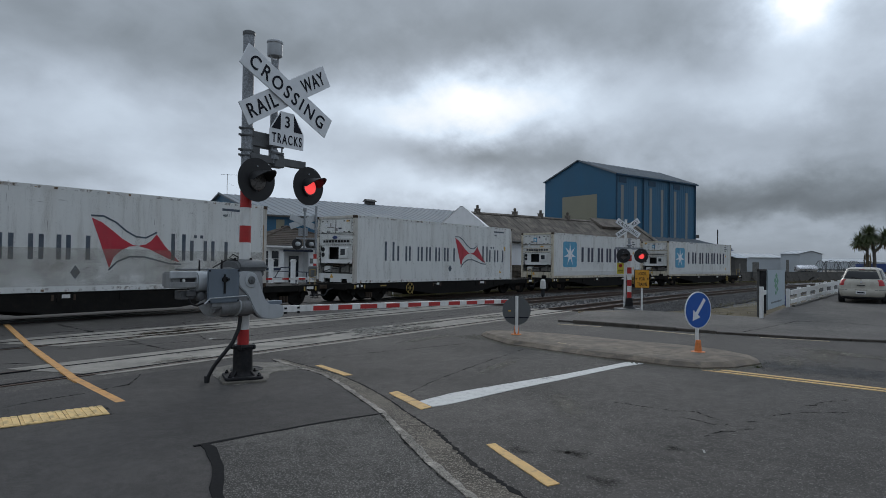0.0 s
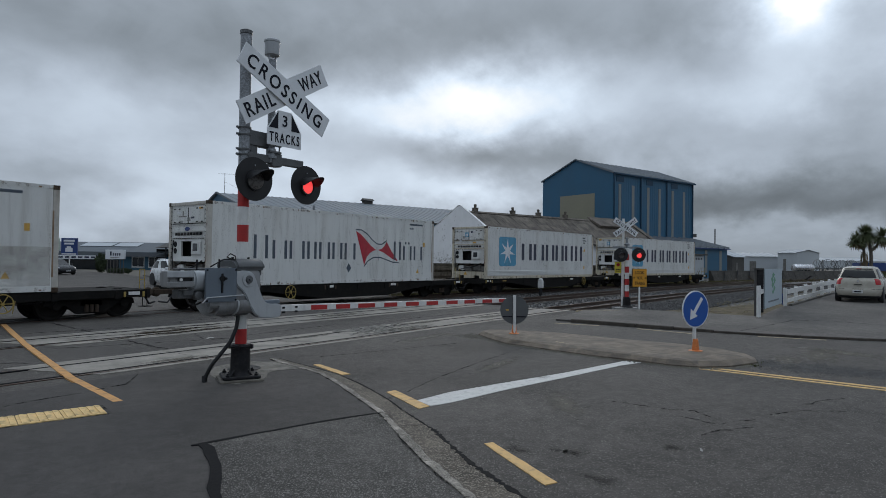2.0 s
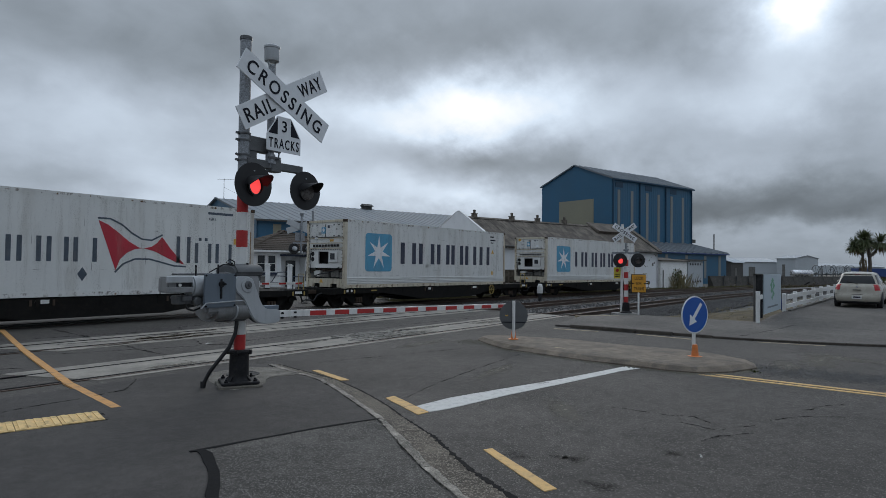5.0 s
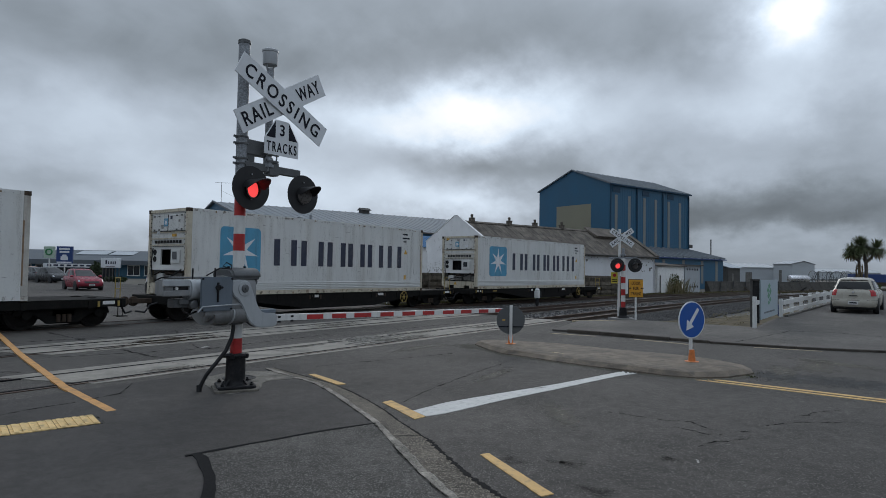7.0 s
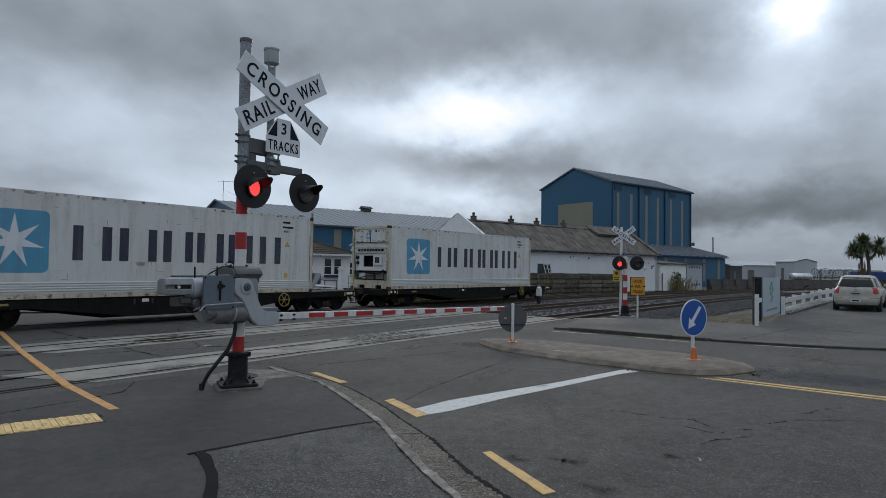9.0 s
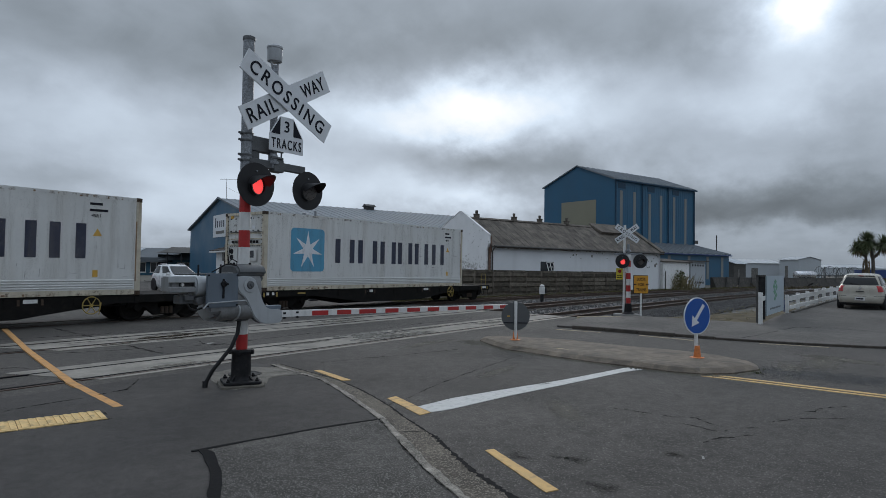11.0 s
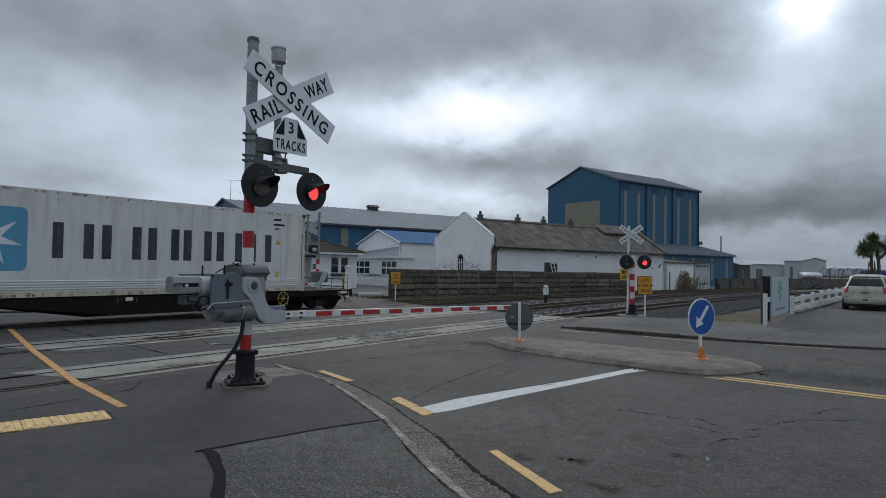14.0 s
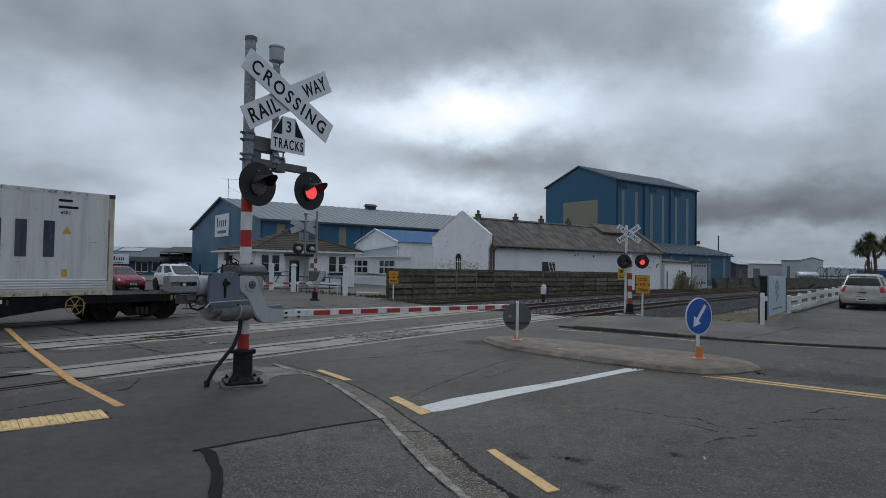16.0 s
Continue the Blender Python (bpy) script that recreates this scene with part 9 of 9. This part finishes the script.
for centre, r_, count in (((-0.02, 0.0, 4.4), 1.05, 460), ((-0.65, 0.15, 3.95), 0.8, 230), ((-1.0, 0.0, 3.72), 0.6, 150), ((1.45, 0.1, 4.2), 1.0, 380), ((0.5, 0.4, 4.5), 0.85, 220), ((-0.4, -0.2, 3.55), 0.55, 110)):
    spiky_head(centre, r_, count)
s = Shape()
for _ in range(90):
    a, z = rr.uniform(0, 6.28), rr.uniform(1.9, 2.9)
    x = -0.02 + 0.2 * math.cos(a)
    s.add([(x, 0.12 + 0.2 * math.sin(a), z), (x + 0.04, 0.12 + 0.2 * math.sin(a), z), (x + 0.12 * math.cos(a), 0.12 + 0.34 * math.sin(a), z - 0.7)], [(0, 1, 2)])
part("dead_leaves", s, DRY_LEAF, palm, "skirt of dead hanging leaves")

# ---------------------------------------------------------------- beside the line
wf = thing("rail_fence", "low white-painted timber post and rail fence", "fence")
wpts = [(28.0, 3.5), (32.0, 3.08), (36.0, 2.68), (40.0, 2.28), (45.0, 1.8)]
dense = split(wpts, 1.75)
for k, p in enumerate(dense):
    z = yard_z(p.x)
    part("post", Shape().box(-0.055, 0.055, -0.08, 0.05, -0.25, 0.71), WHITE_PAINT, wf, at=pose(p.x, p.y, z, 0, 0, -6), bevel=0.008)
    if k < len(dense) - 1:
        q = dense[k + 1]
        for h, tall in ((0.56, 0.185), (0.20, 0.15)):
            part("rail", Shape().beam((p.x, p.y - 0.10, z + h + 0.02 * (k % 2)), (q.x, q.y - 0.10, yard_z(q.x) + h - 0.015 * (k % 3)), 0.04, tall), WHITE_PAINT, wf)
edge = Shape()
for p, q in zip(dense, dense[1:]):
    edge.beam((p.x, p.y - 0.2, yard_z(p.x)), (q.x, q.y - 0.2, yard_z(q.x)), 0.12, 0.14)
tagged(part("concrete_edge", edge, KERB), "low concrete edging under the white fence", "kerb", kind="structure")

hb = thing("hoarding", "pale blue-grey notice board with green print beside the fence", "hoarding", pose(23.8, 3.6, 0.06))
hd = part("panel", Shape().box(0.0, 4.0, -0.03, 0.03, 0.22, 1.60), BILL_GREY, hb, bevel=0.004)
part("side_board", Shape().box(-0.16, -0.11, 0.0, 0.21, 0.1, 1.60), UNIT_DARK, hb, "dark timber side")
part("end_frame", Shape().box(-0.2, -0.08, 0.21, 0.28, -0.2, 1.62).box(-0.2, 0.0, 0.0, 0.28, 1.58, 1.63), SHADOW_BLOCK, hb)
for k, (x, z, w, h) in enumerate(((1.85, 1.38, 0.30, 0.10), (1.55, 1.22, 0.25, 0.12), (2.1, 1.18, 0.26, 0.14), (1.7, 1.02, 0.32, 0.12), (2.05, 0.88, 0.26, 0.10), (1.75, 0.76, 0.2, 0.10))):
    part("print", Shape().slab([(x - w, z), (x, z - h), (x + w, z), (x, z + h)], 0, 0.004, pose(0, -0.03, 0, 90, 0, 0)), BILL_GREEN, hd, "green leaf print")
part("text_bar", Shape().box(0.7, 3.1, -0.035, -0.03, 0.40, 0.46), SHED_ROOF, hd)
for x, y, h in ((-0.95, 0.02, 1.05),):
    part("post", Shape().box(x - 0.06, x + 0.06, y - 0.06, y + 0.06, -0.2, h), WHITE_PAINT, hb, bevel=0.006)
part("rail", Shape().beam((-0.95, -0.02, 0.84), (-0.1, 0.02, 0.84), 0.04, 0.15), WHITE_PAINT, hb)
part("blue_bracket", Shape().box(4.2, 4.6, -0.05, 0.0, 0.15, 0.6), SIGN_NAVY, hb)

mk = thing("track_marker", "short white trackside marker on a dark stem", "trackside marker", pose(31.86, 16.35, -0.13))
part("stem", Shape().tube([(0, 0, -0.1), (0, 0, 0.5)], 0.1, 10), UNIT_DARK, mk)
part("head", Shape().box(-0.12, 0.12, -0.14, 0.14, 0.44, 0.86).lathe([(0.15, 0.86), (0.12, 0.97), (0.02, 1.0)], n=14), WHITE_PAINT, mk, "white marker head", bevel=0.03)
part("blind", Shape().box(0.1, 0.18, -0.2, 0.2, 0.5, 0.8), UNIT_DARK, mk)

# ---------------------------------------------------------------- vehicles


def wheel_part(parent, x, y, r, w):
    wh = part("wheel", Shape().lathe([(r * 0.62, -w / 2), (r * 0.92, -w / 2), (r, -w * 0.36), (r, w * 0.36), (r * 0.92, w / 2), (r * 0.62, w / 2)], n=24, axis="y"), RUBBER, parent, "black tyre", at=pose(x, y, r), smooth=True)
    s = Shape().lathe([(r * 0.62, -w * 0.46), (r * 0.58, -w * 0.38), (0.05, -w * 0.42), (0.05, w * 0.42), (r * 0.58, w * 0.38), (r * 0.62, w * 0.46)], n=20, axis="y")
    part("rim", s, CAR_SILVER, wh, "silver wheel rim", smooth=True)


def car(name, label, paint, ln, wd, ht, belt, m, hatch=True, lamps_on=False, box=False):
    """A road car, nose along +x, its middle at the origin: rounded level slices from sill to roof, with glass and lamps let into the skin."""
    c = thing(name, label, "car", m)
    h, hw, g = ln / 2, wd / 2, ht - belt
    r = 0.31 if ht < 1.6 else 0.37
    ax0, ax1 = -h + 0.18 * ln, h - 0.20 * ln
    deck = 1.0 if hatch else 0.62
    # height, rear end, nose, half width, squareness
    slices = [
        (0.17, -0.92 * h, 0.90 * h, 0.86, 6.0), (0.25, -0.975 * h, 0.965 * h, 0.95, 6.5), (0.38, -h, h, 0.985, 7.0), (0.52, -h, 0.995 * h, 1.0, 7.0), (0.57, -0.985 * h, 0.98 * h, 1.0, 7.0),
        (belt * 0.70, -0.972 * h, 0.955 * h, 1.0, 7.0), (belt * 0.82, -0.966 * h, 0.91 * h, 1.0, 6.5), (belt * 0.92, -0.958 * h, 0.74 * h, 0.985, 6.0), (belt, -0.945 * h, 0.50 * h, 0.955, 6.0),
        (belt + 0.07 * g, -0.93 * h * deck, 0.44 * h, 0.915, 5.5), (belt + 0.45 * g, -0.865 * h * deck, 0.20 * h, 0.83, 5.5), (belt + 0.76 * g, -0.80 * h * deck, 0.03 * h, 0.755, 5.0), (belt + 0.90 * g, -0.74 * h * deck, -0.06 * h, 0.70, 4.5), (belt + 0.975 * g, -0.62 * h * deck, -0.16 * h, 0.58, 4.0), (ht, -0.48 * h * deck, -0.26 * h, 0.36, 3.5)]

    def skin(z, th):
        k = max(0, min(len(slices) - 2, sum(1 for q in slices if q[0] <= z) - 1))
        a, b = slices[k], slices[k + 1]
        f = min(1.0, max(0.0, (z - a[0]) / (b[0] - a[0])))
        _, x0, x1, w, n = [p + (q - p) * f for p, q in zip(a, b)]
        co, si = math.cos(th), math.sin(th)
        return Vector(((x0 + x1) / 2 + (x1 - x0) / 2 * math.copysign(abs(co) ** (2 / n), co), w * hw * math.copysign(abs(si) ** (2 / n), si), z))

    count, body_s = 72, Shape()
    rings = [[skin(q[0], 2 * math.pi * (k + 0.5) / count) for k in range(count)] for q in slices]
    faces = [(i * count + k, i * count + (k + 1) % count, (i + 1) * count + (k + 1) % count, (i + 1) * count + k) for i in range(len(slices) - 1) for k in range(count)]
    faces += [tuple(range(count))[::-1], tuple((len(slices) - 1) * count + k for k in range(count))]
    part("body", body_s.add([p for ring in rings for p in ring], faces), paint, c, smooth=True)

    def patch(name_, z0, z1, t0, t1, out_by, mat, label_="", taper=0.0):
        """A piece of the skin between two heights and two bearings, set a little proud."""
        nz, nt, verts = 5, 12, []
        for lift in (out_by, -0.02):
            for i in range(nz + 1):
                z = z0 + (z1 - z0) * i / nz
                pad = taper * i / nz
                for k in range(nt + 1):
                    th = (t0 + pad) + (t1 - t0 - 2 * pad) * k / nt
                    p = skin(z, th)
                    e1, e2 = skin(z, th + 0.02) - skin(z, th - 0.02), skin(z + 0.012, th) - skin(z - 0.012, th)
                    verts.append(p + e1.cross(e2).normalized() * lift)
        half = (nz + 1) * (nt + 1)
        fs = [(i * (nt + 1) + k, i * (nt + 1) + k + 1, (i + 1) * (nt + 1) + k + 1, (i + 1) * (nt + 1) + k) for i in range(nz) for k in range(nt)]
        rim = list(range(nt + 1)) + [i * (nt + 1) + nt for i in range(1, nz + 1)] + [nz * (nt + 1) + k for k in range(nt - 1, -1, -1)] + [i * (nt + 1) for i in range(nz - 1, 0, -1)]
        fs += [(rim[q], half + rim[q], half + rim[(q + 1) % len(rim)], rim[(q + 1) % len(rim)]) for q in range(len(rim))]
        return part(name_, Shape().add(verts, fs), mat, c, label_, smooth=True)

    pi = math.pi
    patch("rear_window", belt + 0.16 * g, belt + 0.82 * g, pi - 0.66, pi + 0.66, 0.006, CAR_GLASS, "tinted rear window", 0.10)
    patch("windscreen", belt + 0.10 * g, belt + 0.82 * g, -0.66, 0.66, 0.006, CAR_GLASS, "dark windscreen", 0.06)
    for sgn in (-1, 1):
        for a, b in ((0.90, 1.566), (1.578, 2.20)):
            t0, t1 = sorted((sgn * a, sgn * b))
            patch("side_window", belt + 0.12 * g, belt + 0.80 * g, t0, t1, 0.006, CAR_GLASS)
        t0, t1 = sorted((pi + sgn * 0.36, pi + sgn * 0.90))
        patch("tail_lamp", belt * 0.80, belt + 0.10 * g, t0, t1, 0.012, TAIL_RED, "red tail lamp", 0.05)
        t0, t1 = sorted((sgn * 0.50, sgn * 0.88))
        patch("headlamp", belt * 0.66, belt * 0.80, t0, t1, 0.012, HEADLAMP_LIT if lamps_on else HEADLAMP, "clear headlamp", 0.03)
        part("mirror", Shape().box(0.30 * h, 0.38 * h, sgn * hw * 0.93 if sgn > 0 else -hw - 0.15, hw + 0.15 if sgn > 0 else -hw * 0.93, belt * 1.0, belt * 1.0 + 0.13), paint, c, bevel=0.035)
        part("door_handle", Shape().box(-0.10 * h, 0.0, sgn * hw - 0.01, sgn * hw + 0.015, belt * 0.84, belt * 0.87), paint, c, bevel=0.006)
    patch("bumper_line", 0.565, 0.58, pi - 1.2, pi + 1.2, 0.004, DARK_PLASTIC, "dark seam over the bumper")
    patch("valance", 0.18, 0.29, pi - 0.9, pi + 0.9, 0.006, DARK_PLASTIC, "dark lower valance")
    patch("valance", 0.18, 0.30, -0.8, 0.8, 0.006, DARK_PLASTIC)
    patch("grille", belt * 0.56, belt * 0.70, -0.12, 0.12, 0.010, DARK_PLASTIC, "dark grille")
    for x, z in ((-h - 0.012, 0.46), (h + 0.012, 0.40)):
        pl = part("number_plate", Shape().box(x - 0.008, x + 0.008, -0.18, 0.18, z - 0.065, z + 0.065), PLATE_WHITE, c, "white plate")
        part("plate_bar", Shape().box(x - 0.011 if x < 0 else x + 0.008, x - 0.008 if x < 0 else x + 0.011, -0.13, 0.13, z - 0.025, z + 0.03), SIGN_BLACK, pl)
    part("boot_handle", Shape().box(-0.985 * h, -0.955 * h, -0.14, 0.14, belt * 0.80, belt * 0.83), DARK_PLASTIC, c)
    part("badge", Shape().lathe([(0.045, -0.03), (0.045, 0.0)], (-0.952 * h, 0, belt * 0.96), 12, "x"), CHROME, c)
    for x in (ax0, ax1):
        for sgn in (-1, 1):
            part("wheel_arch", Shape().lathe([(r * 1.15, -0.075), (r * 1.15, 0.075)], (x, sgn * (hw - 0.065), r * 1.02), 22, "y"), DARK_PLASTIC, c)
            wheel_part(c, x, sgn * (hw - 0.085), r, 0.2)
    if hatch:
        part("rear_wiper", Shape().beam((-0.93 * h, -0.02, belt + 0.17 * g), (-0.90 * h, 0.36, belt + 0.30 * g), 0.02, 0.02), DARK_PLASTIC, c)
        part("roof_spoiler", Shape().profile([(-hw * 0.60, ht - 0.10), (hw * 0.60, ht - 0.10), (hw * 0.56, ht - 0.055), (-hw * 0.56, ht - 0.055)], -0.79 * h, -0.66 * h), paint, c, bevel=0.015)
        part("brake_lamp", Shape().box(-0.80 * h, -0.785 * h, -0.10, 0.10, ht - 0.09, ht - 0.07), TAIL_RED, c)
    part("aerial", Shape().tube([(-0.55 * h, 0, ht - 0.02), (-0.62 * h, 0, ht + 0.14)], 0.006, 5), DARK_PLASTIC, c)
    if ht > 1.6 or box:
        for sgn in (-1, 1):
            y = sgn * hw * 0.60
            part("roof_rail", Shape().tube([(-0.66 * h, y, ht - 0.06), (-0.60 * h, y, ht + 0.04), (-0.22 * h, y, ht + 0.04), (-0.15 * h, y, ht - 0.04)], 0.02, 6), CHROME, c)
    if box:
        part("roof_box", Shape().box(-0.62 * h, -0.12 * h, -0.35, 0.35, ht + 0.02, ht + 0.30), CAR_BLACK, c, "dark roof box", bevel=0.1)
    return c


car("hatchback", "champagne five-door hatchback parked by the fence", CAR_CHAMPAGNE, 4.2, 1.70, 1.50, 0.94, pose(33.3, 1.08, yard_z(33.3), 0, -1.5, -3))
car("suv", "white off-road estate waiting at the crossing", CAR_WHITE, 4.7, 1.9, 1.68, 1.04, pose(21.6, 36.9, 0, 0, 0, -97), lamps_on=False)
red = car("red_hatchback", "dark red hatchback rolling up to the crossing", CAR_RED, 4.2, 1.72, 1.50, 0.92, pose(19.4, 39.95, 0, 0, 0, -98))
white = car("white_estate", "white estate car with a dark roof box, lights on", CAR_WHITE, 4.7, 1.88, 1.66, 1.02, pose(23.1, 63, 0, 0, 0, -97), lamps_on=True, box=True)
car("black_hatchback", "black hatchback parked at the kerb before the shop", CAR_BLACK, 4.2, 1.72, 1.50, 0.92, pose(25.9, 65.2, 0, 0, 0, -88))
car("grey_sedan", "dark grey sedan parked behind the black hatchback", CAR_DARK_GREY, 4.5, 1.75, 1.45, 0.90, pose(26.9, 70.6, 0, 0, 0, -90), hatch=False)
car("tan_hatchback", "tan hatchback parked before the shop", CAR_TAN, 4.1, 1.7, 1.52, 0.93, pose(28.2, 76.2, 0, 0, 0, -92))
driven = [
    (red, [(0.0, 24.4, 74.5, -100), (2.5, 21.8, 59.75, -98), (3.5, 21.35, 55.3, -98), (5.0, 20.9, 51.0, -98), (7.0, 20.55, 46.8, -98), (9.0, 20.25, 43.8, -98), (11.5, 20.1, 41.9, -98), (16.0, 19.4, 39.95, -98)]),
    (white, [(0.0, 10.5, 91.0, -62), (4.0, 15.2, 82.5, -63), (8.0, 19.8, 73.6, -68), (10.5, 22.1, 67.9, -80), (11.8, 22.9, 64.9, -92), (12.6, 23.1, 63.0, -97), (14.0, 23.0, 60.0, -98), (16.0, 22.6, 57.0, -98)]),
]


# ---------------------------------------------------------------- motion
# the moments at which the glow changes over between a signal's two lamps; the one farther from the pole glows first
FLASH = (
    0.15, 0.45, 0.75, 1.15, 1.45, 1.85, 2.15, 2.45, 2.85, 3.15, 3.45, 3.75, 4.15, 4.45, 4.75, 5.15,
    5.45, 5.75, 6.15, 6.45, 6.75, 7.15, 7.45, 7.75, 8.15, 8.45, 8.75, 9.15, 9.45, 9.75, 10.15, 10.45,
    10.75, 11.15, 11.45, 11.75, 12.15, 12.45, 12.75, 13.15, 13.45, 13.85, 14.15, 14.55, 14.75, 15.15, 15.45, 15.75)


def motions():
    times = [round(0.25 * k, 2) for k in range(65)]
    for ob, ahead in moving:
        walk(ob, [(t, on_line(reach(t) + ahead)) for t in times])
    for ob, x in wheels:
        walk(ob, [(k * 0.16, pose(x, 0, WHEEL, 0, (reach(k * 0.16) - reach(0)) / WHEEL * 57.2958 * 1.0, 0)) for k in range(101)])
    for car, rows in driven:
        walk(car, [(t, pose(x, y, 0, 0, 0, turn)) for t, x, y, turn in rows])
    for drum, lit_first in LAMPS:
        turn = 0.0 if lit_first else 180.0
        rows = [(0.0, turn)]
        for s in FLASH:
            to = 180.0 - turn
            rows += [(s - 0.03, turn), (s - 0.01, turn + (to - turn) / 3), (s + 0.01, turn + (to - turn) * 2 / 3), (s + 0.03, to)]
            turn = to
        rows.append((16.0, turn))
        walk(drum, [(t, pose(0, -0.03, -0.02, 0, 0, a)) for t, a in rows])


motions()
